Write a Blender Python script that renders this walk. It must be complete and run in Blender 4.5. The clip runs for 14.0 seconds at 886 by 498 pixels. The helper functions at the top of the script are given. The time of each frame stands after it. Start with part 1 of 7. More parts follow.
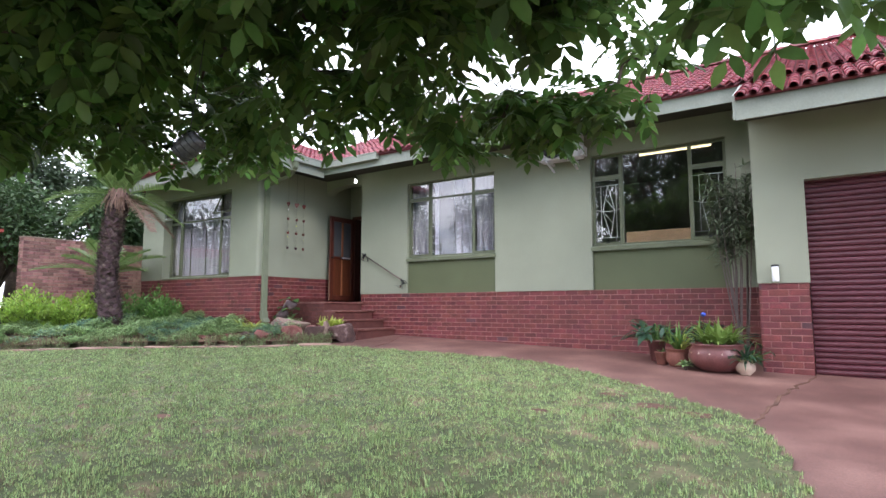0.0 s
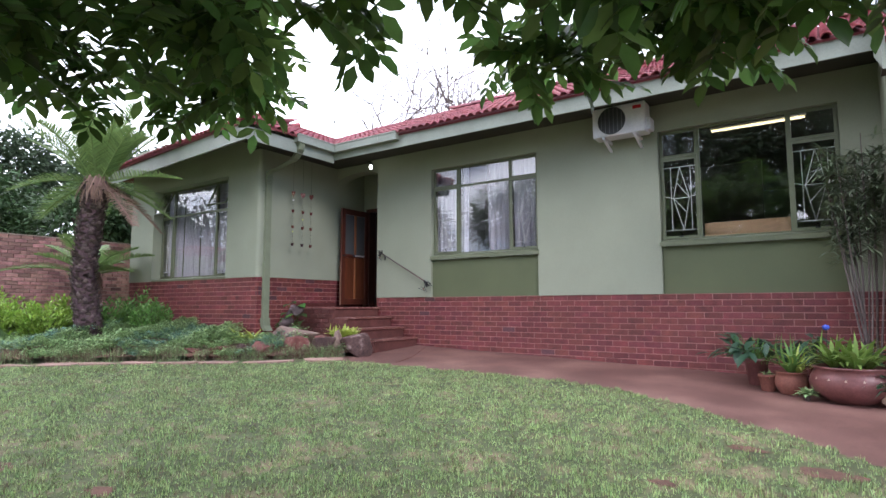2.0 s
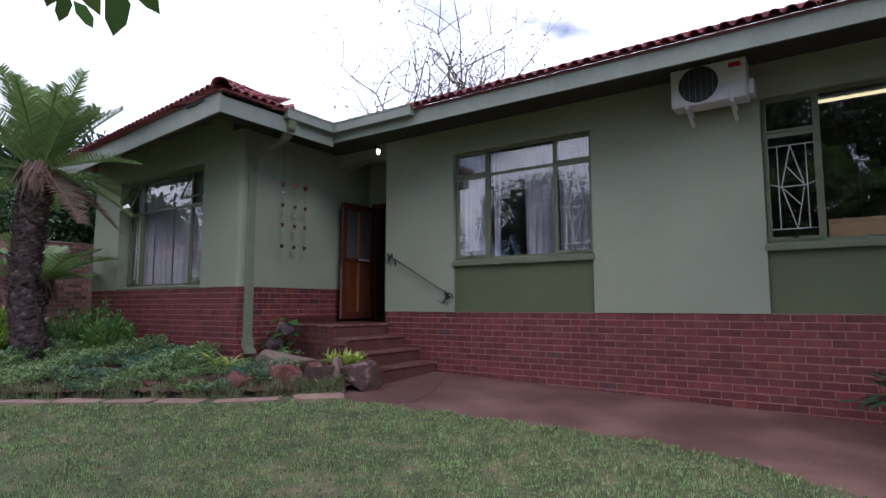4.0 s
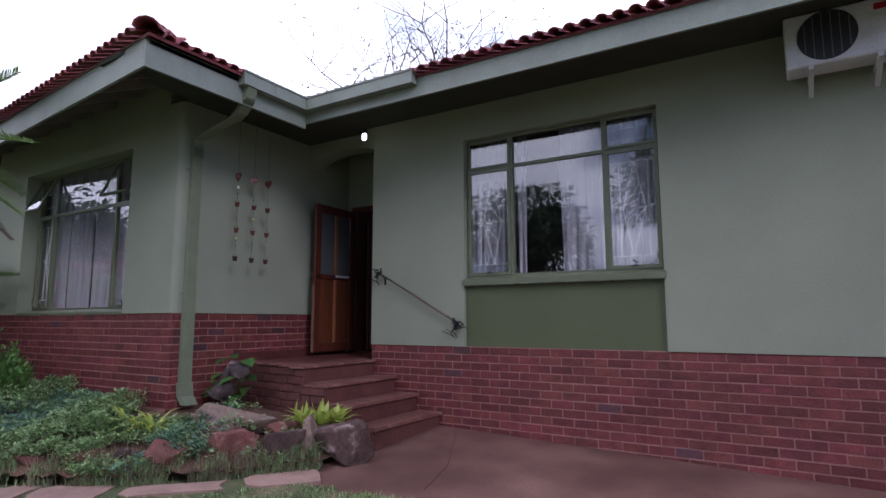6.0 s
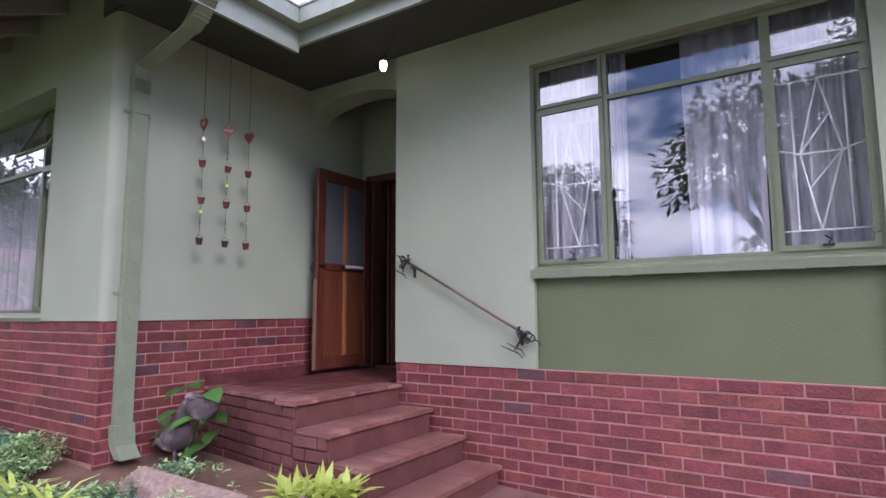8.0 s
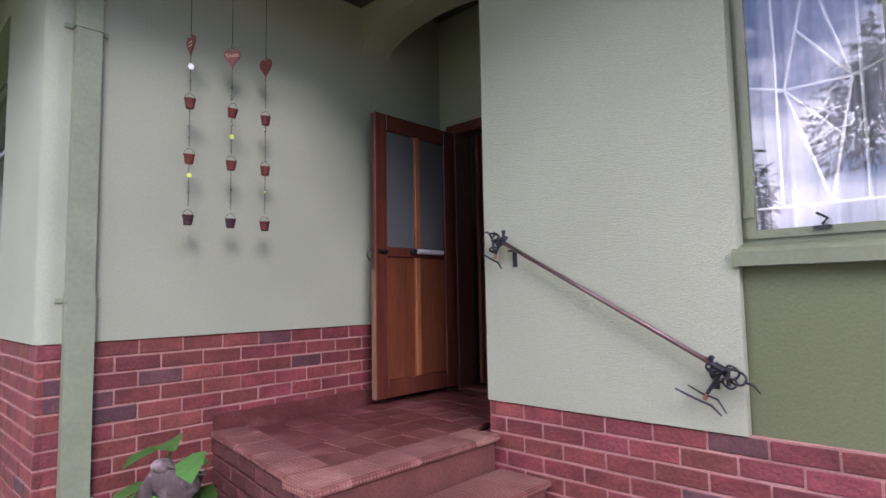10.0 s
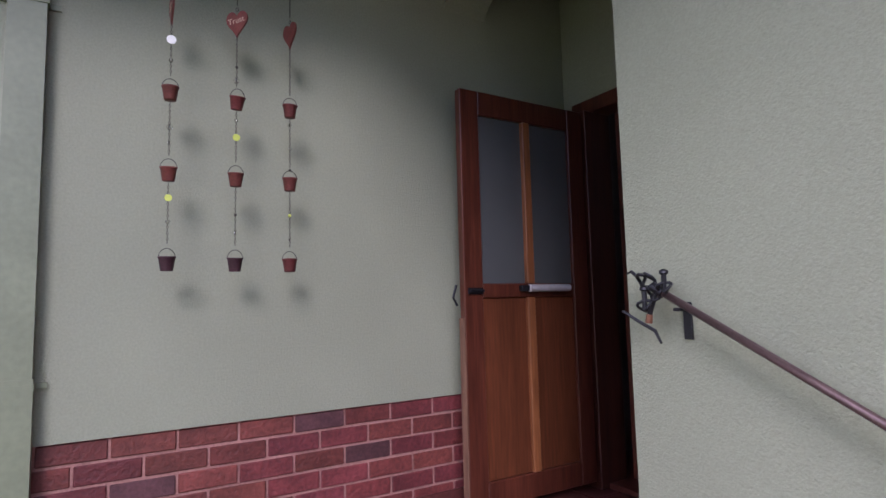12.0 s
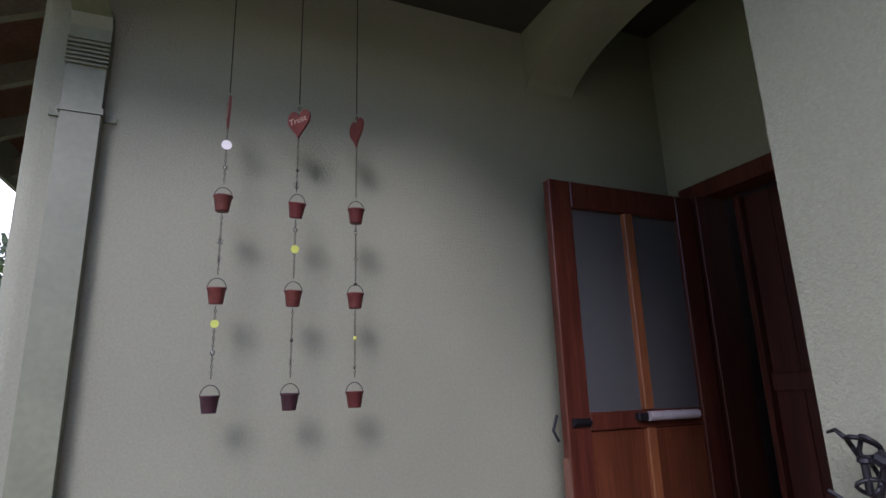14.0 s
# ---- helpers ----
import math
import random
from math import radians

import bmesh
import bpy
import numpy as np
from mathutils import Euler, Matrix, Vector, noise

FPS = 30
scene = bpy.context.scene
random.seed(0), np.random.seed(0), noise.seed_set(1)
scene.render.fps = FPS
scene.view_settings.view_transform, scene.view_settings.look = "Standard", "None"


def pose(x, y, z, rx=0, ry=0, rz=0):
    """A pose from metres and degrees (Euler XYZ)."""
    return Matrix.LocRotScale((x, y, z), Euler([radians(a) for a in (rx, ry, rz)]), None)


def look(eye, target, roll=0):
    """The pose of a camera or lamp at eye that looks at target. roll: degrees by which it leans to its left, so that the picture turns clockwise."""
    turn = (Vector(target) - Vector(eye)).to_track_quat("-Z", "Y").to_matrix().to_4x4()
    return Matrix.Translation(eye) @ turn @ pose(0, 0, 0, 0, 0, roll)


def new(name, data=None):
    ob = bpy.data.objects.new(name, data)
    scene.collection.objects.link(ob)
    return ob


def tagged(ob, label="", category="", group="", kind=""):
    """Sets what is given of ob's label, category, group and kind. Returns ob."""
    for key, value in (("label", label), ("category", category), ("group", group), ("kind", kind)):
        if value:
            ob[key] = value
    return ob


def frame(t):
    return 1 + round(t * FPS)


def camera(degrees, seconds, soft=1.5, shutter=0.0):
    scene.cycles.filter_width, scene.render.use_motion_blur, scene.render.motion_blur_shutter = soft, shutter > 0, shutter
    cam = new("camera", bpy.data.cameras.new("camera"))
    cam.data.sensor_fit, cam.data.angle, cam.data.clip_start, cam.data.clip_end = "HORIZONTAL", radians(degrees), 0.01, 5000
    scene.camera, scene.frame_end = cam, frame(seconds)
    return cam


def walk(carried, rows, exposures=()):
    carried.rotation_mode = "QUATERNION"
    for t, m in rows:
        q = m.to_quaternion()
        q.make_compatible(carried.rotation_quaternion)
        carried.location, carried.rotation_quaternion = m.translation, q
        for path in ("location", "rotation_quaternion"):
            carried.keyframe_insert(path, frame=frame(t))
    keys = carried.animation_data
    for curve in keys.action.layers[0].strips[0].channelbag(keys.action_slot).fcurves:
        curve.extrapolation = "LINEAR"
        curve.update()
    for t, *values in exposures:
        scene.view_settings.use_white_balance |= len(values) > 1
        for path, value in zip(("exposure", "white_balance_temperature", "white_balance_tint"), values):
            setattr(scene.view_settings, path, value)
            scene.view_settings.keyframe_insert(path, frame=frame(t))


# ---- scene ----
cam = camera(75.8, 14.0)
PATH = [
    (0, (0.479, -0.31, 1.32), (-0.628, 1.343, 1.527), -0.0),
    (0.5, (0.219, -0.021, 1.322), (-0.894, 1.627, 1.527), 0.0),
    (1, (-0.106, 0.278, 1.378), (-1.222, 1.925, 1.582), -0.1),
    (1.5, (-0.467, 0.605, 1.427), (-1.587, 2.25, 1.63), -0.1),
    (2, (-0.822, 0.916, 1.468), (-1.954, 2.553, 1.668), -0.1),
    (2.5, (-1.167, 1.278, 1.53), (-2.308, 2.909, 1.729), -0.0),
    (3, (-1.507, 1.666, 1.572), (-2.647, 3.297, 1.773), -0.0),
    (5.5, (-3.414, 3.383, 1.913), (-4.522, 5.037, 2.11), -0.0),
    (6, (-3.789, 3.769, 1.917), (-4.823, 5.462, 2.168), -0.1),
    (6.5, (-4.147, 4.173, 1.99), (-5.174, 5.871, 2.237), -0.1),
    (7, (-4.518, 4.571, 2.013), (-5.549, 6.267, 2.26), -0.2),
    (9.5, (-5.973, 6.525, 2.187), (-7.251, 8.056, 2.337), -0.8),
    (10, (-6.215, 6.876, 2.217), (-7.585, 8.324, 2.377), -1.0),
    (10.5, (-6.391, 7.225, 2.264), (-7.834, 8.599, 2.428), -1.1),
    (11, (-6.583, 7.535, 2.352), (-8.125, 8.799, 2.509), -1.3),
    (11.5, (-6.816, 7.743, 2.43), (-8.452, 8.883, 2.583), -1.4),
    (12, (-7.011, 7.931, 2.481), (-8.711, 8.969, 2.666), -1.4),
    (12.5, (-7.168, 8.091, 2.548), (-8.915, 9.033, 2.794), -1.5),
    (13, (-7.281, 8.131, 2.603), (-9.06, 8.986, 2.926), -1.5),
    (13.5, (-7.346, 8.125, 2.654), (-9.134, 8.928, 3.052), -1.5),
    (14, (-7.383, 8.084, 2.657), (-9.153, 8.874, 3.147), -1.8),
]
EXPOSURES = [(0.0, 0.78, 6050, 17), (1.5, 0.78, 6000, 17), (2.5, 0.26, 5900, 17), (3.0, -0.04, 5850, 18), (5.5, -0.66, 5650, 23), (6.5, 0.14, 5650, 26), (7.0, 0.5, 5650, 27), (9.5, 1.24, 5980, 31), (11.5, 0.96, 5930, 31), (14.0, 0.65, 5930, 33)]
walk(cam, [(t, look(eye, target, roll)) for t, eye, target, roll in PATH], EXPOSURES)

# light: a bright overcast sky with a few blue gaps, and one broad soft sun from in front of the house
world = bpy.data.worlds.new("overcast_sky")
scene.world = world
world.use_nodes = True
wn, wl = world.node_tree.nodes, world.node_tree.links
wn.clear()
w_out = wn.new("ShaderNodeOutputWorld")
w_bg = wn.new("ShaderNodeBackground")
w_sky = wn.new("ShaderNodeTexSky")
w_sky.sky_type, w_sky.sun_disc = "NISHITA", False
w_sky.sun_elevation, w_sky.sun_rotation = radians(30), radians(119)
w_sky.altitude, w_sky.dust_density, w_sky.ozone_density = 1400, 0.3, 4.0
w_tc = wn.new("ShaderNodeTexCoord")
w_map = wn.new("ShaderNodeMapping")
w_map.inputs["Scale"].default_value = (2.0, 2.0, 4.5)
w_noise = wn.new("ShaderNodeTexNoise")
w_noise.inputs["Scale"].default_value, w_noise.inputs["Detail"].default_value = 1.6, 7
w_ramp = wn.new("ShaderNodeValToRGB")
w_ramp.color_ramp.elements[0].position, w_ramp.color_ramp.elements[1].position = 0.375, 0.505
w_ramp.color_ramp.elements[0].color = (0.03, 0.03, 0.03, 1)
w_mix = wn.new("ShaderNodeMixRGB")
w_mix.inputs[2].default_value = (18.0, 18.3, 19.0, 1)
wl.new(w_tc.outputs["Generated"], w_map.inputs[0])
wl.new(w_map.outputs[0], w_noise.inputs["Vector"])
w_sep = wn.new("ShaderNodeSeparateXYZ")
wl.new(w_tc.outputs["Generated"], w_sep.inputs[0])
# the cloud thickens towards the far left of the house and breaks up on the right
cover = w_noise.outputs["Fac"]
for axis, amount in (("Y", 0.05), ("X", -0.16)):
    w_add = wn.new("ShaderNodeMath")
    w_add.operation = "MULTIPLY_ADD"
    w_add.inputs[1].default_value = amount
    wl.new(w_sep.outputs[axis], w_add.inputs[0])
    wl.new(cover, w_add.inputs[2])
    cover = w_add.outputs[0]
wl.new(cover, w_ramp.inputs[0])
wl.new(w_ramp.outputs[0], w_mix.inputs[0])
wl.new(w_sky.outputs[0], w_mix.inputs[1])
wl.new(w_mix.outputs[0], w_bg.inputs[0])
# an overcast sky is brighter overhead than at the horizon
w_zen = wn.new("ShaderNodeMapRange")
w_zen.inputs[3].default_value, w_zen.inputs[4].default_value = 0.1, 0.17
wl.new(w_sep.outputs["Z"], w_zen.inputs[0])
wl.new(w_zen.outputs[0], w_bg.inputs[1])
wl.new(w_bg.outputs[0], w_out.inputs[0])

sun_data = bpy.data.lights.new("sun", "SUN")
sun_data.energy, sun_data.angle, sun_data.color = 1.3, radians(20), (1.0, 0.96, 0.9)
sun = new("sun", sun_data)
sun.matrix_world = look((10, -5.6, 6.6), (0, 0, 0))

# ---------------------------------------------------------------- materials


def material(name, base, rough=0.7, metal=0.0, var=0.15, scale=3.0, fine=60.0, bump=0.1, bump_scale=None, second=None,
             second_pos=(0.5, 0.7), spec=0.5, per_object=0.0, per_island=0.0, stretch=None, trans=0.0, ior=1.45, coat=0.0):
    """A procedural surface: broad stains, fine grain, relief, and an optional second colour in patches."""
    m = bpy.data.materials.new(name)
    m.use_nodes = True
    n, l = m.node_tree.nodes, m.node_tree.links
    p = n["Principled BSDF"]
    p.inputs["Roughness"].default_value = rough
    p.inputs["Metallic"].default_value = metal
    p.inputs["Specular IOR Level"].default_value = spec
    p.inputs["IOR"].default_value = ior
    p.inputs["Transmission Weight"].default_value = trans
    p.inputs["Coat Weight"].default_value = coat
    tc = n.new("ShaderNodeTexCoord")
    vec = tc.outputs["Object"]
    if per_object:
        shift = n.new("ShaderNodeVectorMath")
        shift.operation = "MULTIPLY_ADD"
        shift.inputs[1].default_value = (1, 1, 1)
        spread = n.new("ShaderNodeMath")
        spread.operation = "MULTIPLY"
        spread.inputs[1].default_value = 53.0
        l.new(n.new("ShaderNodeObjectInfo").outputs["Random"], spread.inputs[0])
        l.new(vec, shift.inputs[0])
        l.new(spread.outputs[0], shift.inputs[2])
        vec = shift.outputs[0]
    if stretch:
        mp = n.new("ShaderNodeMapping")
        mp.inputs["Scale"].default_value = stretch
        l.new(vec, mp.inputs[0])
        vec = mp.outputs[0]
    big, small = n.new("ShaderNodeTexNoise"), n.new("ShaderNodeTexNoise")
    for node, sc, det in ((big, scale, 5), (small, fine, 4)):
        node.inputs["Scale"].default_value, node.inputs["Detail"].default_value = sc, det
        l.new(vec, node.inputs["Vector"])
    colour = n.new("ShaderNodeRGB")
    colour.outputs[0].default_value = (*base, 1)
    out = colour.outputs[0]
    if second:
        ramp = n.new("ShaderNodeMapRange")
        ramp.inputs[1].default_value, ramp.inputs[2].default_value = second_pos
        l.new(big.outputs["Fac"], ramp.inputs[0])
        mix = n.new("ShaderNodeMixRGB")
        mix.inputs[2].default_value = (*second, 1)
        l.new(ramp.outputs[0], mix.inputs[0])
        l.new(out, mix.inputs[1])
        out = mix.outputs[0]
    value = None
    for src, amount in ((big.outputs["Fac"], var), (small.outputs["Fac"], var * 0.8)):
        mr = n.new("ShaderNodeMapRange")
        mr.inputs[1].default_value, mr.inputs[2].default_value = 0.3, 0.7
        mr.inputs[3].default_value, mr.inputs[4].default_value = 1 - amount, 1 + amount
        l.new(src, mr.inputs[0])
        if value is None:
            value = mr.outputs[0]
        else:
            mul = n.new("ShaderNodeMath")
            mul.operation = "MULTIPLY"
            l.new(value, mul.inputs[0])
            l.new(mr.outputs[0], mul.inputs[1])
            value = mul.outputs[0]
    hsv = n.new("ShaderNodeHueSaturation")
    l.new(out, hsv.inputs["Color"])
    for amount, kind in ((per_object, "o"), (per_island, "i")):
        if amount:
            if kind == "o":
                rnd = n.new("ShaderNodeObjectInfo").outputs["Random"]
            else:
                rnd = n.new("ShaderNodeNewGeometry").outputs["Random Per Island"]
            mr = n.new("ShaderNodeMapRange")
            mr.inputs[3].default_value, mr.inputs[4].default_value = 1 - amount, 1 + amount
            l.new(rnd, mr.inputs[0])
            mul = n.new("ShaderNodeMath")
            mul.operation = "MULTIPLY"
            l.new(value, mul.inputs[0])
            l.new(mr.outputs[0], mul.inputs[1])
            value = mul.outputs[0]
            hue = n.new("ShaderNodeMapRange")
            hue.inputs[3].default_value, hue.inputs[4].default_value = 0.5 - amount * 0.04, 0.5 + amount * 0.04
            frac = n.new("ShaderNodeMath")
            frac.operation = "MULTIPLY"
            frac.inputs[1].default_value = 7.31
            l.new(rnd, frac.inputs[0])
            fr = n.new("ShaderNodeMath")
            fr.operation = "FRACT"
            l.new(frac.outputs[0], fr.inputs[0])
            l.new(fr.outputs[0], hue.inputs[0])
            l.new(hue.outputs[0], hsv.inputs["Hue"])
    l.new(value, hsv.inputs["Value"])
    l.new(hsv.outputs[0], p.inputs["Base Color"])
    if bump:
        relief = small
        if bump_scale:
            relief = n.new("ShaderNodeTexNoise")
            relief.inputs["Scale"].default_value, relief.inputs["Detail"].default_value = bump_scale, 3
            l.new(vec, relief.inputs["Vector"])
        b = n.new("ShaderNodeBump")
        b.inputs["Strength"].default_value, b.inputs["Distance"].default_value = bump, 0.01
        l.new(relief.outputs["Fac"], b.inputs["Height"])
        l.new(b.outputs[0], p.inputs["Normal"])
    return m


def leaf_material(name, base, var=0.3, rough=0.45, through_light=0.25):
    m = material(name, base, rough=rough, var=0.12, scale=2, fine=25, bump=0.05, per_island=var)
    n, l = m.node_tree.nodes, m.node_tree.links
    p = n["Principled BSDF"]
    tr = n.new("ShaderNodeBsdfTranslucent")
    mix = n.new("ShaderNodeMixShader")
    mix.inputs[0].default_value = through_light
    l.new(p.inputs["Base Color"].links[0].from_socket, tr.inputs["Color"])
    l.new(p.outputs[0], mix.inputs[1])
    l.new(tr.outputs[0], mix.inputs[2])
    l.new(mix.outputs[0], n["Material Output"].inputs[0])
    return m


PLASTER = material("stippled_green_plaster", (0.272, 0.288, 0.213), 0.75, var=0.08, scale=0.9, fine=110, bump=0.36, bump_scale=150)
OLIVE = material("olive_painted_plaster", (0.095, 0.11, 0.052), 0.6, var=0.07, scale=1.5, fine=80, bump=0.2, bump_scale=75)
TRIM = material("olive_gloss_paint", (0.135, 0.15, 0.09), 0.4, var=0.1, scale=4, fine=50, bump=0.08)
FASCIA = material("sage_fascia_paint", (0.25, 0.272, 0.222), 0.5, var=0.09, scale=3, fine=40, bump=0.06)
# Near-black base puts the eave shade into the soffit and porch ceiling colour.
SOFFIT_SHADED = material("shade_dark_sage_soffit", (0.05, 0.05, 0.038), 0.85, var=0.1, scale=2, fine=40, bump=0.08)
PIPE = material("sage_pipe_paint", (0.19, 0.212, 0.14), 0.42, var=0.08, scale=5, fine=40, bump=0.04)
BRICK = material("red_painted_brick", (0.14, 0.03, 0.029), 0.58, var=0.3, scale=8, fine=60, bump=0.6, per_object=0.24)
BRICK_ALL = material("red_painted_brick_far", (0.14, 0.03, 0.029), 0.58, var=0.3, scale=8, fine=60, bump=0.6, per_island=0.24)
BRICK_DARK = material("burnt_purple_brick", (0.085, 0.033, 0.038), 0.6, var=0.25, scale=9, fine=70, bump=0.35, per_object=0.2)
MORTAR = material("reddish_mortar", (0.33, 0.165, 0.145), 0.9, var=0.2, scale=6, fine=90, bump=0.4)
STEPBRICK = material("faded_step_brick", (0.11, 0.037, 0.032), 0.7, var=0.22, scale=6, fine=60, bump=0.3, per_object=0.12)
QUARRY = material("polished_red_quarry_tile", (0.10, 0.03, 0.026), 0.4, var=0.25, scale=4, fine=50, bump=0.12, per_object=0.09, second=(0.14, 0.058, 0.05), second_pos=(0.5, 0.75))
GROUT = material("dark_red_grout", (0.14, 0.05, 0.04), 0.9, var=0.2, scale=10, fine=90, bump=0.2)
PALEBRICK = material("weathered_brown_brick", (0.28, 0.15, 0.13), 0.85, var=0.3, scale=6, fine=60, bump=0.5, per_object=0.4)
PALEMORTAR = material("grey_brown_mortar", (0.33, 0.26, 0.21), 0.95, var=0.2, scale=6, fine=80, bump=0.3)
TILE = material("glazed_red_roof_tile", (0.23, 0.042, 0.05), 0.45, var=0.2, scale=6, fine=60, bump=0.12, per_object=0.28)
TILE_ALL = material("glazed_red_roof_tile_rows", (0.23, 0.042, 0.05), 0.45, var=0.2, scale=6, fine=60, bump=0.12, per_island=0.28)
UNDERTILE = material("red_pan_tile", (0.15, 0.032, 0.035), 0.9, var=0.2)
RAFTER = material("grey_painted_rafter", (0.20, 0.18, 0.16), 0.7, var=0.15, scale=4, fine=50, bump=0.1)
SARKING = material("red_brown_roof_underside", (0.16, 0.07, 0.055), 0.85, var=0.2, scale=5, fine=50, bump=0.2)
CONCRETE = material("red_oxide_concrete", (0.145, 0.07, 0.056), 0.55, var=0.24, scale=1.3, fine=70, bump=0.25, second=(0.215, 0.12, 0.095), second_pos=(0.42, 0.78))
FLAG = material("pink_sandstone_flag", (0.34, 0.215, 0.17), 0.85, var=0.18, scale=5, fine=60, bump=0.3, per_object=0.15)
SOIL = material("red_brown_soil", (0.12, 0.062, 0.04), 0.95, var=0.3, scale=4, fine=60, bump=0.6)
LAWN = material("lawn_thatch", (0.085, 0.10, 0.04), 0.95, var=0.35, scale=3.5, fine=45, bump=0.6, second=(0.15, 0.115, 0.065), second_pos=(0.5, 0.68))
GRASS = leaf_material("grass_blade", (0.33, 0.43, 0.185), var=0.75, rough=0.6, through_light=0.4)
GROUNDM = material("far_ground_grass", (0.12, 0.15, 0.055), 0.95, var=0.3, scale=0.35, fine=12, bump=0.4, second=(0.17, 0.12, 0.07), second_pos=(0.5, 0.7))
BARE = material("bare_red_earth", (0.125, 0.062, 0.042), 0.95, var=0.3, scale=8, fine=60, bump=0.5)
ROCK = material("lichened_brown_rock", (0.085, 0.046, 0.042), 0.85, var=0.35, scale=7, fine=30, bump=1.0, second=(0.22, 0.16, 0.145), second_pos=(0.54, 0.66), per_object=0.2)
PALEROCK = material("pale_grey_brown_rock", (0.25, 0.175, 0.135), 0.85, var=0.3, scale=8, fine=35, bump=0.9, second=(0.12, 0.075, 0.065), second_pos=(0.5, 0.66), per_object=0.15)
ROCKRED = material("red_sandstone_rock", (0.17, 0.06, 0.05), 0.85, var=0.3, scale=7, fine=40, bump=0.7, second=(0.30, 0.22, 0.19), second_pos=(0.58, 0.72), per_object=0.2)
WOOD = material("varnished_red_brown_wood", (0.085, 0.022, 0.013), 0.34, var=0.3, scale=5, fine=22, bump=0.12, stretch=(5, 5, 0.35), second=(0.08, 0.022, 0.012), second_pos=(0.45, 0.75))
WOODPANEL = material("golden_brown_wood_panel", (0.12, 0.036, 0.016), 0.36, var=0.28, scale=3, fine=18, bump=0.1, stretch=(4, 4, 0.3), second=(0.11, 0.032, 0.014), second_pos=(0.42, 0.7))
WOODPALE = material("pale_golden_wood", (0.24, 0.085, 0.032), 0.4, var=0.25, scale=3, fine=18, bump=0.1, stretch=(4, 4, 0.3))
BARGREY = material("pale_grey_plastic", (0.42, 0.40, 0.42), 0.4, var=0.08, scale=20)
WOODDARK = material("dark_brown_wood", (0.06, 0.018, 0.012), 0.4, var=0.25, scale=4, fine=20, bump=0.1, stretch=(5, 5, 0.3))
WOODWORN = material("worn_bleached_wood", (0.17, 0.085, 0.055), 0.7, var=0.3, scale=6, fine=30, bump=0.2, stretch=(5, 5, 0.4))
PINE = material("raw_pine_board", (0.62, 0.40, 0.22), 0.6, var=0.15, scale=3, fine=20, bump=0.08, stretch=(0.4, 5, 5))
IRON = material("black_wrought_iron", (0.025, 0.025, 0.03), 0.42, metal=0.6, var=0.2, scale=20, fine=90, bump=0.1)
RAILPAINT = material("metallic_mauve_brown_paint", (0.14, 0.09, 0.09), 0.32, metal=0.55, var=0.15, scale=15, fine=90, bump=0.05)
COPPER = material("copper_fixing", (0.26, 0.12, 0.08), 0.45, metal=0.8, var=0.2, scale=20)
STEEL = material("brushed_steel", (0.5, 0.5, 0.52), 0.32, metal=0.9, var=0.1, scale=20)
WHITEPAINT = material("white_enamel_bars", (0.8, 0.8, 0.8), 0.4, var=0.06, scale=10, fine=60, bump=0.03)
ACWHITE = material("off_white_powder_coat", (0.68, 0.67, 0.70), 0.45, var=0.08, scale=5, fine=40, bump=0.03)
ACGREY = material("fan_hole_shade", (0.035, 0.035, 0.04), 0.5, var=0.1)
ACBAR = material("grey_fan_guard", (0.16, 0.16, 0.17), 0.5, var=0.1)
REDSIGN = material("red_sticker", (0.5, 0.02, 0.03), 0.4, var=0.05)
CURTAIN = leaf_material("white_voile_curtain", (0.6, 0.585, 0.66), var=0.03, rough=0.9, through_light=0.35)
# The gloom of the closed rooms is put into these dark base colours.
DARKROOM = material("gloom_toned_room_wall", (0.16, 0.15, 0.14), 0.9, var=0.1, scale=1.5)
DARKBROWN = material("gloom_toned_brown_ceiling", (0.09, 0.06, 0.05), 0.8, var=0.1, scale=2)
ROLLER = material("maroon_roller_slat", (0.085, 0.021, 0.028), 0.42, var=0.15, scale=3, fine=40, bump=0.05, per_object=0.1)
TERRA = material("terracotta_pot", (0.21, 0.078, 0.055), 0.8, var=0.2, scale=8, fine=50, bump=0.2)
GLAZED = material("dark_red_glazed_pot", (0.15, 0.055, 0.05), 0.4, var=0.2, scale=8, fine=50, bump=0.1)
CREAM = material("cream_ceramic", (0.5, 0.38, 0.29), 0.6, var=0.12, scale=10, fine=50, bump=0.08)
BUCKET = material("russet_tin_bucket", (0.12, 0.03, 0.026), 0.5, var=0.15, scale=30, fine=120, bump=0.06, per_object=0.2)
BUCKETDARK = material("dark_plum_tin_bucket", (0.05, 0.02, 0.028), 0.5, var=0.15, scale=30, fine=120, bump=0.06)
CHAIN = material("tarnished_chain", (0.05, 0.045, 0.04), 0.45, metal=0.7, var=0.2, scale=60)
PEARL = material("pearl_disc", (0.8, 0.8, 0.78), 0.25, var=0.05, scale=30)
LIME = material("lime_glass_disc", (0.55, 0.62, 0.13), 0.2, var=0.05, scale=30)
STATUE = material("weathered_mauve_wood_carving", (0.065, 0.042, 0.042), 0.7, var=0.25, scale=9, fine=40, bump=0.25, second=(0.24, 0.18, 0.19), second_pos=(0.5, 0.72))
BARK = material("grey_brown_bark", (0.075, 0.055, 0.045), 0.95, var=0.3, scale=8, fine=40, bump=0.9)
BARKPALE = material("pale_grey_twig", (0.15, 0.12, 0.11), 0.9, var=0.2, scale=8, fine=40, bump=0.4)
PALMBARK = material("scaly_palm_trunk", (0.085, 0.05, 0.055), 0.95, var=0.3, scale=6, fine=30, bump=0.8, per_island=0.35)
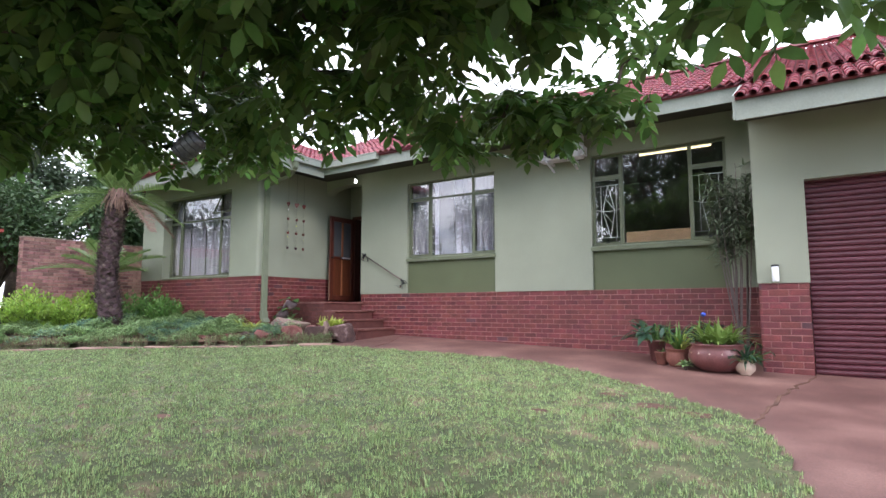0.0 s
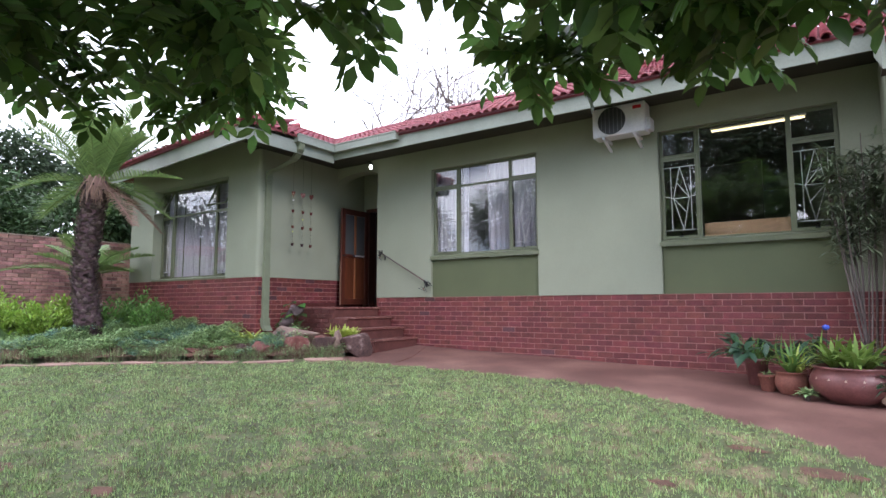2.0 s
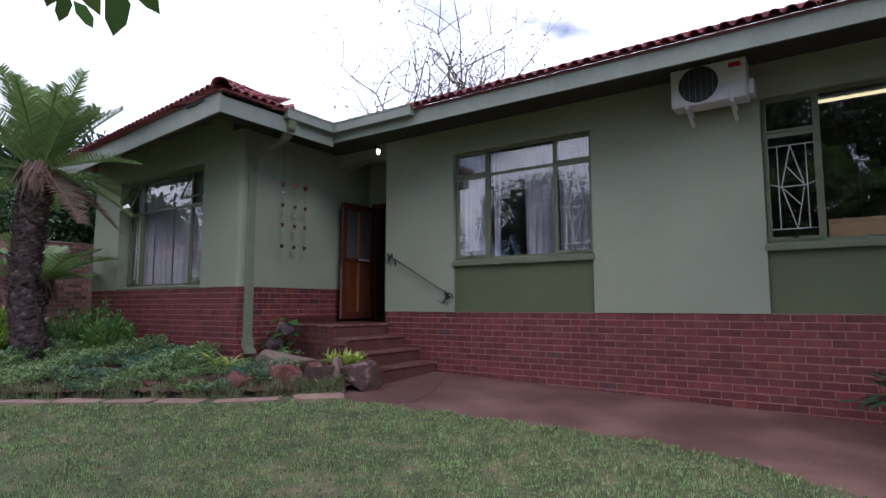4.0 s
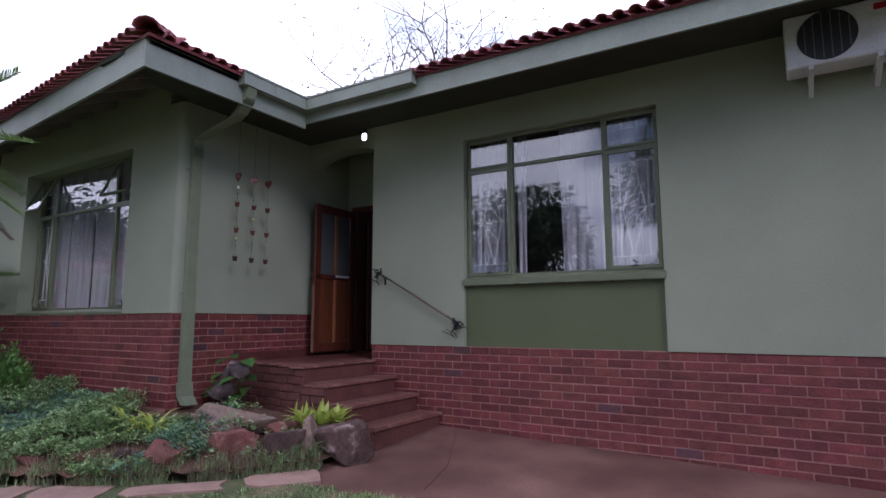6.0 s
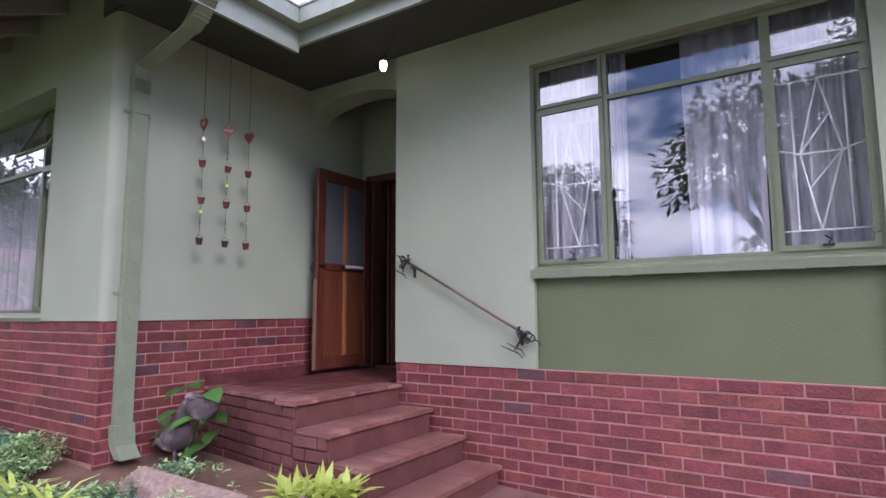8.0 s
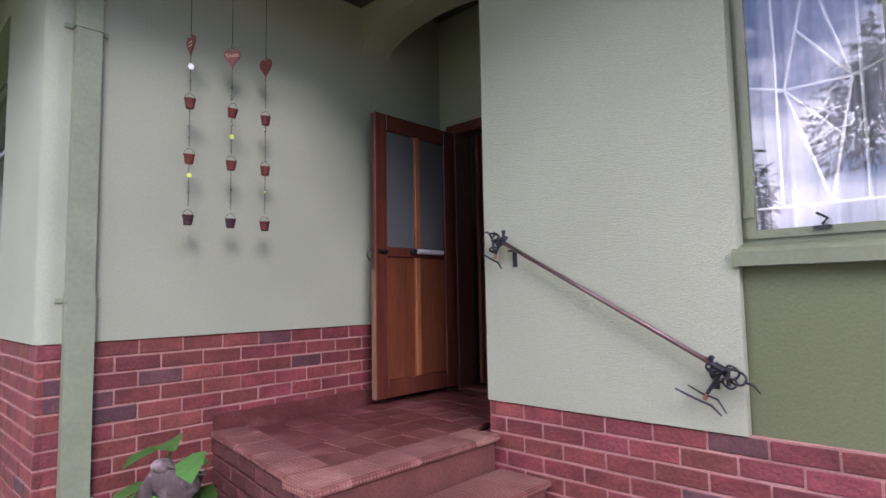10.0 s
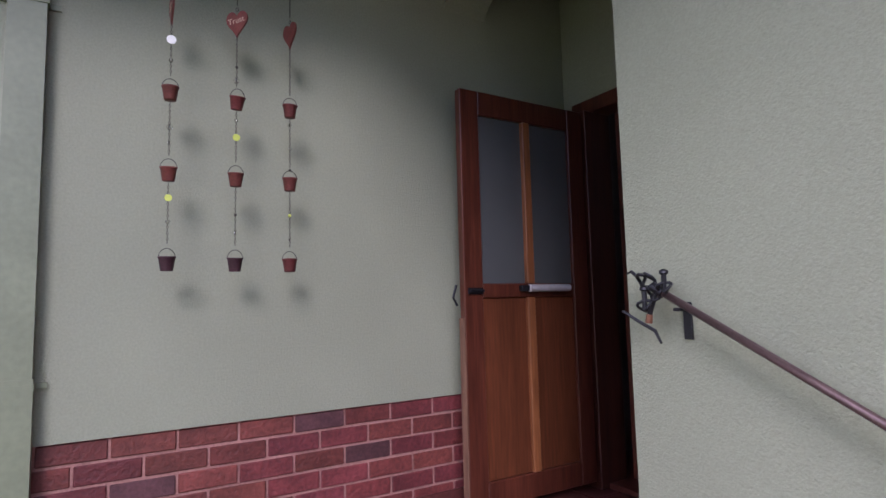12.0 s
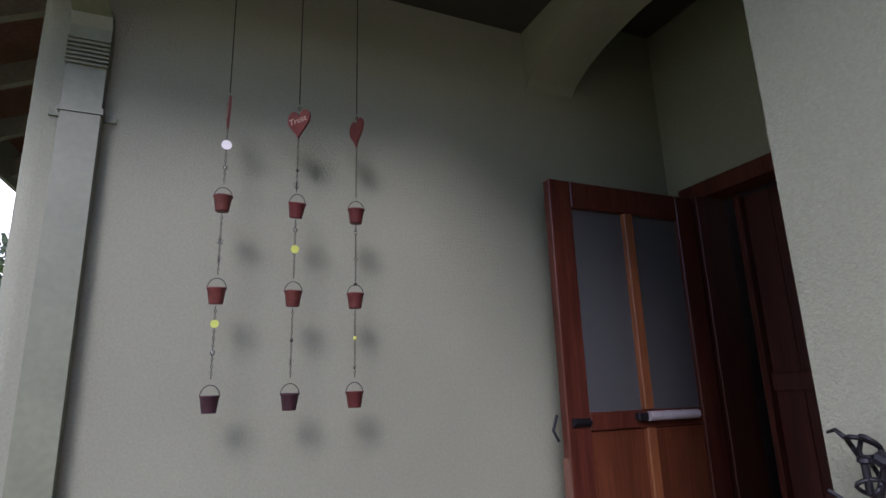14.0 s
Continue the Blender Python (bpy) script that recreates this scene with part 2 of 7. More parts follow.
LEAF = leaf_material("glossy_tree_leaflet", (0.092, 0.168, 0.04), var=0.5, rough=0.36, through_light=0.5)
STUB = material("pale_leaf_base_stub", (0.15, 0.105, 0.105), 0.95, var=0.3, scale=12, fine=50, bump=0.5, per_island=0.6)
FROND = leaf_material("palm_frond", (0.20, 0.30, 0.10), var=0.3, rough=0.5)
FRONDDRY = leaf_material("dry_palm_frond", (0.27, 0.17, 0.13), var=0.3, rough=0.8)
SHRUB = leaf_material("dark_shrub_leaf", (0.06, 0.11, 0.04), var=0.35, rough=0.5)
GOLDEN = leaf_material("golden_shrub_leaf", (0.25, 0.38, 0.06), var=0.35, rough=0.5, through_light=0.35)
FERNY = leaf_material("fresh_green_leaf", (0.11, 0.22, 0.05), var=0.3, rough=0.5)
COVER = leaf_material("grey_green_groundcover", (0.27, 0.385, 0.165), var=0.6, rough=0.6)
BLUEGREEN = leaf_material("blue_green_succulent", (0.15, 0.27, 0.19), var=0.4, rough=0.6)
COVERDRY = leaf_material("straw_grass", (0.23, 0.19, 0.12), var=0.35, rough=0.8)
BROM = leaf_material("lime_bromeliad_leaf", (0.42, 0.50, 0.11), var=0.25, rough=0.4, through_light=0.35)
VARIEG = leaf_material("green_pothos_leaf", (0.055, 0.14, 0.03), var=0.35, rough=0.35)
POTLEAF = leaf_material("deep_green_pot_leaf", (0.032, 0.075, 0.042), var=0.3, rough=0.35)
BOWLLEAF = leaf_material("lime_green_strap_leaf", (0.17, 0.27, 0.06), var=0.3, rough=0.4, through_light=0.3)
BAMBOO = leaf_material("pale_olive_narrow_leaf", (0.16, 0.2, 0.12), var=0.35, rough=0.5)
FARTREE = leaf_material("far_tree_leaf", (0.07, 0.105, 0.055), var=0.35, rough=0.6)
JARGLASS = material("grey_ribbed_jar", (0.08, 0.078, 0.075), 0.25, var=0.15, scale=15, fine=60, bump=0.1)
LAMPBLACK = material("black_lampholder", (0.03, 0.03, 0.03), 0.5, var=0.1)


def glass_material(name, tint=(1, 1, 1), rough=0.0):
    m = bpy.data.materials.new(name)
    m.use_nodes = True
    p = m.node_tree.nodes["Principled BSDF"]
    p.inputs["Base Color"].default_value = (*tint, 1)
    p.inputs["Transmission Weight"].default_value = 1.0
    p.inputs["Roughness"].default_value = rough
    p.inputs["IOR"].default_value = 1.8
    return m


GLASS = glass_material("window_glass")
FROSTED = material("frosted_grey_glass", (0.085, 0.088, 0.09), 0.3, var=0.06, scale=4, fine=200, bump=0.2)


def glow_material(name, colour, strength):
    m = bpy.data.materials.new(name)
    m.use_nodes = True
    p = m.node_tree.nodes["Principled BSDF"]
    p.inputs["Base Color"].default_value = (*colour, 1)
    p.inputs["Emission Color"].default_value = (*colour, 1)
    p.inputs["Emission Strength"].default_value = strength
    return m


BULB = glow_material("lit_bulb", (1.0, 0.98, 0.92), 5.0)
TUBE = glow_material("lit_fluorescent_tube", (1.0, 0.86, 0.45), 1.6)

# ---------------------------------------------------------------- mesh helpers


class Shape:
    """Collects vertices and faces, with a few solid primitives."""

    def __init__(self):
        self.v, self.f = [], []

    def add(self, verts, faces):
        o = len(self.v)
        self.v.extend(verts)
        self.f.extend([tuple(i + o for i in f) for f in faces])
        return self

    def box(self, x0, x1, y0, y1, z0, z1, c=0.0):
        if c <= 0:
            vs = [(x, y, z) for z in (z0, z1) for y in (y0, y1) for x in (x0, x1)]
            return self.add(vs, [(0, 2, 3, 1), (4, 5, 7, 6), (0, 1, 5, 4), (2, 6, 7, 3), (0, 4, 6, 2), (1, 3, 7, 5)])
        b = bmesh.new()
        bmesh.ops.create_cube(b, size=1)
        for q in b.verts:
            q.co = ((x0 + x1) / 2 + q.co.x * (x1 - x0), (y0 + y1) / 2 + q.co.y * (y1 - y0), (z0 + z1) / 2 + q.co.z * (z1 - z0))
        bmesh.ops.bevel(b, geom=b.edges[:], offset=c, segments=1, affect="EDGES", profile=0.5)
        b.verts.index_update()
        self.add([tuple(q.co) for q in b.verts], [tuple(q.index for q in f.verts) for f in b.faces])
        b.free()
        return self

    def tube(self, pts, radius, sides=8, caps=True):
        """A round bar along a line of points; radius is a number or one for each point."""
        pts = [Vector(p) for p in pts]
        rs = radius if isinstance(radius, (list, tuple)) else [radius] * len(pts)
        o, side = len(self.v), None
        for i, p in enumerate(pts):
            d = (pts[min(i + 1, len(pts) - 1)] - pts[max(i - 1, 0)]).normalized()
            if side is None:
                side = d.cross(Vector((0, 0, 1)) if abs(d.z) < 0.9 else Vector((1, 0, 0))).normalized()
            else:
                side = (side - d * side.dot(d)).normalized()
            up = d.cross(side)
            for k in range(sides):
                a = 2 * math.pi * k / sides
                self.v.append(tuple(p + (side * math.cos(a) + up * math.sin(a)) * rs[i]))
        for i in range(len(pts) - 1):
            for k in range(sides):
                a, b = o + i * sides + k, o + i * sides + (k + 1) % sides
                self.f.append((a, b, b + sides, a + sides))
        if caps:
            self.f.append(tuple(o + k for k in range(sides))[::-1])
            self.f.append(tuple(o + (len(pts) - 1) * sides + k for k in range(sides)))
        return self

    def lathe(self, profile, cx=0, cy=0, cz=0, sides=24):
        """A turned body: profile is (radius, height) from the bottom outside round to the inside."""
        o = len(self.v)
        for r, z in profile:
            for k in range(sides):
                a = 2 * math.pi * k / sides
                self.v.append((cx + r * math.cos(a), cy + r * math.sin(a), cz + z))
        for i in range(len(profile) - 1):
            for k in range(sides):
                a, b = o + i * sides + k, o + i * sides + (k + 1) % sides
                self.f.append((a, b, b + sides, a + sides))
        self.f.append(tuple(o + k for k in range(sides))[::-1])
        self.f.append(tuple(o + (len(profile) - 1) * sides + k for k in range(sides)))
        return self

    def prism(self, poly, axis, a0, a1):
        """A flat outline (two coordinates) pulled along an axis; the outline's order follows the other two axes."""
        k = len(poly)
        vs = []
        for a in (a0, a1):
            for p, q in poly:
                vs.append({"x": (a, p, q), "y": (p, a, q), "z": (p, q, a)}[axis])
        fs = [tuple(range(k))[::-1], tuple(range(k, 2 * k))]
        fs += [(i, (i + 1) % k, k + (i + 1) % k, k + i) for i in range(k)]
        return self.add(vs, fs)

    def mesh(self, name, smooth=False):
        me = bpy.data.meshes.new(name)
        me.from_pydata(self.v, [], self.f)
        b = bmesh.new()
        b.from_mesh(me)
        bmesh.ops.recalc_face_normals(b, faces=b.faces[:])
        b.to_mesh(me)
        b.free()
        if smooth:
            me.polygons.foreach_set("use_smooth", [True] * len(me.polygons))
        return me


def quick_mesh(name, verts, faces, smooth=False):
    """A large mesh straight from number arrays, with no further work on it."""
    verts, faces = np.asarray(verts, float).reshape(-1, 3), np.asarray(faces, int)
    me = bpy.data.meshes.new(name)
    me.vertices.add(len(verts))
    me.vertices.foreach_set("co", verts.ravel())
    k = faces.shape[1]
    me.loops.add(faces.size)
    me.loops.foreach_set("vertex_index", faces.ravel())
    me.polygons.add(len(faces))
    me.polygons.foreach_set("loop_start", np.arange(0, faces.size, k))
    me.polygons.foreach_set("loop_total", np.full(len(faces), k))
    if smooth:
        me.polygons.foreach_set("use_smooth", np.ones(len(faces), bool))
    me.update(calc_edges=True)
    return me


def part(name, shape, mat, parent=None, label="", smooth=False, at=None):
    me = shape.mesh(name, smooth) if isinstance(shape, Shape) else shape
    if not me.materials:
        me.materials.append(mat)
    ob = new(name, me)
    if at is not None:
        ob.matrix_basis = at
    if parent is not None:
        ob.parent = parent
    if label:
        tagged(ob, label)
    return ob


def thing(name, label, category, group="", kind="", at=None):
    ob = new(name)
    ob.empty_display_size = 0.1
    if at is not None:
        ob.matrix_basis = at
    return tagged(ob, label, category, group, kind)


def structure(name, shape, mat, label="", category="", smooth=False):
    return tagged(part(name, shape, mat, None, "", smooth), label, category, "", "structure")


def scatter(template_v, template_f, mats):
    """Copies of one small template at many 4x4 matrices, as vertex and face arrays."""
    tv = np.c_[np.asarray(template_v, float), np.ones(len(template_v))]
    tf = np.asarray(template_f, int)
    mats = np.asarray(mats)
    verts = np.einsum("nij,kj->nki", mats, tv)[:, :, :3]
    faces = tf[None] + (np.arange(len(mats)) * len(tv))[:, None, None]
    return verts.reshape(-1, 3), faces.reshape(-1, tf.shape[1])


def pose_array(pos, yaw, tilt, size, roll=None):
    """4x4 matrices: size, then tilt about x, then yaw about z, at the places."""
    n = len(pos)
    cy, sy, ct, st = np.cos(yaw), np.sin(yaw), np.cos(tilt), np.sin(tilt)
    m = np.zeros((n, 4, 4))
    m[:, 0, 0], m[:, 0, 1], m[:, 0, 2] = cy, -sy * ct, sy * st
    m[:, 1, 0], m[:, 1, 1], m[:, 1, 2] = sy, cy * ct, -cy * st
    m[:, 2, 1], m[:, 2, 2] = st, ct
    m[:, :3, :3] *= np.asarray(size).reshape(-1, 1, 1)
    m[:, :3, 3], m[:, 3, 3] = pos, 1
    return m


rng = np.random.default_rng(7)

# ---------------------------------------------------------------- levels and planes
XH, YM, YW, XL = -9.51, 9.37, 7.52, -14.1      # porch side wall, main wall, wing front, wing's far end
XG, YG = -0.27, 8.40                            # garage: side and front
ZB, ZBW, ZP = 1.635, 2.01, 1.455                  # brick tops of main wall and wing; porch floor
SLOPE = 0.45
SKEW = 0.09                                     # the wing's front eave is not quite square to its side


def ground_z(x, y):
    x, y = np.clip(x, -13.0, 3.0), np.clip(y, -3.0, 10.0)
    return 0.0828 - 0.01488 * x + 0.0577 * y - 0.00183 * x * y - 0.00099 * y * y + 0.00007 * x * x


EDGE = [(-12.4, 3.7), (-11.9, 4.05), (-10.5, 5.15), (-9.44, 5.85), (-8.4, 6.45), (-7.74, 7.0), (-7.35, 7.55), (-7.25, 8.1)]


def bed_depth(x, y):
    """How far a place lies behind the flower bed's front edge (negative: in front)."""
    best = np.full(np.shape(x), 1e9)
    sign = np.ones(np.shape(x))
    for (ax, ay), (bx, by) in zip(EDGE[:-1], EDGE[1:]):
        dx, dy = bx - ax, by - ay
        t = np.clip(((x - ax) * dx + (y - ay) * dy) / (dx * dx + dy * dy), 0, 1)
        d = np.hypot(x - ax - t * dx, y - ay - t * dy)
        s = np.sign(dx * (y - ay) - dy * (x - ax))
        sign = np.where(d < best, s, sign)
        best = np.minimum(d, best)
    return best * sign


def bed_z(x, y):
    d = np.maximum(bed_depth(x, y), 0)
    return ground_z(x, y) + 0.07 + 0.17 * (1 - np.exp(-d / 0.8))


def sheet(name, xs, ys, fn, mat, keep=None, label="", category=""):
    gx, gy = np.meshgrid(xs, ys)
    gz = fn(gx, gy)
    v = np.c_[gx.ravel(), gy.ravel(), gz.ravel()]
    nx, ny = len(xs), len(ys)
    i = (np.arange(ny - 1)[:, None] * nx + np.arange(nx - 1)[None]).ravel()
    f = np.c_[i, i + 1, i + nx + 1, i + nx]
    if keep is not None:
        c = v[f].mean(axis=1)
        f = f[keep(c[:, 0], c[:, 1])]
    me = quick_mesh(name, v, f, True)
    me.materials.append(mat)
    return tagged(new(name, me), label, category, "", "structure")


far = [-400, -200, -100, -60, -40, -30, -24, -20]
sheet("ground", far + list(np.arange(-16, 6.1, 1.0)) + [10, 15, 20, 30, 40, 60, 100, 200, 400],
      far + [-12, -8] + list(np.arange(-5, 12.1, 1.0)) + [15, 20, 30, 40, 60, 100, 200, 400],
      lambda x, y: ground_z(x, y) - 0.07, GROUNDM, None, "uneven garden ground of grass and red earth", "ground")

LAWN_EDGE = [(-7.3, 7.12), (-6.8, 7.22), (-6.16, 7.33), (-4.7, 7.45), (-3.5, 7.5), (-2.87, 7.35), (-2.2, 7.0), (-1.63, 6.6), (-0.9, 6.05), (-0.1, 5.3), (0.16, 4.46), (0.32, 3.58), (0.42, 2.2), (0.45, 0.9)]


def lawn_far_y(x):
    """The lawn's edge against the concrete, as y for an x."""
    px = [p[0] for p in LAWN_EDGE[:10]]
    py = [p[1] for p in LAWN_EDGE[:10]]
    return np.interp(x, px, py)


def lawn_far_x(y):
    py = [p[1] for p in LAWN_EDGE[:8:-1]]
    px = [p[0] for p in LAWN_EDGE[:8:-1]]
    return np.interp(y, py, px)


def on_lawn(x, y, front=-0.36):
    wob = 0.035 * np.sin(x * 9.1 + y * 3) + 0.025 * np.sin(x * 23 - y * 17)
    a = (bed_depth(x, y) < front + wob) & (y < 7.6)
    b = np.where(x < -0.1, y < lawn_far_y(x) + wob, (x < lawn_far_x(y) + wob) & (y < 5.35))
    return a & b & (x < 0.6)


sheet("lawn", np.arange(-16, 0.61, 0.04), np.arange(-4, 7.6, 0.04), lambda x, y: ground_z(x, y) + 0.0, LAWN,
      lambda x, y: on_lawn(x, y, -0.03), "mown green lawn with thin patches", "lawn")


sheet("path", np.arange(-7.8, 7.1, 0.2), np.arange(-4, 9.5, 0.1), lambda x, y: ground_z(x, y) - 0.02, CONCRETE,
      lambda x, y: (y > np.where(x < -2.8, 6.95, -4)) & (x > -7.5) & ((x > -0.6) | (y > 4.6)),
      "worn red-oxide concrete path and driveway", "path")
sheet("flower_bed", np.arange(-16, -7.2, 0.1), np.arange(3.4, 8.3, 0.1), bed_z, SOIL,
      lambda x, y: (bed_depth(x, y) > 0.0) & ((x < XH + 0.1) | (x > XH) & (y < 8.25)), "raised flower bed of red-brown soil", "flower bed")

# ---------------------------------------------------------------- walls


def wall_block(name, boxes, mat=PLASTER, label="", category="wall"):
    s = Shape()
    for b in boxes:
        s.box(*b)
    return structure(name, s, mat, label, category)


ZT = 4.62
W1, W2, W3 = (-2.86, -0.69), (-6.93, -4.79), (-13.15, -10.48)
main_boxes = [(-8.25, W2[0], YM, YM + 0.25, ZB, ZT), (W2[1], W1[0], YM, YM + 0.25, ZB, ZT), (W1[1], 0.2, YM, YM + 0.25, ZB, ZT),
              (W2[0], W2[1], YM, YM + 0.25, 4.0, ZT), (W1[0], W1[1], YM, YM + 0.25, 4.0, ZT)]
wall_main = wall_block("wall_main", main_boxes, label="pale sage green stippled plaster house wall")
for lo, hi in (W2, W1):
    structure("wall_panel", Shape().box(lo + 0.002, hi - 0.002, YM + 0.045, YM + 0.24, ZB, 2.31), OLIVE, "olive green recessed panel under the window", "wall")
brick_main = structure("brick_plinth_main", Shape().box(-8.25, 0.2, YM + 0.019, YM + 0.25, -0.2, ZB), MORTAR, "red brick base of the house wall", "wall")
# the wall's outer corner is rounded
corner = [(XH - 0.07 * (1 - math.sin(a)), YW + 0.07 * (1 - math.cos(a))) for a in [math.pi / 2 * i / 8 for i in range(9)]]
side = Shape().prism([(XH - 0.25, YW)] + corner + [(XH, 9.36), (XH - 0.25, 9.36)], "z", ZBW, 4.40).box(XH - 0.25, XH, 9.36, 10.6, ZBW, 4.62)
wall_porch_side = structure("wall_porch_side", side, PLASTER, "pale sage plaster wall beside the porch", "wall")
brick_porch = structure("brick_plinth_porch", Shape().box(XH - 0.25, XH - 0.019, YW + 0.019, 10.6, 0.2, ZBW), MORTAR, "red brick base beside the porch", "wall")
wall_wing = wall_block("wall_wing", [(XL, W3[0], YW, YW + 0.25, ZBW, 4.62), (W3[1], XH - 0.25, YW, YW + 0.25, ZBW, 4.62), (W3[0], W3[1], YW, YW + 0.25, 4.0, 4.62)],
                       label="pale sage green plaster wall of the wing")
brick_wing = structure("brick_plinth_wing", Shape().box(XL, XH - 0.25, YW + 0.019, YW + 0.25, 0.2, ZBW), MORTAR, "red brick base of the wing", "wall")
wall_wing_side = wall_block("wall_wing_side", [(XL, XL + 0.25, YW + 0.25, 14, 0.2, 4.6)], label="sage green side wall of the wing")
wall_porch_back = wall_block("wall_porch_back", [(XH, -9.43, 10.35, 10.6, 1.3, 4.62), (-8.4, -7.9, 10.35, 10.6, 1.3, 4.62), (-9.43, -8.4, 10.35, 10.6, 3.63, 4.62)],
                             label="sage green wall round the front door")
wall_porch_right = wall_block("wall_porch_right", [(-8.25, -8.0, YM + 0.25, 10.35, 1.3, 4.62)], label="sage green inner wall of the porch")
# shallow arch across the porch mouth
arch = Shape()
top = [(-8.25, 4.62), (XH, 4.62)]
curve = [(-8.88 - 0.63 * math.cos(math.pi * i / 16), 4.05 + 0.19 * math.sin(math.pi * i / 16)) for i in range(17)]
arch.prism(curve + top, "y", 9.50, 9.77)
structure("porch_arch", arch, PLASTER, "shallow plaster arch over the porch", "arch")
wall_block("wall_back", [(XL, 7, 17.0, 17.25, 0, 4.6)], label="plain rear wall")
wall_block("wall_far_side", [(6.75, 7.0, 9.6, 17.0, 0, 4.6)], label="plain end wall")
# garage
wall_garage = wall_block("wall_garage", [(XG, 0.33, YG, YG + 0.25, 1.65, 4.05), (0.33, 3.5, YG, YG + 0.25, 3.0, 4.05), (3.5, 7.0, YG, YG + 0.25, 0.0, 4.05),
                                         (XG, -0.02, YG + 0.25, YM, 1.65, 4.3)], label="pale sage garage wall")
brick_garage = structure("brick_plinth_garage", Shape().box(XG + 0.019, 0.31, YG + 0.019, YG + 0.25, 0.0, 1.65).box(XG + 0.019, -0.02, YG + 0.25, YM, 0.0, 1.65), MORTAR, "red brick base of the garage pillar", "wall")
wall_block("wall_garage_inside", [(0.33, 3.5, 9.1, 9.2, 0, 4.0)], DARKROOM, "garage interior wall, its dimness put into the colour")

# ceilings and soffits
structure("soffit_main", Shape().box(-8.55, 7.0, 8.50, YM + 0.0, 4.40, 4.44).box(XH, -8.55, 8.5, YM + 0.13, 4.40, 4.44), SOFFIT_SHADED, "soffit under the eaves, eave shade painted into its sage", "soffit")
structure("soffit_wing", Shape().box(XH - 0.25, -8.57, YW + 0.003, 8.5, 4.40, 4.44).box(XH + 0.1, -8.57, 6.532, YW + 0.003, 4.40, 4.44), SOFFIT_SHADED, "soffit of the wing, eave shade painted into its sage", "soffit")
structure("ceiling", Shape().box(XH, -8.25, YM, 10.35, 4.58, 4.6), SOFFIT_SHADED, "porch ceiling with its shade painted in", "ceiling")
structure("ceiling_rooms", Shape().box(-8.0, 6.9, 9.63, 16.9, 4.30, 4.34).box(XL + 0.3, -9.8, 8.1, 16.9, 4.36, 4.40), DARKBROWN, "room ceiling, its dimness put into the colour", "ceiling")
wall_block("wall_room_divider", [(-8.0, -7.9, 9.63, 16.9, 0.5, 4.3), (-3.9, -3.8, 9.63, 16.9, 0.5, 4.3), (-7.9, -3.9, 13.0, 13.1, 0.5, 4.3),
                                 (-9.86, -9.76, 7.86, 16.9, 0.5, 4.36), (-14.2, -9.86, 11.0, 11.1, 0.5, 4.36), (-3.8, 3.4, 13.4, 13.5, 0.5, 3.0), (-3.8, -1.9, 13.4, 13.5, 3.0, 4.3), (-0.6, 3.4, 13.4, 13.5, 3.0, 4.3)], DARKROOM, "inner room wall, its dimness put into the colour")
structure("floor_rooms", Shape().box(XL + 0.3, 6.9, 9.63, 16.9, 1.38, 1.45).box(XL + 0.3, -9.8, 7.8, 9.62, 1.38, 1.46), WOODDARK, "dark wooden room floor", "floor")

# fascia boards
fa = Shape()
fa.box(-8.60, 7.0, 8.48, 8.51, 4.24, 4.46)
structure("fascia_main", fa, FASCIA, "sage painted fascia board", "fascia")
structure("fascia_wing_side", Shape().box(-8.60, -8.57, 6.50, 8.48, 4.18, 4.45), FASCIA, "sage painted fascia board of the wing", "fascia")
structure("fascia_wing_front", Shape().prism([(-14.7, 6.50 + SKEW * 6.1), (-8.603, 6.50), (-8.603, 6.53), (-14.7, 6.53 + SKEW * 6.1)], "z", 4.18, 4.45), FASCIA, "sage painted front fascia board", "fascia")
structure("fascia_garage", Shape().box(-0.32, 7.0, 7.45, 7.48, 3.65, 3.90), FASCIA, "sage painted garage fascia board", "fascia")
structure("verge_board", Shape().prism([(7.449, 3.66), (7.449, 3.97), (8.46, 4.46), (8.46, 4.15)], "x", -0.352, -0.322), FASCIA, "pale verge board of the garage roof", "fascia")
structure("soffit_garage", Shape().box(-0.31, 7, 7.48, YG, 3.90, 3.93), SOFFIT_SHADED, "garage soffit", "soffit")

# ---------------------------------------------------------------- roof


def tile_shape(length=0.40, r=0.061, th=0.014):
    """One barrel cover tile, running up +y, wider at its lower end."""
    s = Shape()
    k = 7
    vs = []
    for y, q in ((0, 1.0), (length, 0.86)):
        for rad in (r * q, r * q - th):
            for i in range(k):
                a = math.pi * i / (k - 1)
                vs.append((rad * math.cos(a), y, rad * 0.85 * math.sin(a)))
    fs = []
    for i in range(k - 1):
        fs += [(i, i + 1, 2 * k + i + 1, 2 * k + i), (k + i, 3 * k + i, 3 * k + i + 1, k + i + 1), (i, k + i, k + i + 1, i + 1)]
    return s.add(vs, fs)


tile_me = tile_shape().mesh("roof_tile", True)
tile_me.materials.append(TILE)
TV = [tuple(v.co) for v in tile_me.vertices]
TF = [tuple(p.vertices) for p in tile_me.polygons]


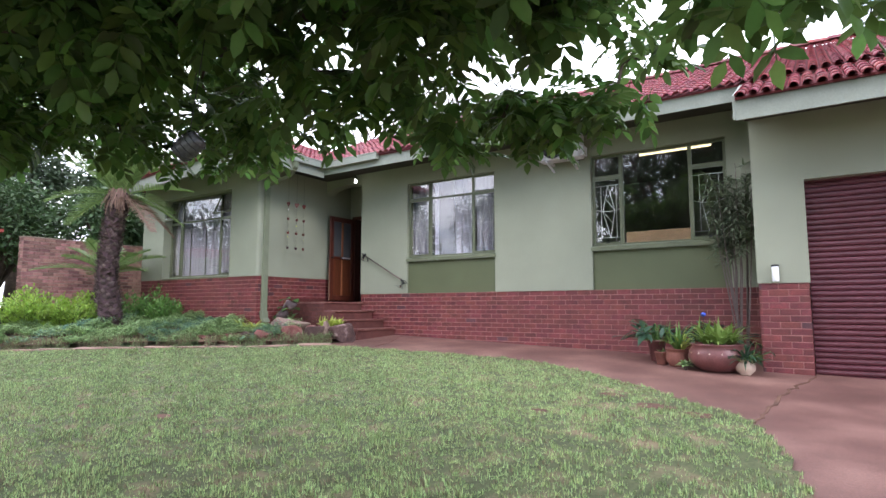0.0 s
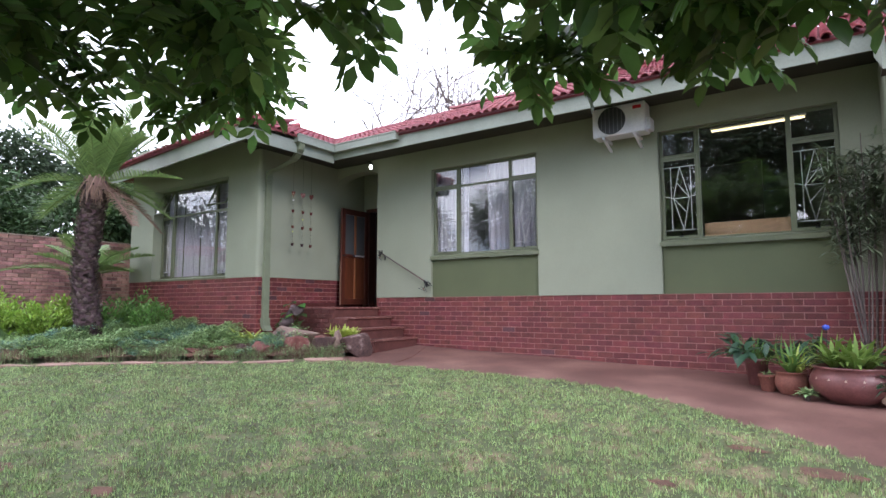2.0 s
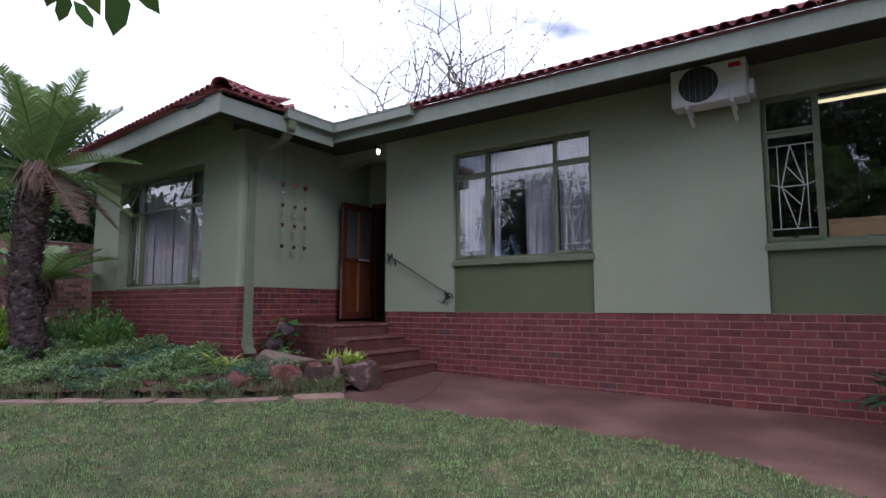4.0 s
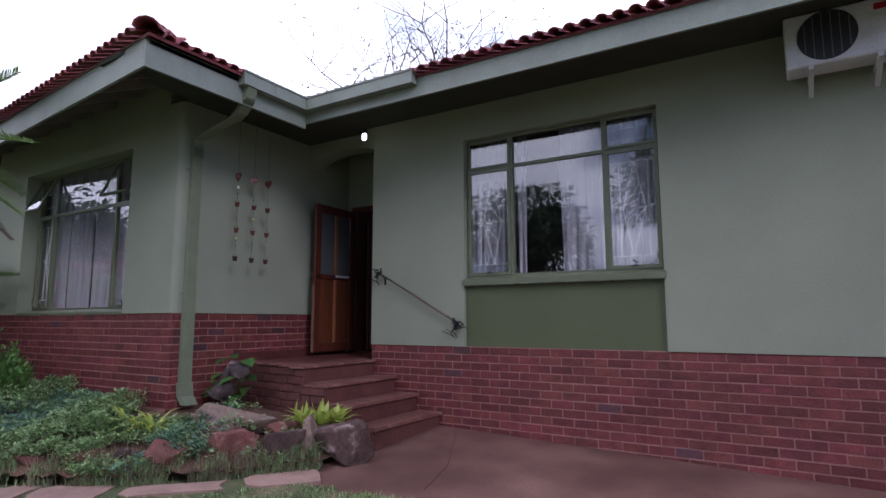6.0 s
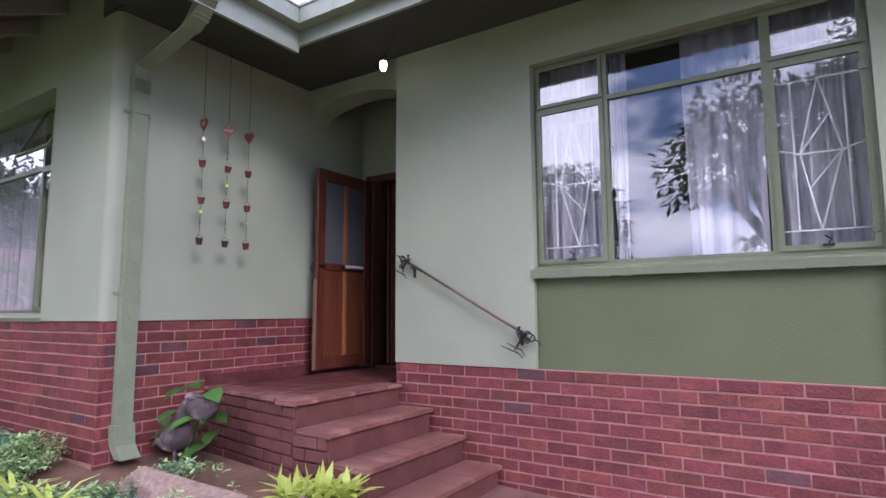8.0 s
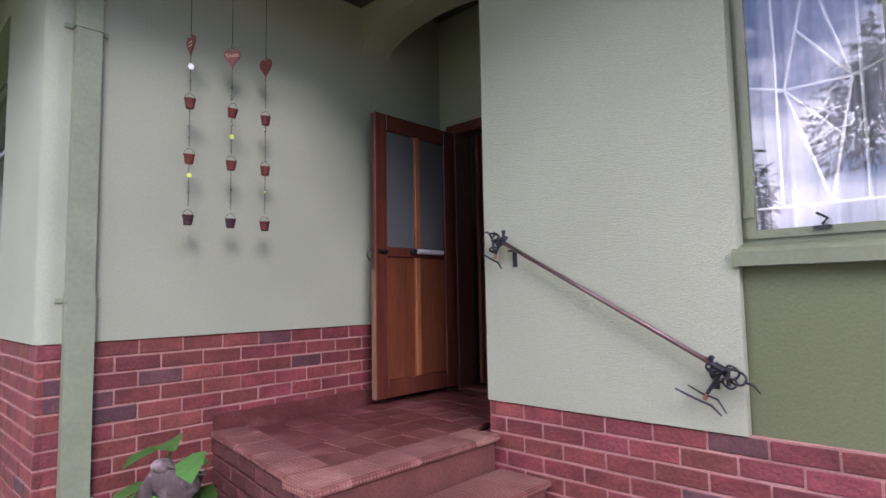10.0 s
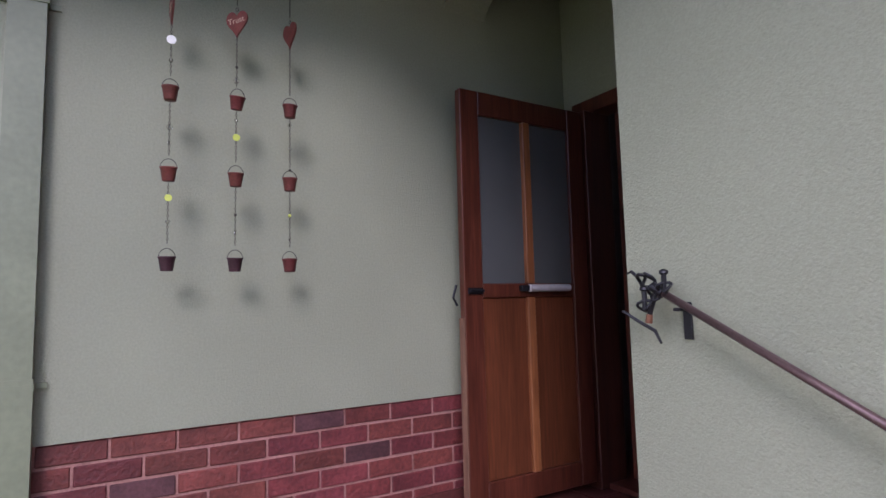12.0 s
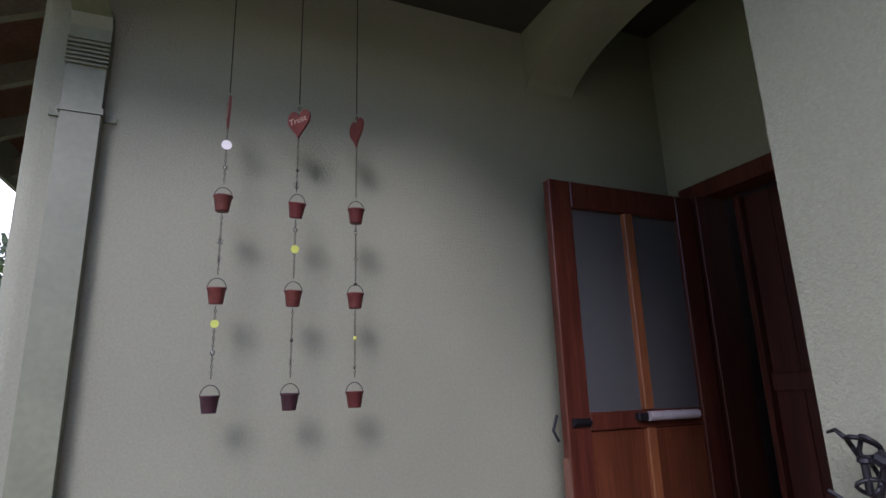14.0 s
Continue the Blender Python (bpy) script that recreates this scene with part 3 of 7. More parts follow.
def roof_plane(name, origin, along, up, width, rows, inside, near_rows, label):
    """Barrel tiles in courses. along: unit way of the eave; up: unit way up the slope, level; inside(u, d): is a place on the plane."""
    o, a, u = Vector(origin), Vector(along), Vector(up)
    s = math.atan(SLOPE)
    upw = (u * math.cos(s) + Vector((0, 0, math.sin(s))))
    nrm = a.cross(upw)
    if nrm.z < 0:
        nrm = -nrm
    base = Matrix((( *a, 0), (*upw, 0), (*nrm, 0), (0, 0, 0, 1))).transposed()
    pitch, step = 0.142, 0.33
    roof = thing(name, label, "roof", kind="structure")
    rest = []
    for j in range(rows):
        for i in range(int(width / pitch)):
            q, d = (i + 0.5) * pitch, j * step
            if not inside(q, (d + 0.15) * math.cos(s)):
                continue
            p = o + a * q + upw * (d - 0.05) + nrm * (0.020 + 0.006 * random.random())
            m = Matrix.Translation(p) @ base @ pose(0, 0, 0, -2.2, random.uniform(-2, 2), random.uniform(-0.8, 0.8))
            if j < near_rows:
                ob = part("roof_tile", tile_me, TILE, roof, at=m)
            else:
                rest.append(np.array(m))
    if rest:
        v, f = scatter(TV, TF, rest)
        me = quick_mesh("tile_rows", v, f, True)
        ob = part("tile_rows", me, TILE_ALL, roof)
        tagged(ob, "further courses of red barrel tiles", kind="stuff")
    return roof


EZ = 4.47
rm = roof_plane("roof_main", (-8.5, 8.44, EZ), (1, 0, 0), (0, 1, 0), 15.4, 18, lambda q, d: True, 2, "red glazed barrel tile roof")
rw = roof_plane("roof_wing_side", (-8.54, 6.46, EZ), (0, 1, 0), (-1, 0, 0), 5.6, 11, lambda q, d: q > d and q < 1.98 + d, 4, "red barrel tile roof of the wing")
SKL = math.hypot(1, SKEW)
rf = roof_plane("roof_wing_front", (-14.7, 6.44 + SKEW * 6.2, EZ), (1 / SKL, -SKEW / SKL, 0), (SKEW / SKL, 1 / SKL, 0), 6.2, 10, lambda q, d: q > d and q < 6.2 - d, 2, "red barrel tile hip roof over the wing")
rv = roof_plane("roof_main_valley", (-14.4, 8.44, EZ), (1, 0, 0), (0, 1, 0), 5.9, 18, lambda q, d: q > 5.9 - d and q > 2.5, 0, "red barrel tiles beside the roof valley")
rg = roof_plane("roof_garage", (-0.33, 7.38, 3.92), (1, 0, 0), (0, 1, 0), 7.2, 4, lambda q, d: True, 4, "red barrel tile roof over the garage")
# decks under the tiles
dk = Shape()
H2 = 5.6


def deck_quad(s, pts, th=0.03):
    s.add([(x, y, z) for x, y, z in pts] + [(x, y, z - th) for x, y, z in pts],
          [tuple(range(len(pts)))[::-1], tuple(range(len(pts), 2 * len(pts)))] + [(i, (i + 1) % len(pts), len(pts) + (i + 1) % len(pts), len(pts) + i) for i in range(len(pts))])


deck_quad(dk, [(-8.5, 8.46, EZ), (7, 8.46, EZ), (7, 8.46 + H2, EZ + SLOPE * H2), (-12, 8.46 + H2, EZ + SLOPE * H2), (-12, 11.96, EZ + SLOPE * 3.5)])
deck_quad(dk, [(-8.5, 6.48, EZ), (-8.5, 8.46, EZ), (-12, 11.96, EZ + SLOPE * 3.5), (-12, 9.98, EZ + SLOPE * 3.5)])
deck_quad(dk, [(-12, 8.46 + H2, EZ + SLOPE * H2), (7, 8.46 + H2, EZ + SLOPE * H2), (7, 18, EZ + 0.8), (-12, 18, EZ + 0.8)])
deck_quad(dk, [(-14.7, 7.04, EZ), (-12, 9.98, EZ + SLOPE * 3.5), (-12, 14, EZ + SLOPE * 3.5), (-14.7, 18, EZ)])
deck_quad(dk, [(-0.32, 7.42, 3.93), (7, 7.42, 3.93), (7, 8.5, 4.44), (-0.32, 8.5, 4.44)])
structure("roof_deck", dk, UNDERTILE, "dark underside bed of the tile roof", "roof")
dw = Shape()
deck_quad(dw, [(-14.7, 6.48 + SKEW * 6.2, EZ), (-8.5, 6.48, EZ), (-11.6, 9.58, EZ + SLOPE * 3.1)])
structure("roof_deck_wing", dw, SARKING, "red-brown underside of the wing roof", "roof")
# hip tiles along the near hip
hip = thing("hip_tiles", "red half-round hip tiles on the wing roof", "roof tiles", kind="structure")
hip_me = tile_shape(0.42, 0.12, 0.02).mesh("hip_tile", True)
hip_me.materials.append(TILE)
hs = math.atan(SLOPE / math.sqrt(2))
for sx, cx, turn in ((-1, -8.5, 45), (1, -14.7, -45)):
    for i in range(13):
        d = i * 0.36 * math.cos(hs) - 0.03
        q = d / math.sqrt(2)
        part("hip_tile", hip_me, TILE, hip, at=pose(cx + sx * q, (6.46 if sx < 0 else 7.02) + q, EZ + 0.03 + d * math.tan(hs), 0, 0, turn) @ pose(0, 0, 0, math.degrees(hs) - 2, 0, 0))
for i in range(46):
    part("ridge_tile", hip_me, TILE, rm, at=pose(-9.6 + i * 0.36, 8.44 + H2 + 0.0, EZ + SLOPE * H2 + 0.06, 0, 0, -90) @ pose(0, 0, 0, -2, 0, 0))
# rafters under the wing's open eave
for i in range(10):
    x = -9.25 - i * 0.56
    ye = 6.53 + SKEW * (-8.6 - x) + 0.002
    s = Shape().prism([(ye, 4.23), (ye, 4.36), (YW, 4.36 + (YW - ye) * 0.47), (YW, 4.23 + (YW - ye) * 0.47)], "x", x - 0.025, x + 0.025)
    structure("rafter", s, RAFTER, "grey painted rafter end under the wing eave", "rafter")
wall_block("wall_wing_top", [(XL, XH - 0.25, YW + 0.001, YW + 0.2, 4.62, 5.0)], label="top of the wing wall under the eave")

# ---------------------------------------------------------------- gutter and downpipe


def gutter_run(name, x0, x1, y0, y1, label):
    g = thing(name, label, "gutter", kind="structure")
    s = Shape()
    z0, z1, t = 4.36, 4.505, 0.004
    s.box(x0, x1, y0, y1, z0, z0 + t)
    if x1 - x0 > y1 - y0:
        s.box(x0, x1, y0, y0 + t, z0 + t, z1).box(x0, x1, y1 - t, y1, z0 + t, z1)
        s.box(x1 - t, x1, y0 + t, y1 - t, z0 + t, z1)
        s.box(x0, x1, y0 - 0.01, y0, z1 - 0.015, z1 + 0.004)
        for x in (x0 + 0.35, x0 + 1.05):
            part("gutter_bracket", Shape().box(x, x + 0.018, y0 - 0.004, y0, z0, z1 - 0.016), FASCIA, g)
    else:
        s.box(x0, x0 + t, y0, y1, z0 + t, z1).box(x1 - t, x1, y0, y1, z0 + t, z1)
        s.box(x0 + t, x1 - t, y0, y0 + t, z0 + t, z1)
        s.box(x1, x1 + 0.01, y0, y1, z1 - 0.015, z1 + 0.004)
        part("gutter_bracket", Shape().box(x1, x1 + 0.004, y0 + 0.42, y0 + 0.438, z0, z1 - 0.016), FASCIA, g)
    part("trough", s, FASCIA, g)
    return g


gutter_run("gutter_main", -8.46, -6.98, 8.375, 8.475, "sage painted metal box gutter on the main eave")
gutter_run("gutter_wing", -8.565, -8.465, 7.50, 8.475, "sage painted metal box gutter on the wing eave")
dp = thing("downpipe", "square sage green metal downpipe on the wall corner", "downpipe", kind="structure")


def square_pipe(pts, w=0.118, d=0.055):
    s = Shape()
    for (x0, y0, z0), (x1, y1, z1) in zip(pts[:-1], pts[1:]):
        s.add([(x0 - d / 2, y0 - w / 2, z0), (x0 + d / 2, y0 - w / 2, z0), (x0 + d / 2, y0 + w / 2, z0), (x0 - d / 2, y0 + w / 2, z0),
               (x1 - d / 2, y1 - w / 2, z1), (x1 + d / 2, y1 - w / 2, z1), (x1 + d / 2, y1 + w / 2, z1), (x1 - d / 2, y1 + w / 2, z1)],
              [(0, 1, 2, 3), (7, 6, 5, 4), (0, 4, 5, 1), (1, 5, 6, 2), (2, 6, 7, 3), (3, 7, 4, 0)])
    return s


PY = 7.692
part("pipe", square_pipe([(XH + 0.033, PY, 2.20), (XH + 0.033, PY, 3.92)]), PIPE, dp)
part("lower_pipe", square_pipe([(XH + 0.033, PY, 1.10), (XH + 0.033, PY, 2.25)], 0.126, 0.062), PIPE, dp)
BENDS = [(XH + 0.05, PY, 3.97), (-8.76, 7.655, 4.10)]
part("slanted_pipe", square_pipe(BENDS), PIPE, dp)
bend = square_pipe([(XH + 0.033, PY, 3.86), (XH + 0.033, PY, 3.93), (XH + 0.06, PY, 3.99)], 0.126, 0.062)
part("elbow", bend, PIPE, dp)
part("outlet", square_pipe([(-8.80, 7.66, 4.085), (-8.70, 7.645, 4.125), (-8.62, 7.635, 4.175), (-8.555, 7.625, 4.25), (-8.515, 7.62, 4.37)], 0.124, 0.075), PIPE, dp)
for k in range(6):
    q = k / 5
    part("crimp", square_pipe([(-8.70 + 0.13 * q, 7.645 - 0.02 * q, 4.12 + 0.10 * q), (-8.692 + 0.13 * q, 7.645 - 0.02 * q, 4.128 + 0.10 * q)], 0.132, 0.084), PIPE, dp)
for i in range(7):
    part("crimp", square_pipe([(XH + 0.037, PY, 3.78 + i * 0.016), (XH + 0.037, PY, 3.787 + i * 0.016)], 0.128, 0.072), PIPE, dp)
    part("crimp", square_pipe([(XH + 0.04, PY, 1.12 + i * 0.018), (XH + 0.04, PY, 1.127 + i * 0.018)], 0.136, 0.08), PIPE, dp)
part("shoe", square_pipe([(XH + 0.033, PY, 1.26), (XH + 0.05, PY, 1.12), (XH + 0.13, PY, 1.03)], 0.15, 0.085), PIPE, dp)
for z in (2.21, 3.605):
    part("clip", Shape().box(XH + 0.0, XH + 0.066, PY - 0.066, PY + 0.066, z, z + 0.022).box(XH, XH + 0.012, PY - 0.1, PY + 0.1, z, z + 0.022), PIPE, dp)

# ---------------------------------------------------------------- porch and steps
STEPS = [(-7.25, 0.905), (-7.56, 1.09), (-7.88, 1.275), (-8.20, ZP)]
YF = 8.18
YL = 8.38                                       # the landing's side runs slightly skew, back to the wall
porch = structure("porch_base", Shape().prism([(XH, YL + 0.03), (-8.225, YF + 0.03), (-8.225, 10.35), (XH, 10.35)], "z", 0.3, ZP - 0.035), GROUT, "raised brick porch landing", "porch")
steps = thing("front_steps", "four red brick and quarry tile steps up to the porch", "steps", kind="structure")
for k, (x, z) in enumerate(STEPS):
    back = STEPS[k + 1][0] - 0.02 if k < 3 else XH
    if k < 3:
        part("step_core", Shape().box(back, x - 0.025, YF + 0.03, YM, 0.3, z - 0.035), GROUT, steps)
    part("riser", Shape().box(x - 0.025, x - 0.012, YF + 0.03, YM - 0.002, z - 0.22, z - 0.036), STEPBRICK, steps, "smooth faded red riser")

# tread and landing tiles
nose_mat = material("pimpled_quarry_nosing", (0.15, 0.05, 0.04), 0.4, var=0.25, scale=5, fine=50, bump=0.0, per_object=0.16, second=(0.22, 0.11, 0.09), second_pos=(0.5, 0.72))
nn, nl = nose_mat.node_tree.nodes, nose_mat.node_tree.links
vor = nn.new("ShaderNodeTexVoronoi")
vor.inputs["Scale"].default_value, vor.inputs["Randomness"].default_value = 52, 0.0
nb = nn.new("ShaderNodeBump")
nb.invert = True
nb.inputs["Strength"].default_value, nb.inputs["Distance"].default_value = 0.9, 0.006
nl.new(nn.new("ShaderNodeTexCoord").outputs["Object"], vor.inputs["Vector"])
nl.new(vor.outputs["Distance"], nb.inputs["Height"])
nl.new(nb.outputs[0], nn["Principled BSDF"].inputs["Normal"])
worn = nn.new("ShaderNodeMapRange")
worn.inputs[1].default_value, worn.inputs[2].default_value, worn.inputs[3].default_value, worn.inputs[4].default_value = 0.22, 0.4, 0.5, 0.0
wear = nn.new("ShaderNodeMixRGB")
wear.inputs[2].default_value = (0.36, 0.22, 0.19, 1)
nl.new(vor.outputs["Distance"], worn.inputs[0])
nl.new(worn.outputs[0], wear.inputs[0])
nl.new(nn["Principled BSDF"].inputs["Base Color"].links[0].from_socket, wear.inputs[1])
nl.new(wear.outputs[0], nn["Principled BSDF"].inputs["Base Color"])


def nosing_mesh(depth, wide=0.196):
    """A tread tile whose rounded nose points along +x; its top lies at z = 0, its nose at x = 0.02."""
    prof = [(-depth, 0), (0.008, 0), (0.016, -0.004), (0.02, -0.012), (0.02, -0.03), (0.012, -0.036), (-depth, -0.034)]
    s = Shape().prism(prof, "y", -wide / 2, wide / 2)
    me = s.mesh("nosing_tile")
    me.materials.append(nose_mat)
    return me


nose_step, nose_top = nosing_mesh(0.30), nosing_mesh(0.20)
for k, (x, z) in enumerate(STEPS):
    for i in range(6):
        part("nosing_tile", nose_top if k == 3 else nose_step, nose_mat, steps, at=pose(x, YF + 0.1 + i * 0.2, z, 0, random.uniform(-0.3, 0.3), 0))
tile_floor = Shape().box(-0.098, 0.098, -0.098, 0.098, -0.03, 0, 0.004).mesh("floor_tile")
tile_floor.materials.append(QUARRY)
for i in range(6):
    for j in range(11):
        x = STEPS[3][0] - 0.2 - 0.1 - i * 0.2
        y = YF + (YL - YF) * (x - STEPS[3][0]) / (XH - STEPS[3][0]) + 0.3 + j * 0.2
        if x > XH + 0.05 and y < 10.3:
            part("floor_tile", tile_floor, QUARRY, porch, at=pose(x, y, ZP + random.uniform(-0.001, 0.001), random.uniform(-0.3, 0.3), random.uniform(-0.3, 0.3), 0))
skew = math.atan2(YF - YL, STEPS[3][0] - XH)
for i in range(6):
    c = Vector((XH, YL, ZP)).lerp(Vector((STEPS[3][0] - 0.03, YF + 0.005, ZP)), (i + 0.5) / 6)
    part("nosing_tile", nose_top, nose_mat, porch, at=pose(c.x, c.y + 0.018, c.z + 0.001, 0, 0, math.degrees(skew) - 90))
structure("porch_skirting", Shape().box(XH - 0.02, XH + 0.008, YL + 0.02, 10.34, ZP - 0.03, ZP + 0.09), QUARRY, "dark red tile skirting along the porch wall", "skirting")

# ---------------------------------------------------------------- windows


def bar_strip(s, a, b, y, r=0.006):
    s.tube([(a[0], y, a[1]), (b[0], y, b[1])], r, 6)


def burglar_bars(x0, x1, z0, z1, y, flip=False):
    """White welded bars in a kite pattern."""
    s = Shape()

    def P(u, v):
        u = 1 - u if flip else u
        return (x0 + (x1 - x0) * u, z0 + (z1 - z0) * v)
    for a, b in (((0, 0.02), (1, 0.02)), ((0, 0.97), (1, 0.97)), ((0.2, 0.02), (0.2, 0.97)), ((0.8, 0.02), (0.8, 0.97)),
                 ((0.48, 0.97), (0.26, 0.5)), ((0.26, 0.5), (0.55, 0.02)), ((0.55, 0.02), (0.74, 0.5)), ((0.74, 0.5), (0.48, 0.97)),
                 ((0, 0.54), (0.26, 0.5)), ((0.74, 0.5), (1, 0.54)), ((0.37, 0.74), (0.74, 0.5)), ((0.26, 0.5), (0.65, 0.28)), ((0.2, 0.5), (0.8, 0.5))):
        bar_strip(s, P(*a), P(*b), y)
    return s


def pane_box(x0, x1, z0, z1, y, th=0.004):
    return Shape().box(x0, x1, y, y + th, z0, z1)


def frame_ring(s, x0, x1, z0, z1, y0, y1, w):
    s.box(x0, x1, y0, y1, z0, z0 + w).box(x0, x1, y0, y1, z1 - w, z1)
    s.box(x0, x0 + w, y0, y1, z0 + w, z1 - w).box(x1 - w, x1, y0, y1, z0 + w, z1 - w)


def window(name, x0, x1, z0, z1, y, m1, m2, transom, mid_transom, label, hopper_open=()):
    w = thing(name, label, "window", kind="structure")
    fr = Shape()
    frame_ring(fr, x0, x1, z0, z1, y, y + 0.05, 0.03)
    for m in (m1, m2):
        fr.box(m - 0.022, m + 0.022, y + 0.001, y + 0.049, z0 + 0.03, z1 - 0.03)
    spans = [(x0 + 0.03, m1 - 0.022), (m1 + 0.022, m2 - 0.022), (m2 + 0.022, x1 - 0.03)]
    for k, (a, b) in enumerate(spans):
        if k != 1 or mid_transom:
            fr.box(a, b, y + 0.002, y + 0.048, transom - 0.018, transom + 0.018)
    part("window_frame", fr, TRIM, w)
    for k, (a, b) in enumerate(spans):
        lo, hi = z0 + 0.03, z1 - 0.03
        if k == 1:
            if mid_transom:
                glass(part("pane", pane_box(a + 0.001, b - 0.001, lo, transom - 0.018, y + 0.024), GLASS, w))
                glass(part("pane", pane_box(a + 0.001, b - 0.001, transom + 0.018, hi, y + 0.022), GLASS, w))
            else:
                glass(part("pane", pane_box(a + 0.001, b - 0.001, lo, hi, y + 0.024), GLASS, w))
            continue
        cs = Shape()
        frame_ring(cs, a - 0.012, b + 0.012, lo - 0.008, transom - 0.012, y - 0.012, y + 0.016, 0.034)
        casement = part("casement", cs, TRIM, w)
        glass(part("pane", pane_box(a + 0.02, b - 0.02, lo + 0.024, transom - 0.044, y + 0.003), GLASS, casement))
        h = Shape().tube([((a + b) / 2, y - 0.02, lo + 0.03), ((a + b) / 2 + 0.02, y - 0.03, lo + 0.05), ((a + b) / 2 - 0.015, y - 0.03, lo + 0.075)], 0.005, 6)
        h.box((a + b) / 2 - 0.03, (a + b) / 2 + 0.03, y - 0.022, y - 0.012, lo + 0.012, lo + 0.026)
        part("peg_stay", h, IRON, casement)
        hx = a if k == 0 else b - 0.012
        for hz in (lo + 0.08, transom - 0.16):
            part("hinge", Shape().box(hx - 0.02, hx + 0.02, y - 0.02, y - 0.012, hz, hz + 0.05), TRIM, casement)
        part("burglar_bars", burglar_bars(a + 0.01, b - 0.01, lo + 0.1, transom - 0.1, y + 0.075, k == 2), WHITEPAINT, w, "white welded burglar bars")
        tb = Shape()
        for q in (0.25, 0.62):
            zq = transom + 0.02 + (hi - transom) * q
            bar_strip(tb, (a, zq), (b, zq), y + 0.075, 0.004)
        for q in (0.3, 0.7):
            bar_strip(tb, (a + (b - a) * q, transom + 0.02), (a + (b - a) * q, hi), y + 0.075, 0.004)
        if name != "window_1":
            part("burglar_bars", tb, WHITEPAINT, w)
        hop = Shape()
        frame_ring(hop, a - 0.008, b + 0.008, 0, hi - transom - 0.004, -0.012, 0.014, 0.026)
        tilt = -24 if k in hopper_open else 0
        top = pose(0, y, hi + 0.006, tilt, 0, 0) @ pose(0, 0, -(hi - transom - 0.004))
        ho = part("hopper", hop, TRIM, w, at=top)
        glass(part("pane", pane_box(a + 0.016, b - 0.016, 0.024, hi - transom - 0.03, 0.0), GLASS, ho))
    return w


def glass(ob):
    ob.visible_shadow = False
    return ob


def sill(x0, x1, y0, y1, z0, z1):
    s = Shape().prism([(y0, z0), (y0, z1 - 0.03), (y0 + 0.02, z1 - 0.012), (y1, z1 + 0.012), (y1, z0 + 0.01)], "x", x0, x1)
    return structure("window_sill", s, TRIM, "olive painted sloping window sill", "sill")


window("window_1", W1[0] + 0.002, W1[1] - 0.002, 2.40, 4.0, YM + 0.08, -2.34, -1.24, 3.60, False, "olive steel window with a pine board inside")
window("window_2", W2[0] + 0.002, W2[1] - 0.002, 2.40, 4.0, YM + 0.08, -6.37, -5.33, 3.64, True, "olive steel window with white burglar bars")
window("window_3", W3[0] + 0.002, W3[1] - 0.002, 2.07, 4.0, YW + 0.2, -12.68, -11.13, 3.42, True, "olive steel window with open top panes", (0, 2))
for lo, hi in (W1, W2):
    sill(lo - 0.02, hi + 0.02, YM - 0.02, YM + 0.085, 2.31, 2.395)
sill(W3[0] - 0.0, W3[1] + 0.0, YW + 0.004, YW + 0.21, 2.0, 2.065)


def curtain(x0, x1, y, z0, z1, folds, label, seed):
    r = np.random.default_rng(seed)
    n, rows = folds * 10, 8
    u = np.linspace(0, 1, n + 1)
    ph = r.uniform(0, 6.28, 3)
    wave = 0.028 * np.sin(2 * np.pi * folds * u + 0.8 * np.sin(2 * np.pi * u * 2 + ph[0])) + 0.012 * np.sin(2 * np.pi * folds * 2.3 * u + ph[1])
    v = []
    for j in range(rows + 1):
        q = j / rows
        v += [(x0 + (x1 - x0) * a + 0.01 * math.sin(q * 5 + a * 9), y + w * (1.1 - 0.35 * q), z0 + (z1 - z0) * q) for a, w in zip(u, wave)]
    f = [(j * (n + 1) + i, j * (n + 1) + i + 1, (j + 1) * (n + 1) + i + 1, (j + 1) * (n + 1) + i) for j in range(rows) for i in range(n)]
    me = quick_mesh("curtain", v, f, True)
    ob = part("curtain", me, CURTAIN)
    return tagged(ob, label, "curtain", "curtains")


lab = "white voile curtain hanging inside the window"
curtain(-6.92, -6.40, YM + 0.21, 1.465, 4.05, 5, lab, 1)
curtain(-6.36, -6.25, YM + 0.22, 1.465, 4.05, 2, lab, 2)
curtain(-5.85, -5.36, YM + 0.22, 1.465, 4.05, 4, lab, 3)
curtain(-5.31, -4.80, YM + 0.21, 1.465, 4.05, 5, lab, 4)
for i, (a, b) in enumerate(((-13.1, -12.5), (-12.48, -11.9), (-11.88, -11.25), (-11.23, -10.5))):
    curtain(a, b, YW + 0.335, 1.465, 4.05, 4 + i % 2, lab, 10 + i)
tagged(part("board", Shape().box(-2.30, -1.27, YM + 0.14, YM + 0.165, 2.42, 2.62, 0.003), PINE), "raw pine board standing inside the window", "board")
lt = thing("fluorescent_light", "lit fluorescent tube light under the ceiling", "ceiling light")
part("batten", Shape().box(-2.35, -1.05, 10.62, 10.68, 4.26, 4.30, 0.004), WHITEPAINT, lt)
part("tube", Shape().tube([(-2.33, 10.65, 4.235), (-1.07, 10.65, 4.235)], 0.016, 10), TUBE, lt)

# ---------------------------------------------------------------- front door
door = thing("door_1", "open varnished wooden front door with two frosted panes", "door", kind="structure")
DX, D0, D1, DZ0, DZ1 = -9.30, 9.43, 10.25, 1.505, 3.53
st = 0.11
mid_y = (D0 + D1) / 2


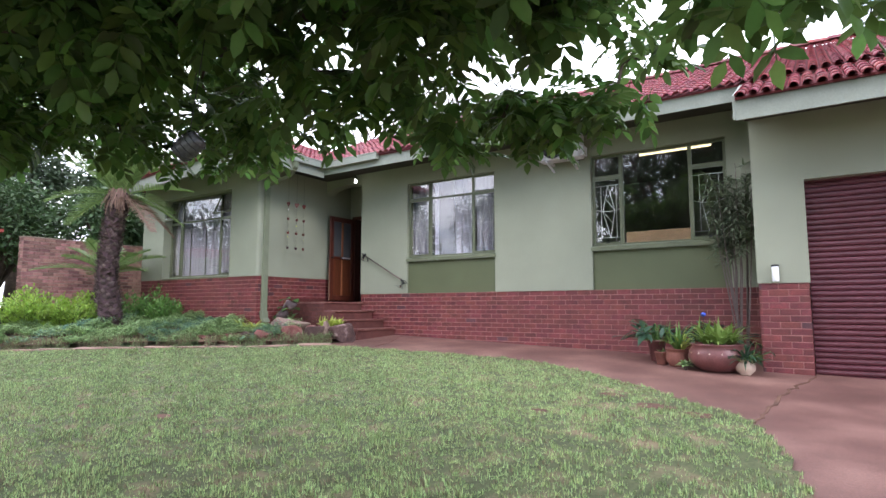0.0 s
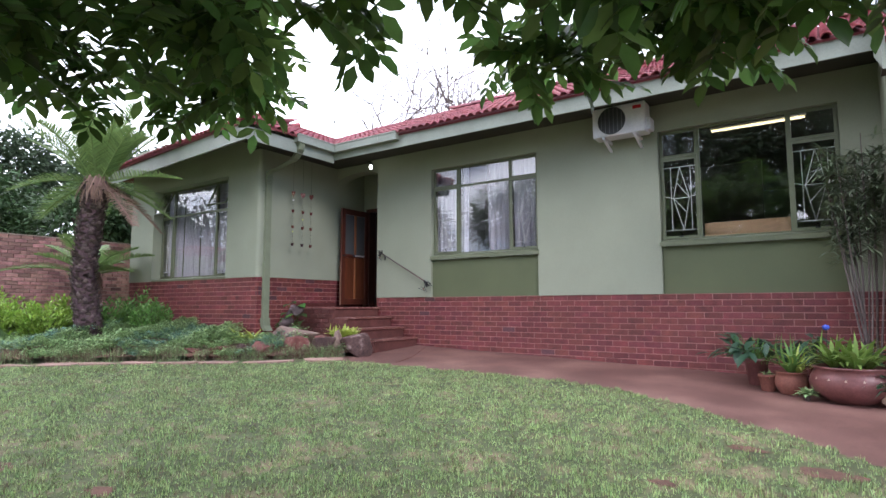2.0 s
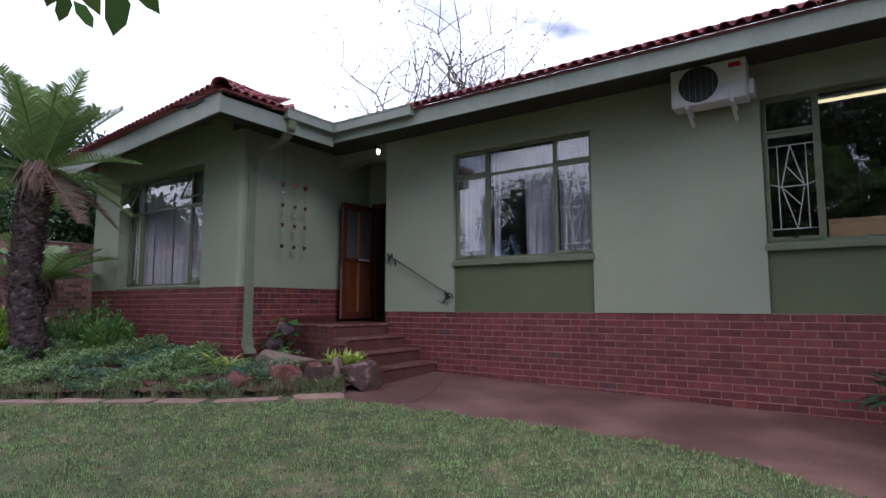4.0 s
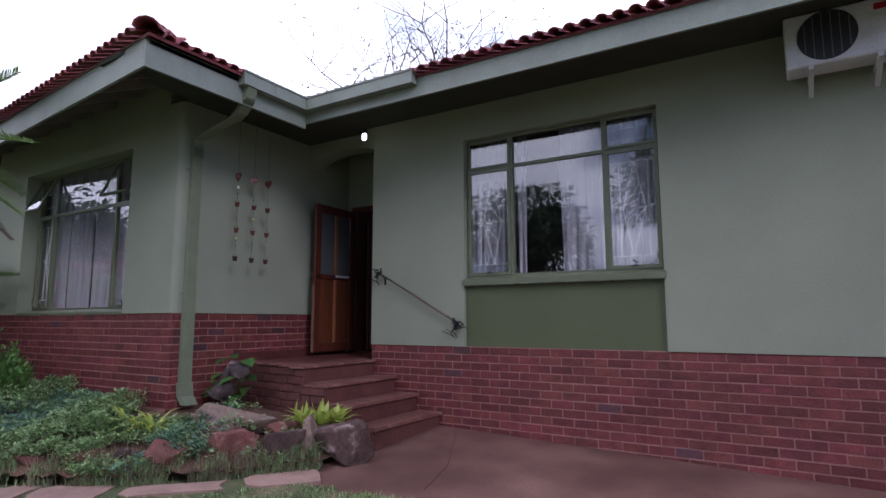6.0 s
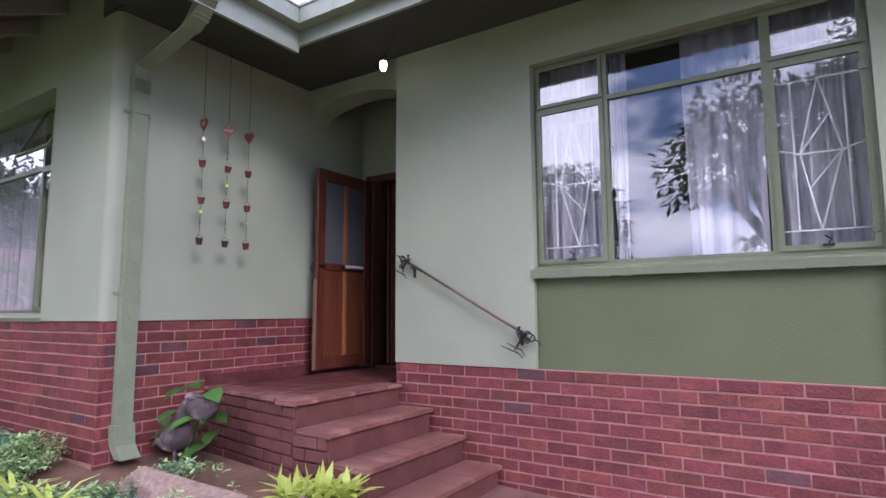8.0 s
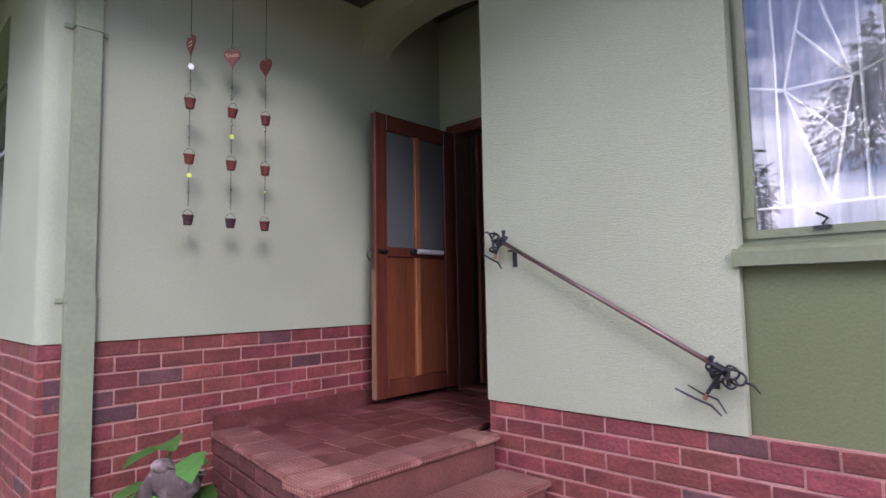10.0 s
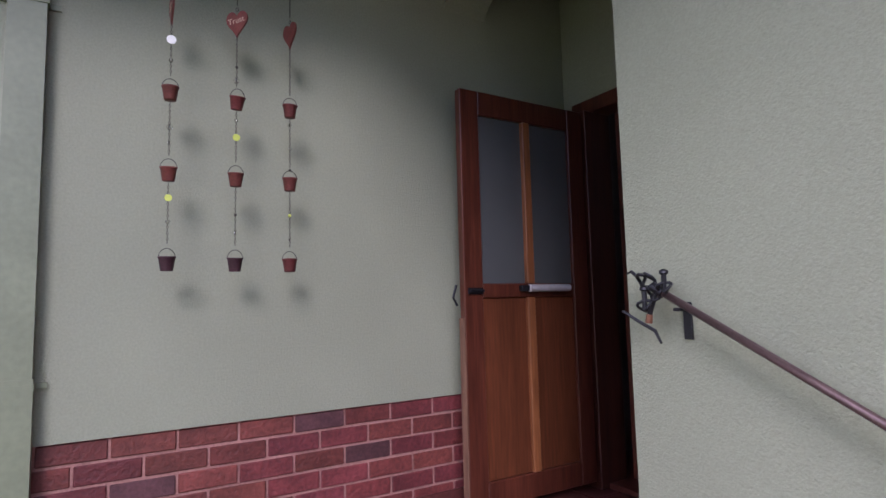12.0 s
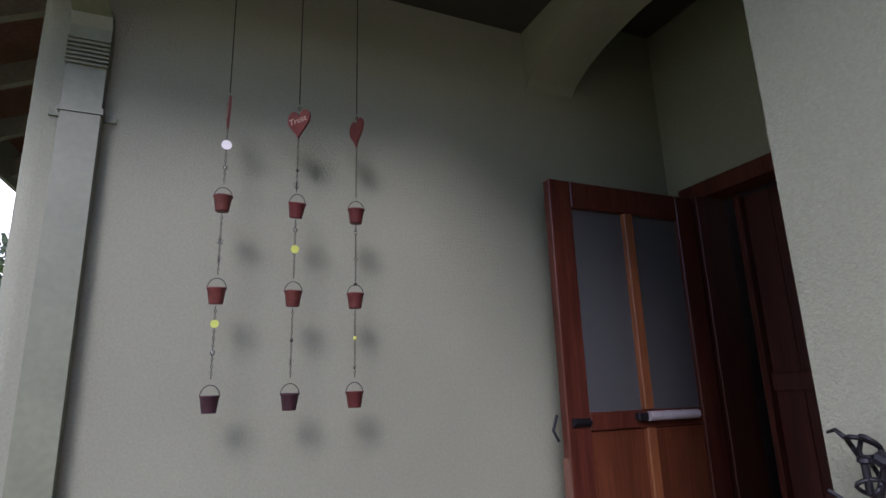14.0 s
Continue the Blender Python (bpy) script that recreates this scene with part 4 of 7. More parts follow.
def plank(name, y0, y1, z0, z1, mat, x0=DX - 0.022, x1=DX + 0.022, label="", c=0.004):
    return part(name, Shape().box(x0, x1, y0, y1, z0, z1, c), mat, door, label)


plank("stile", D0, D0 + st, DZ0, DZ1, WOOD)
plank("stile", D1 - st, D1, DZ0, DZ1, WOOD)
plank("top_rail", D0 + st, D1 - st, DZ1 - 0.12, DZ1, WOOD)
plank("middle_rail", D0 + st, D1 - st, 2.495, 2.565, WOOD)
plank("bottom_rail", D0 + st, D1 - st, DZ0, DZ0 + 0.12, WOOD)
plank("muntin", mid_y - 0.024, mid_y + 0.024, 2.565, DZ1 - 0.12, WOODPALE, DX - 0.018, DX + 0.028)
plank("muntin", mid_y - 0.024, mid_y + 0.024, DZ0 + 0.12, 2.495, WOODPALE, DX - 0.018, DX + 0.026)
for a, b in ((D0 + st, mid_y - 0.024), (mid_y + 0.024, D1 - st)):
    plank("wood_panel", a, b, DZ0 + 0.12, 2.495, WOODPANEL, DX - 0.01, DX + 0.008)
for a, b in ((D0 + st, mid_y - 0.024), (mid_y + 0.024, D1 - st)):
    plank("frosted_pane", a, b, 2.565, DZ1 - 0.12, FROSTED, DX - 0.003, DX + 0.003, "grey frosted glass pane", 0)
plank("weather_edge", D0 - 0.006, D0 + 0.0, DZ0, 2.4, WOODWORN, DX - 0.021, DX + 0.021, "bleached worn edge", 0)
bolt = Shape().tube([(DX + 0.04, D0 + 0.02, 2.53), (DX + 0.04, D0 + 0.1, 2.53)], 0.008, 8)
bolt.box(DX + 0.022, DX + 0.034, D0 + 0.02, D0 + 0.1, 2.515, 2.545)
part("bolt", bolt, IRON, door)
part("security_bar", Shape().tube([(DX + 0.045, mid_y - 0.03, 2.54), (DX + 0.045, mid_y + 0.24, 2.54)], 0.019, 12), BARGREY, door, "pale grey sleeved door bar")
part("bar_bracket", Shape().box(DX + 0.02, DX + 0.05, mid_y - 0.08, mid_y - 0.03, 2.525, 2.555, 0.003), IRON, door)
part("hook", Shape().tube([(DX - 0.03, D0 - 0.01, 2.46), (DX - 0.035, D0 - 0.03, 2.5), (DX - 0.03, D0 - 0.012, 2.56)], 0.006, 6), IRON, door)
fr = thing("door_frame", "dark wooden front door frame", "door frame", kind="structure")
part("jamb", Shape().box(-9.428, -9.27, 10.27, 10.47, 1.46, 3.545, 0.004), WOODDARK, fr)
part("jamb", Shape().box(-8.49, -8.402, 10.33, 10.47, 1.46, 3.545, 0.004), WOODDARK, fr)
part("head", Shape().box(-9.428, -8.402, 10.33, 10.47, 3.545, 3.628, 0.004), WOOD, fr)
part("threshold", Shape().box(-9.428, -8.402, 10.33, 10.6, 1.455, 1.485, 0.004), WOODDARK, fr)
inner = thing("door_2", "dark brown plank inner door standing ajar", "door", kind="structure")
for i in range(6):
    x = -9.19 + i * 0.135
    part("plank", Shape().box(x, x + 0.131, 10.50, 10.53, 1.5, 3.54, 0.003), WOODDARK, inner)
part("batten", Shape().box(-9.19, -8.38, 10.485, 10.5, 2.62, 2.70, 0.004), WOODDARK, inner)
part("door_edge", Shape().box(-9.22, -9.19, 10.46, 10.545, 1.5, 3.54, 0.004), WOOD, inner)
part("latch", Shape().tube([(-8.96, 10.47, 3.1), (-8.93, 10.46, 3.06), (-8.95, 10.465, 3.0)], 0.012, 8).box(-8.99, -8.92, 10.475, 10.49, 2.98, 3.12, 0.004), STEEL, inner, "worn steel night latch")
structure("floor_hall", Shape().box(XH, -8.0, 10.62, 16, 1.40, 1.46), WOODDARK, "dark hall floor", "floor")

# ---------------------------------------------------------------- handrail
rail = thing("handrail", "mauve-brown metal handrail with wrought iron scroll ends", "handrail")
RY = YM - 0.052
A, B = Vector((-8.105, RY, 2.505)), Vector((-7.0, RY, 1.90))
part("bar", Shape().tube([A, B], 0.011, 14), RAILPAINT, rail, smooth=True)
for p, zz in ((A.lerp(B, 0.06), 0.0), (A.lerp(B, 0.965), 0.0)):
    s = Shape().box(p.x - 0.014, p.x + 0.014, YM - 0.008, YM - 0.001, p.z - 0.11, p.z - 0.005, 0.002)
    s.box(p.x - 0.013, p.x + 0.013, RY, YM - 0.008, p.z - 0.03, p.z - 0.02, 0.002)
    part("bracket", s, IRON, rail, "black wrought iron bracket")


def ring(c, r, ax, n=14, squash=1.0, tilt=0.0):
    pts = []
    for i in range(n + 1):
        a = 2 * math.pi * i / n
        p = Vector((r * math.cos(a), 0, r * squash * math.sin(a)))
        p = Matrix.Rotation(tilt, 3, "Y") @ p
        pts.append(Vector(c) + p + Vector((0, 0.012 * math.sin(a * 2), 0)))
    return pts


way = (B - A).normalized()
for end, sg in ((A, -1), (B, 1)):
    tilt = math.atan2(-way.z, way.x)
    k = 0.68 if sg < 0 else 0.92
    s = Shape()
    s.tube(ring(end + way * sg * 0.06 * k, 0.046 * k, 0, 16, 0.62, tilt), 0.0055, 6)
    s.tube(ring(end + way * sg * 0.045 * k + Vector((0, 0, 0.01)), 0.03 * k, 0, 16, 0.9, tilt + 0.6), 0.005, 6)
    s.tube([end + way * sg * 0.1 * k, end + way * sg * 0.14 * k + Vector((0, 0, 0.008)), end + way * sg * 0.17 * k + Vector((0, 0, -0.008))], [0.0055, 0.005, 0.003], 6)
    part("scroll", s, IRON, rail, "black wrought iron scroll", smooth=True)
    part("collar", Shape().tube([end - way * sg * 0.03, end + way * sg * 0.012], 0.0155, 10), IRON, rail)
    for kx, ky, kz, kh in ((-0.035 * sg, -0.006, -0.012, 0.05), (0.028 * sg, -0.016, -0.062, 0.055)):
        foot_k = end + Vector((kx, ky, kz))
        s = Shape().tube([foot_k, foot_k + Vector((0, 0, kh))], 0.0075, 8)
        s.lathe([(0.0085, 0.0), (0.0135, 0.004), (0.0125, 0.011), (0.005, 0.016)], foot_k.x, foot_k.y, foot_k.z + kh, 12)
        part("knob", s, IRON, rail)
        part("scroll", Shape().tube(ring(foot_k + Vector((0.004, -0.004, 0.012)), 0.03 * k, 0, 14, 0.72, 0.3 * sg), 0.0048, 6), IRON, rail, smooth=True)
    lean = -0.015 if sg < 0 else -0.04
    base = end + Vector((lean * 0.5, 0, -0.04 * k))
    foot = base + Vector((lean, -0.004, -0.07 * k))
    drop = Shape().tube([end + Vector((0, 0, -0.01)), foot], 0.008, 8)
    drop.tube(ring(base + Vector((0, 0, 0.008)), 0.03 * k, 0, 12, 0.8, 0.5), 0.0045, 6)
    part("drop", drop, IRON, rail)
    tip = foot + Vector((lean * 0.3, 0, -0.025))
    part("tip", Shape().tube([foot, tip], [0.009, 0.011], 8), COPPER, rail, "dull copper ferrule")
    part("twig_hook", Shape().tube([tip + Vector((-0.12 * k, -0.015, 0.035)), tip + Vector((-0.04 * k, -0.005, 0.002)), tip + Vector((0.03 * k, 0, -0.022)), tip + Vector((0.075 * k, -0.015, -0.055))], [0.004, 0.0055, 0.0055, 0.0035], 6), IRON, rail)
    if sg > 0:
        part("twig_hook", Shape().tube([foot + Vector((-0.07, -0.015, 0.03)), foot + Vector((-0.02, -0.005, 0.0)), foot + Vector((0.04, 0, -0.02)), foot + Vector((0.075, -0.01, -0.07))], [0.003, 0.005, 0.005, 0.003], 6), IRON, rail)

# bulb hanging at the porch corner
lamp = thing("hanging_bulb", "lit bare bulb hanging on a cord under the eave", "lamp")
part("cord", Shape().tube([(-7.97, 9.0, 4.40), (-8.03, 9.0, 4.31), (-8.09, 9.0, 4.235)], 0.004, 6), LAMPBLACK, lamp)
part("holder", Shape().lathe([(0.018, 0.0), (0.026, 0.005), (0.026, 0.04), (0.016, 0.055)], -8.095, 9.0, 4.185, 14), LAMPBLACK, lamp, smooth=True)
part("bulb", Shape().lathe([(0.005, 0.0), (0.02, 0.006), (0.03, 0.025), (0.031, 0.05), (0.026, 0.085)], -8.105, 9.0, 4.10, 14), BULB, lamp, "lit white bulb", True)

# ---------------------------------------------------------------- hanging bucket mobiles
bucket_s = Shape().lathe([(0.021, 0.0), (0.022, 0.003), (0.0285, 0.046), (0.0315, 0.049), (0.0315, 0.053), (0.0275, 0.053), (0.020, 0.004)], 0, 0, 0, 18)
bucket_me, bucket_dark = bucket_s.mesh("bucket", True), bucket_s.mesh("bucket", True)
bucket_me.materials.append(BUCKET), bucket_dark.materials.append(BUCKETDARK)
bail_me = Shape().tube([(0.0295 * math.cos(a), 0, 0.048 + 0.036 * math.sin(a)) for a in [math.pi * i / 10 for i in range(11)]], 0.0016, 5).mesh("bail")
bail_me.materials.append(CHAIN)
link_me = Shape().tube([(0.0032 * math.cos(a), 0, 0.006 * math.sin(a)) for a in [2 * math.pi * i / 8 for i in range(9)]], 0.001, 4, False).mesh("chain_link")
link_me.materials.append(CHAIN)
hp = []
for i in range(28):
    t = 2 * math.pi * i / 28
    hp.append((0.0037 * 16 * math.sin(t) ** 3 * 0.82, 0.0042 * (13 * math.cos(t) - 5 * math.cos(2 * t) - 2 * math.cos(3 * t) - math.cos(4 * t)) * 0.92))
MX = -9.32


def mobile(y, turn, lettered, beads):
    m = thing("bucket_mobile", "hanging mobile of russet tin buckets below a heart", "wall mobile", "heart and bucket mobiles")
    part("cord", Shape().tube([(MX, y, 4.40), (MX, y, 3.70)], 0.0022, 5), CHAIN, m)
    face = pose(MX, y, 3.628, 0, 0, 90 + turn)
    heart = part("heart", Shape().prism(hp, "y", -0.004, 0.004), BUCKET, m, "russet tin heart", at=face)
    part("ring", Shape().tube([(0.007 * math.cos(a), 0, 0.055 + 0.007 * math.sin(a)) for a in [2 * math.pi * i / 10 for i in range(11)]], 0.0014, 5), CHAIN, heart)
    if lettered:
        cu = bpy.data.curves.new("lettering", "FONT")
        cu.body, cu.size, cu.align_x, cu.extrude = "Trust", 0.034, "CENTER", 0.0006
        tmp = bpy.data.objects.new("lettering", cu)
        me = bpy.data.meshes.new_from_object(tmp)
        bpy.data.objects.remove(tmp)
        me.materials.clear()
        me.materials.append(CREAM)
        part("lettering", me, CREAM, heart, "cream hand lettering", at=pose(0, -0.0052, -0.004, 90, 0, 0) @ pose(0, 0, 0, 0, 0, 8))
    elif turn < -80:
        for k in range(2):
            part("lettering", Shape().box(-0.02, 0.02, -0.0055, -0.0045, -0.012 + 0.02 * k, -0.006 + 0.02 * k), CREAM, heart, "cream hand lettering")
    for k, (z, dark) in enumerate(((3.29, False), (2.98, False), (2.645, turn != -75))):
        tip = random.uniform(-5, 5) + (14 if lettered and k == 0 else 0)
        b = part("bucket", bucket_dark if dark and k == 2 else bucket_me, BUCKET, m, at=pose(MX, y, z - 0.027, tip, 0, 90 + random.uniform(-15, 15)))
        part("bail", bail_me, CHAIN, b)
    for z0, z1 in ((3.36, 3.57), (3.05, 3.258), (2.72, 2.948)):
        n = int((z1 - z0) / 0.0105)
        rest = [np.array(pose(MX, y, z0 + (i + 0.5) * (z1 - z0) / n, 0, 0, 90 * (i % 2))) for i in range(n)]
        v, f = scatter([tuple(q.co) for q in link_me.vertices], [tuple(p.vertices) for p in link_me.polygons], rest)
        part("chain", quick_mesh("chain", v, f), CHAIN, m)
    for z, mat, r in beads:
        if r > 0.012:
            part("disc", Shape().prism([(r * math.cos(a), r * math.sin(a)) for a in [2 * math.pi * i / 18 for i in range(18)]], "y", -0.0018, 0.0018), mat, m, at=pose(MX + 0.005, y, z, 0, 0, 90))
        else:
            part("bead", Shape().lathe([(r * math.sin(math.pi * i / 6) + 1e-4, -r * math.cos(math.pi * i / 6)) for i in range(7)], 0, 0, 0, 10), mat, m, smooth=True, at=pose(MX, y, z))


BEAD = glass_material("clear_bead")
mobile(8.15, -88, False, [(3.50, PEARL, 0.017), (3.42, BEAD, 0.008), (3.16, BEAD, 0.011), (3.10, BEAD, 0.008), (2.89, LIME, 0.013), (2.80, BEAD, 0.009)])
mobile(8.39, -46, True, [(3.44, CHAIN, 0.006), (3.385, BEAD, 0.012), (3.22, BEAD, 0.008), (3.15, LIME, 0.014), (2.84, CHAIN, 0.006), (2.77, BEAD, 0.009)])
mobile(8.605, -75, False, [(3.23, BEAD, 0.007), (3.13, BEAD, 0.008), (3.04, CHAIN, 0.006), (2.85, LIME, 0.007), (2.75, BEAD, 0.006)])

# ---------------------------------------------------------------- air conditioner
ac = thing("air_conditioner", "off-white outdoor air conditioner unit on wall brackets", "air conditioner")
AX0, AX1, AY0, AY1, AZ0, AZ1 = -3.70, -2.93, 9.02, 9.29, 3.95, 4.392
part("casing", Shape().box(AX0, AX1, AY0, AY1, AZ0, AZ1, 0.014), ACWHITE, ac)
fcx, fcz = AX0 + 0.29, (AZ0 + AZ1) / 2 + 0.005
# Solid dark disc on the casing stands in for the shaded fan hole.
part("fan_opening", Shape().prism([(fcx + 0.205 * math.cos(a), fcz + 0.205 * math.sin(a)) for a in [2 * math.pi * i / 36 for i in range(36)]], "y", AY0 - 0.006, AY0 - 0.001), ACGREY, ac, "dark round disc standing in for the shaded fan opening")
for i in range(6):
    x = fcx - 0.15 + i * 0.06
    h = math.sqrt(0.195 ** 2 - (x - fcx) ** 2)
    part("grille_bar", Shape().box(x - 0.0035, x + 0.0035, AY0 - 0.014, AY0 - 0.007, fcz - h, fcz + h), ACBAR, ac)
part("service_panel", Shape().box(AX1 - 0.2, AX1 - 0.02, AY0 - 0.005, AY0 - 0.001, AZ0 + 0.04, AZ0 + 0.28, 0.002), ACWHITE, ac)
part("valve_cover", Shape().box(AX1, AX1 + 0.06, AY0 + 0.05, AY1 - 0.02, AZ0 + 0.03, AZ0 + 0.2, 0.008), ACWHITE, ac)
part("badge", Shape().box(AX1 - 0.17, AX1 - 0.05, AY0 - 0.004, AY0 - 0.001, AZ1 - 0.1, AZ1 - 0.05), REDSIGN, ac, "small red maker's badge")
for x in (AX0 + 0.15, AX1 - 0.17):
    s = Shape().box(x, x + 0.035, AY0 - 0.015, YM, AZ0 - 0.04, AZ0 - 0.002, 0.002)
    s.add([(x, YM - 0.01, AZ0 - 0.13), (x + 0.035, YM - 0.01, AZ0 - 0.13), (x + 0.035, AY0 + 0.05, AZ0 - 0.03), (x, AY0 + 0.05, AZ0 - 0.03),
           (x, YM - 0.01, AZ0 - 0.16), (x + 0.035, YM - 0.01, AZ0 - 0.16), (x + 0.035, AY0 + 0.02, AZ0 - 0.05), (x, AY0 + 0.02, AZ0 - 0.05)],
          [(0, 1, 2, 3), (7, 6, 5, 4), (0, 4, 5, 1), (1, 5, 6, 2), (2, 6, 7, 3), (3, 7, 4, 0)])
    part("bracket", s, ACWHITE, ac)

# ---------------------------------------------------------------- garage door and wall light
gd = thing("door_3", "closed maroon roller shutter garage door", "garage door", kind="structure")
slat = Shape().prism([(0.0, 0.0), (-0.016, 0.012), (-0.022, 0.035), (-0.016, 0.058), (0.0, 0.07), (0.008, 0.07), (0.008, 0.0)], "x", 0.33, 3.5).mesh("slat")
slat.materials.append(ROLLER)
for i in range(37):
    part("slat", slat, ROLLER, gd, at=pose(0, YG + 0.16, 0.40 + i * 0.0715))
gl = thing("wall_light", "white cylindrical wall light with a black cap", "wall light")
part("body", Shape().lathe([(0.04, 0.0), (0.043, 0.006), (0.043, 0.19), (0.04, 0.196)], -0.05, YG - 0.055, 1.67, 18), WHITEPAINT, gl, smooth=True)
part("cap", Shape().lathe([(0.046, 0.0), (0.047, 0.02), (0.03, 0.028)], -0.05, YG - 0.055, 1.866, 18), LAMPBLACK, gl, "black cap")
part("backplate", Shape().box(-0.075, -0.025, YG - 0.02, YG - 0.001, 1.7, 1.83, 0.003), LAMPBLACK, gl)

# ---------------------------------------------------------------- plants: templates
LEAF_V = [(0, 0, 0), (-0.2, 0.32, 0.05), (0, 0.34, 0), (0.2, 0.32, 0.05), (-0.17, 0.72, 0.03), (0, 0.72, -0.03), (0.17, 0.72, 0.03), (0, 1, -0.1)]
LEAF_F = [(0, 2, 1), (0, 3, 2), (1, 2, 5), (1, 5, 4), (2, 3, 6), (2, 6, 5), (4, 5, 7), (5, 6, 7)]
STRAP_V = [(-0.5, 0, 0), (0.5, 0, 0), (-0.55, 0.33, 0.1), (0.55, 0.33, 0.1), (-0.42, 0.68, 0.04), (0.42, 0.68, 0.04), (0, 1, -0.18)]
STRAP_F = [(0, 1, 3), (0, 3, 2), (2, 3, 5), (2, 5, 4), (4, 5, 6)]


def mat_of(way, up, size, pos):
    """A 4x4 array whose y runs along way and whose z leans to up, scaled."""
    y = Vector(way).normalized()
    x = y.cross(Vector(up))
    x = x.normalized() if x.length > 1e-4 else Vector((1, 0, 0))
    z = x.cross(y)
    m = np.eye(4)
    sx, sy, sz = size
    m[:3, 0], m[:3, 1], m[:3, 2], m[:3, 3] = np.array(x) * sx, np.array(y) * sy, np.array(z) * sz, np.array(pos)
    return m


def pinnate(pairs, length, leaflet, wide, droop=0.25, terminal=True):
    """A feather leaf along +y with leaflets on both sides, as arrays."""
    mats = []
    for i in range(pairs):
        q = (i + 0.8) / (pairs + 0.3)
        p = (0, length * q, -droop * length * q * q)
        for sd in (-1, 1):
            mats.append(mat_of((sd * 0.85, 0.5, -0.35), (0, 0, 1), (wide, leaflet, leaflet), p))
    if terminal:
        mats.append(mat_of((0, 1, -0.5), (0, 0, 1), (wide, leaflet, leaflet), (0, length, -droop * length)))
    v, f = scatter(LEAF_V, LEAF_F, mats)
    stalk = Shape().tube([(0, 0, 0), (0, length * 0.5, -droop * length * 0.25), (0, length, -droop * length)], 0.003, 3, False)
    tri = [(a, b, c) for a, b, c, d in stalk.f] + [(a, c, d) for a, b, c, d in stalk.f]
    f = np.vstack([f, np.array(tri) + len(v)])
    return np.vstack([v, np.array(stalk.v)]), f


def crown_mesh(name, mats, template):
    v, f = scatter(template[0], template[1], mats)
    return quick_mesh(name, v, f)


def random_way(up_lo, up_hi, r=rng):
    a, u = r.uniform(0, 2 * math.pi), r.uniform(up_lo, up_hi)
    c = math.sqrt(max(0, 1 - u * u))
    return (math.cos(a) * c, math.sin(a) * c, u)


# ---------------------------------------------------------------- overhanging garden tree
tree = thing("garden_tree", "large spreading tree with glossy feathered leaves over the lawn", "tree")
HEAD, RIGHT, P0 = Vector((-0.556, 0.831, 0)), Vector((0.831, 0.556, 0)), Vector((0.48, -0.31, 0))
clusters = [Vector(p) for p in ((-3.5, 2.7, 2.56), (-3.75, 2.72, 2.58), (-3.87, 2.27, 2.45), (-3.76, 2.0, 2.6), (-3.3, 2.55, 2.62), (-3.07, 2.1, 2.52), (-2.85, 2.45, 2.62),
                                (-2.16, 2.16, 2.42), (-1.64, 1.93, 2.40), (-1.56, 2.3, 2.46), (-1.85, 3.25, 2.52), (-1.25, 3.0, 2.46), (-0.95, 3.25, 2.55), (-0.52, 3.04, 2.42), (-0.4, 3.45, 2.85),
                                (-2.7, 1.3, 2.42), (-1.62, 1.6, 2.36), (0.45, 1.62, 2.2), (0.62, 1.85, 2.25), (-2.2, 1.0, 2.35), (-1.0, 2.8, 2.5), (-1.36, 3.52, 2.62), (-1.97, 3.38, 2.5), (-1.26, 3.46, 2.5), (-1.4, 3.3, 2.62))]
low = len(clusters)
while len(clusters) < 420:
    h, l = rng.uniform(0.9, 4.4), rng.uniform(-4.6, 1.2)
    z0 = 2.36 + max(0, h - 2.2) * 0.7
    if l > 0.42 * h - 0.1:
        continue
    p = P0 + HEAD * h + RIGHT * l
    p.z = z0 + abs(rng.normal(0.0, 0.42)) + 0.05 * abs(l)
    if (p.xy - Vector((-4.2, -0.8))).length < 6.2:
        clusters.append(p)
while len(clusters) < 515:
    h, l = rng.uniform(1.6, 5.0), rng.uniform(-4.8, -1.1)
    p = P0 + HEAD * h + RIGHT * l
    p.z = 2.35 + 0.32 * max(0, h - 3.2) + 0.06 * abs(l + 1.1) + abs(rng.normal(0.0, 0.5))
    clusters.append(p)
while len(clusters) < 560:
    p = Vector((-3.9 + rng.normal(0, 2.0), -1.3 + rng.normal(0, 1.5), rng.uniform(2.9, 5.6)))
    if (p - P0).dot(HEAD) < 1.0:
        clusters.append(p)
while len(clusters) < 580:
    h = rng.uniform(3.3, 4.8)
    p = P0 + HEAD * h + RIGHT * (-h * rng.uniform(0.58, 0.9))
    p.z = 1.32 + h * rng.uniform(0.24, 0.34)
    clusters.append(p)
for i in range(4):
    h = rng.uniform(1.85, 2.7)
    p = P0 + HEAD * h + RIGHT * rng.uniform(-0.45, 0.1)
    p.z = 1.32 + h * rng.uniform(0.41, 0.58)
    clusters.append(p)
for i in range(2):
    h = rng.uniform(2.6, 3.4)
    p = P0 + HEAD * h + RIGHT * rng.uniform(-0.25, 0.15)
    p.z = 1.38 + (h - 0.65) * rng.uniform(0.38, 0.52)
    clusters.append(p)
leaf_t = pinnate(4, 0.25, 0.12, 0.138)
leaf_mats = []
twigs = Shape()
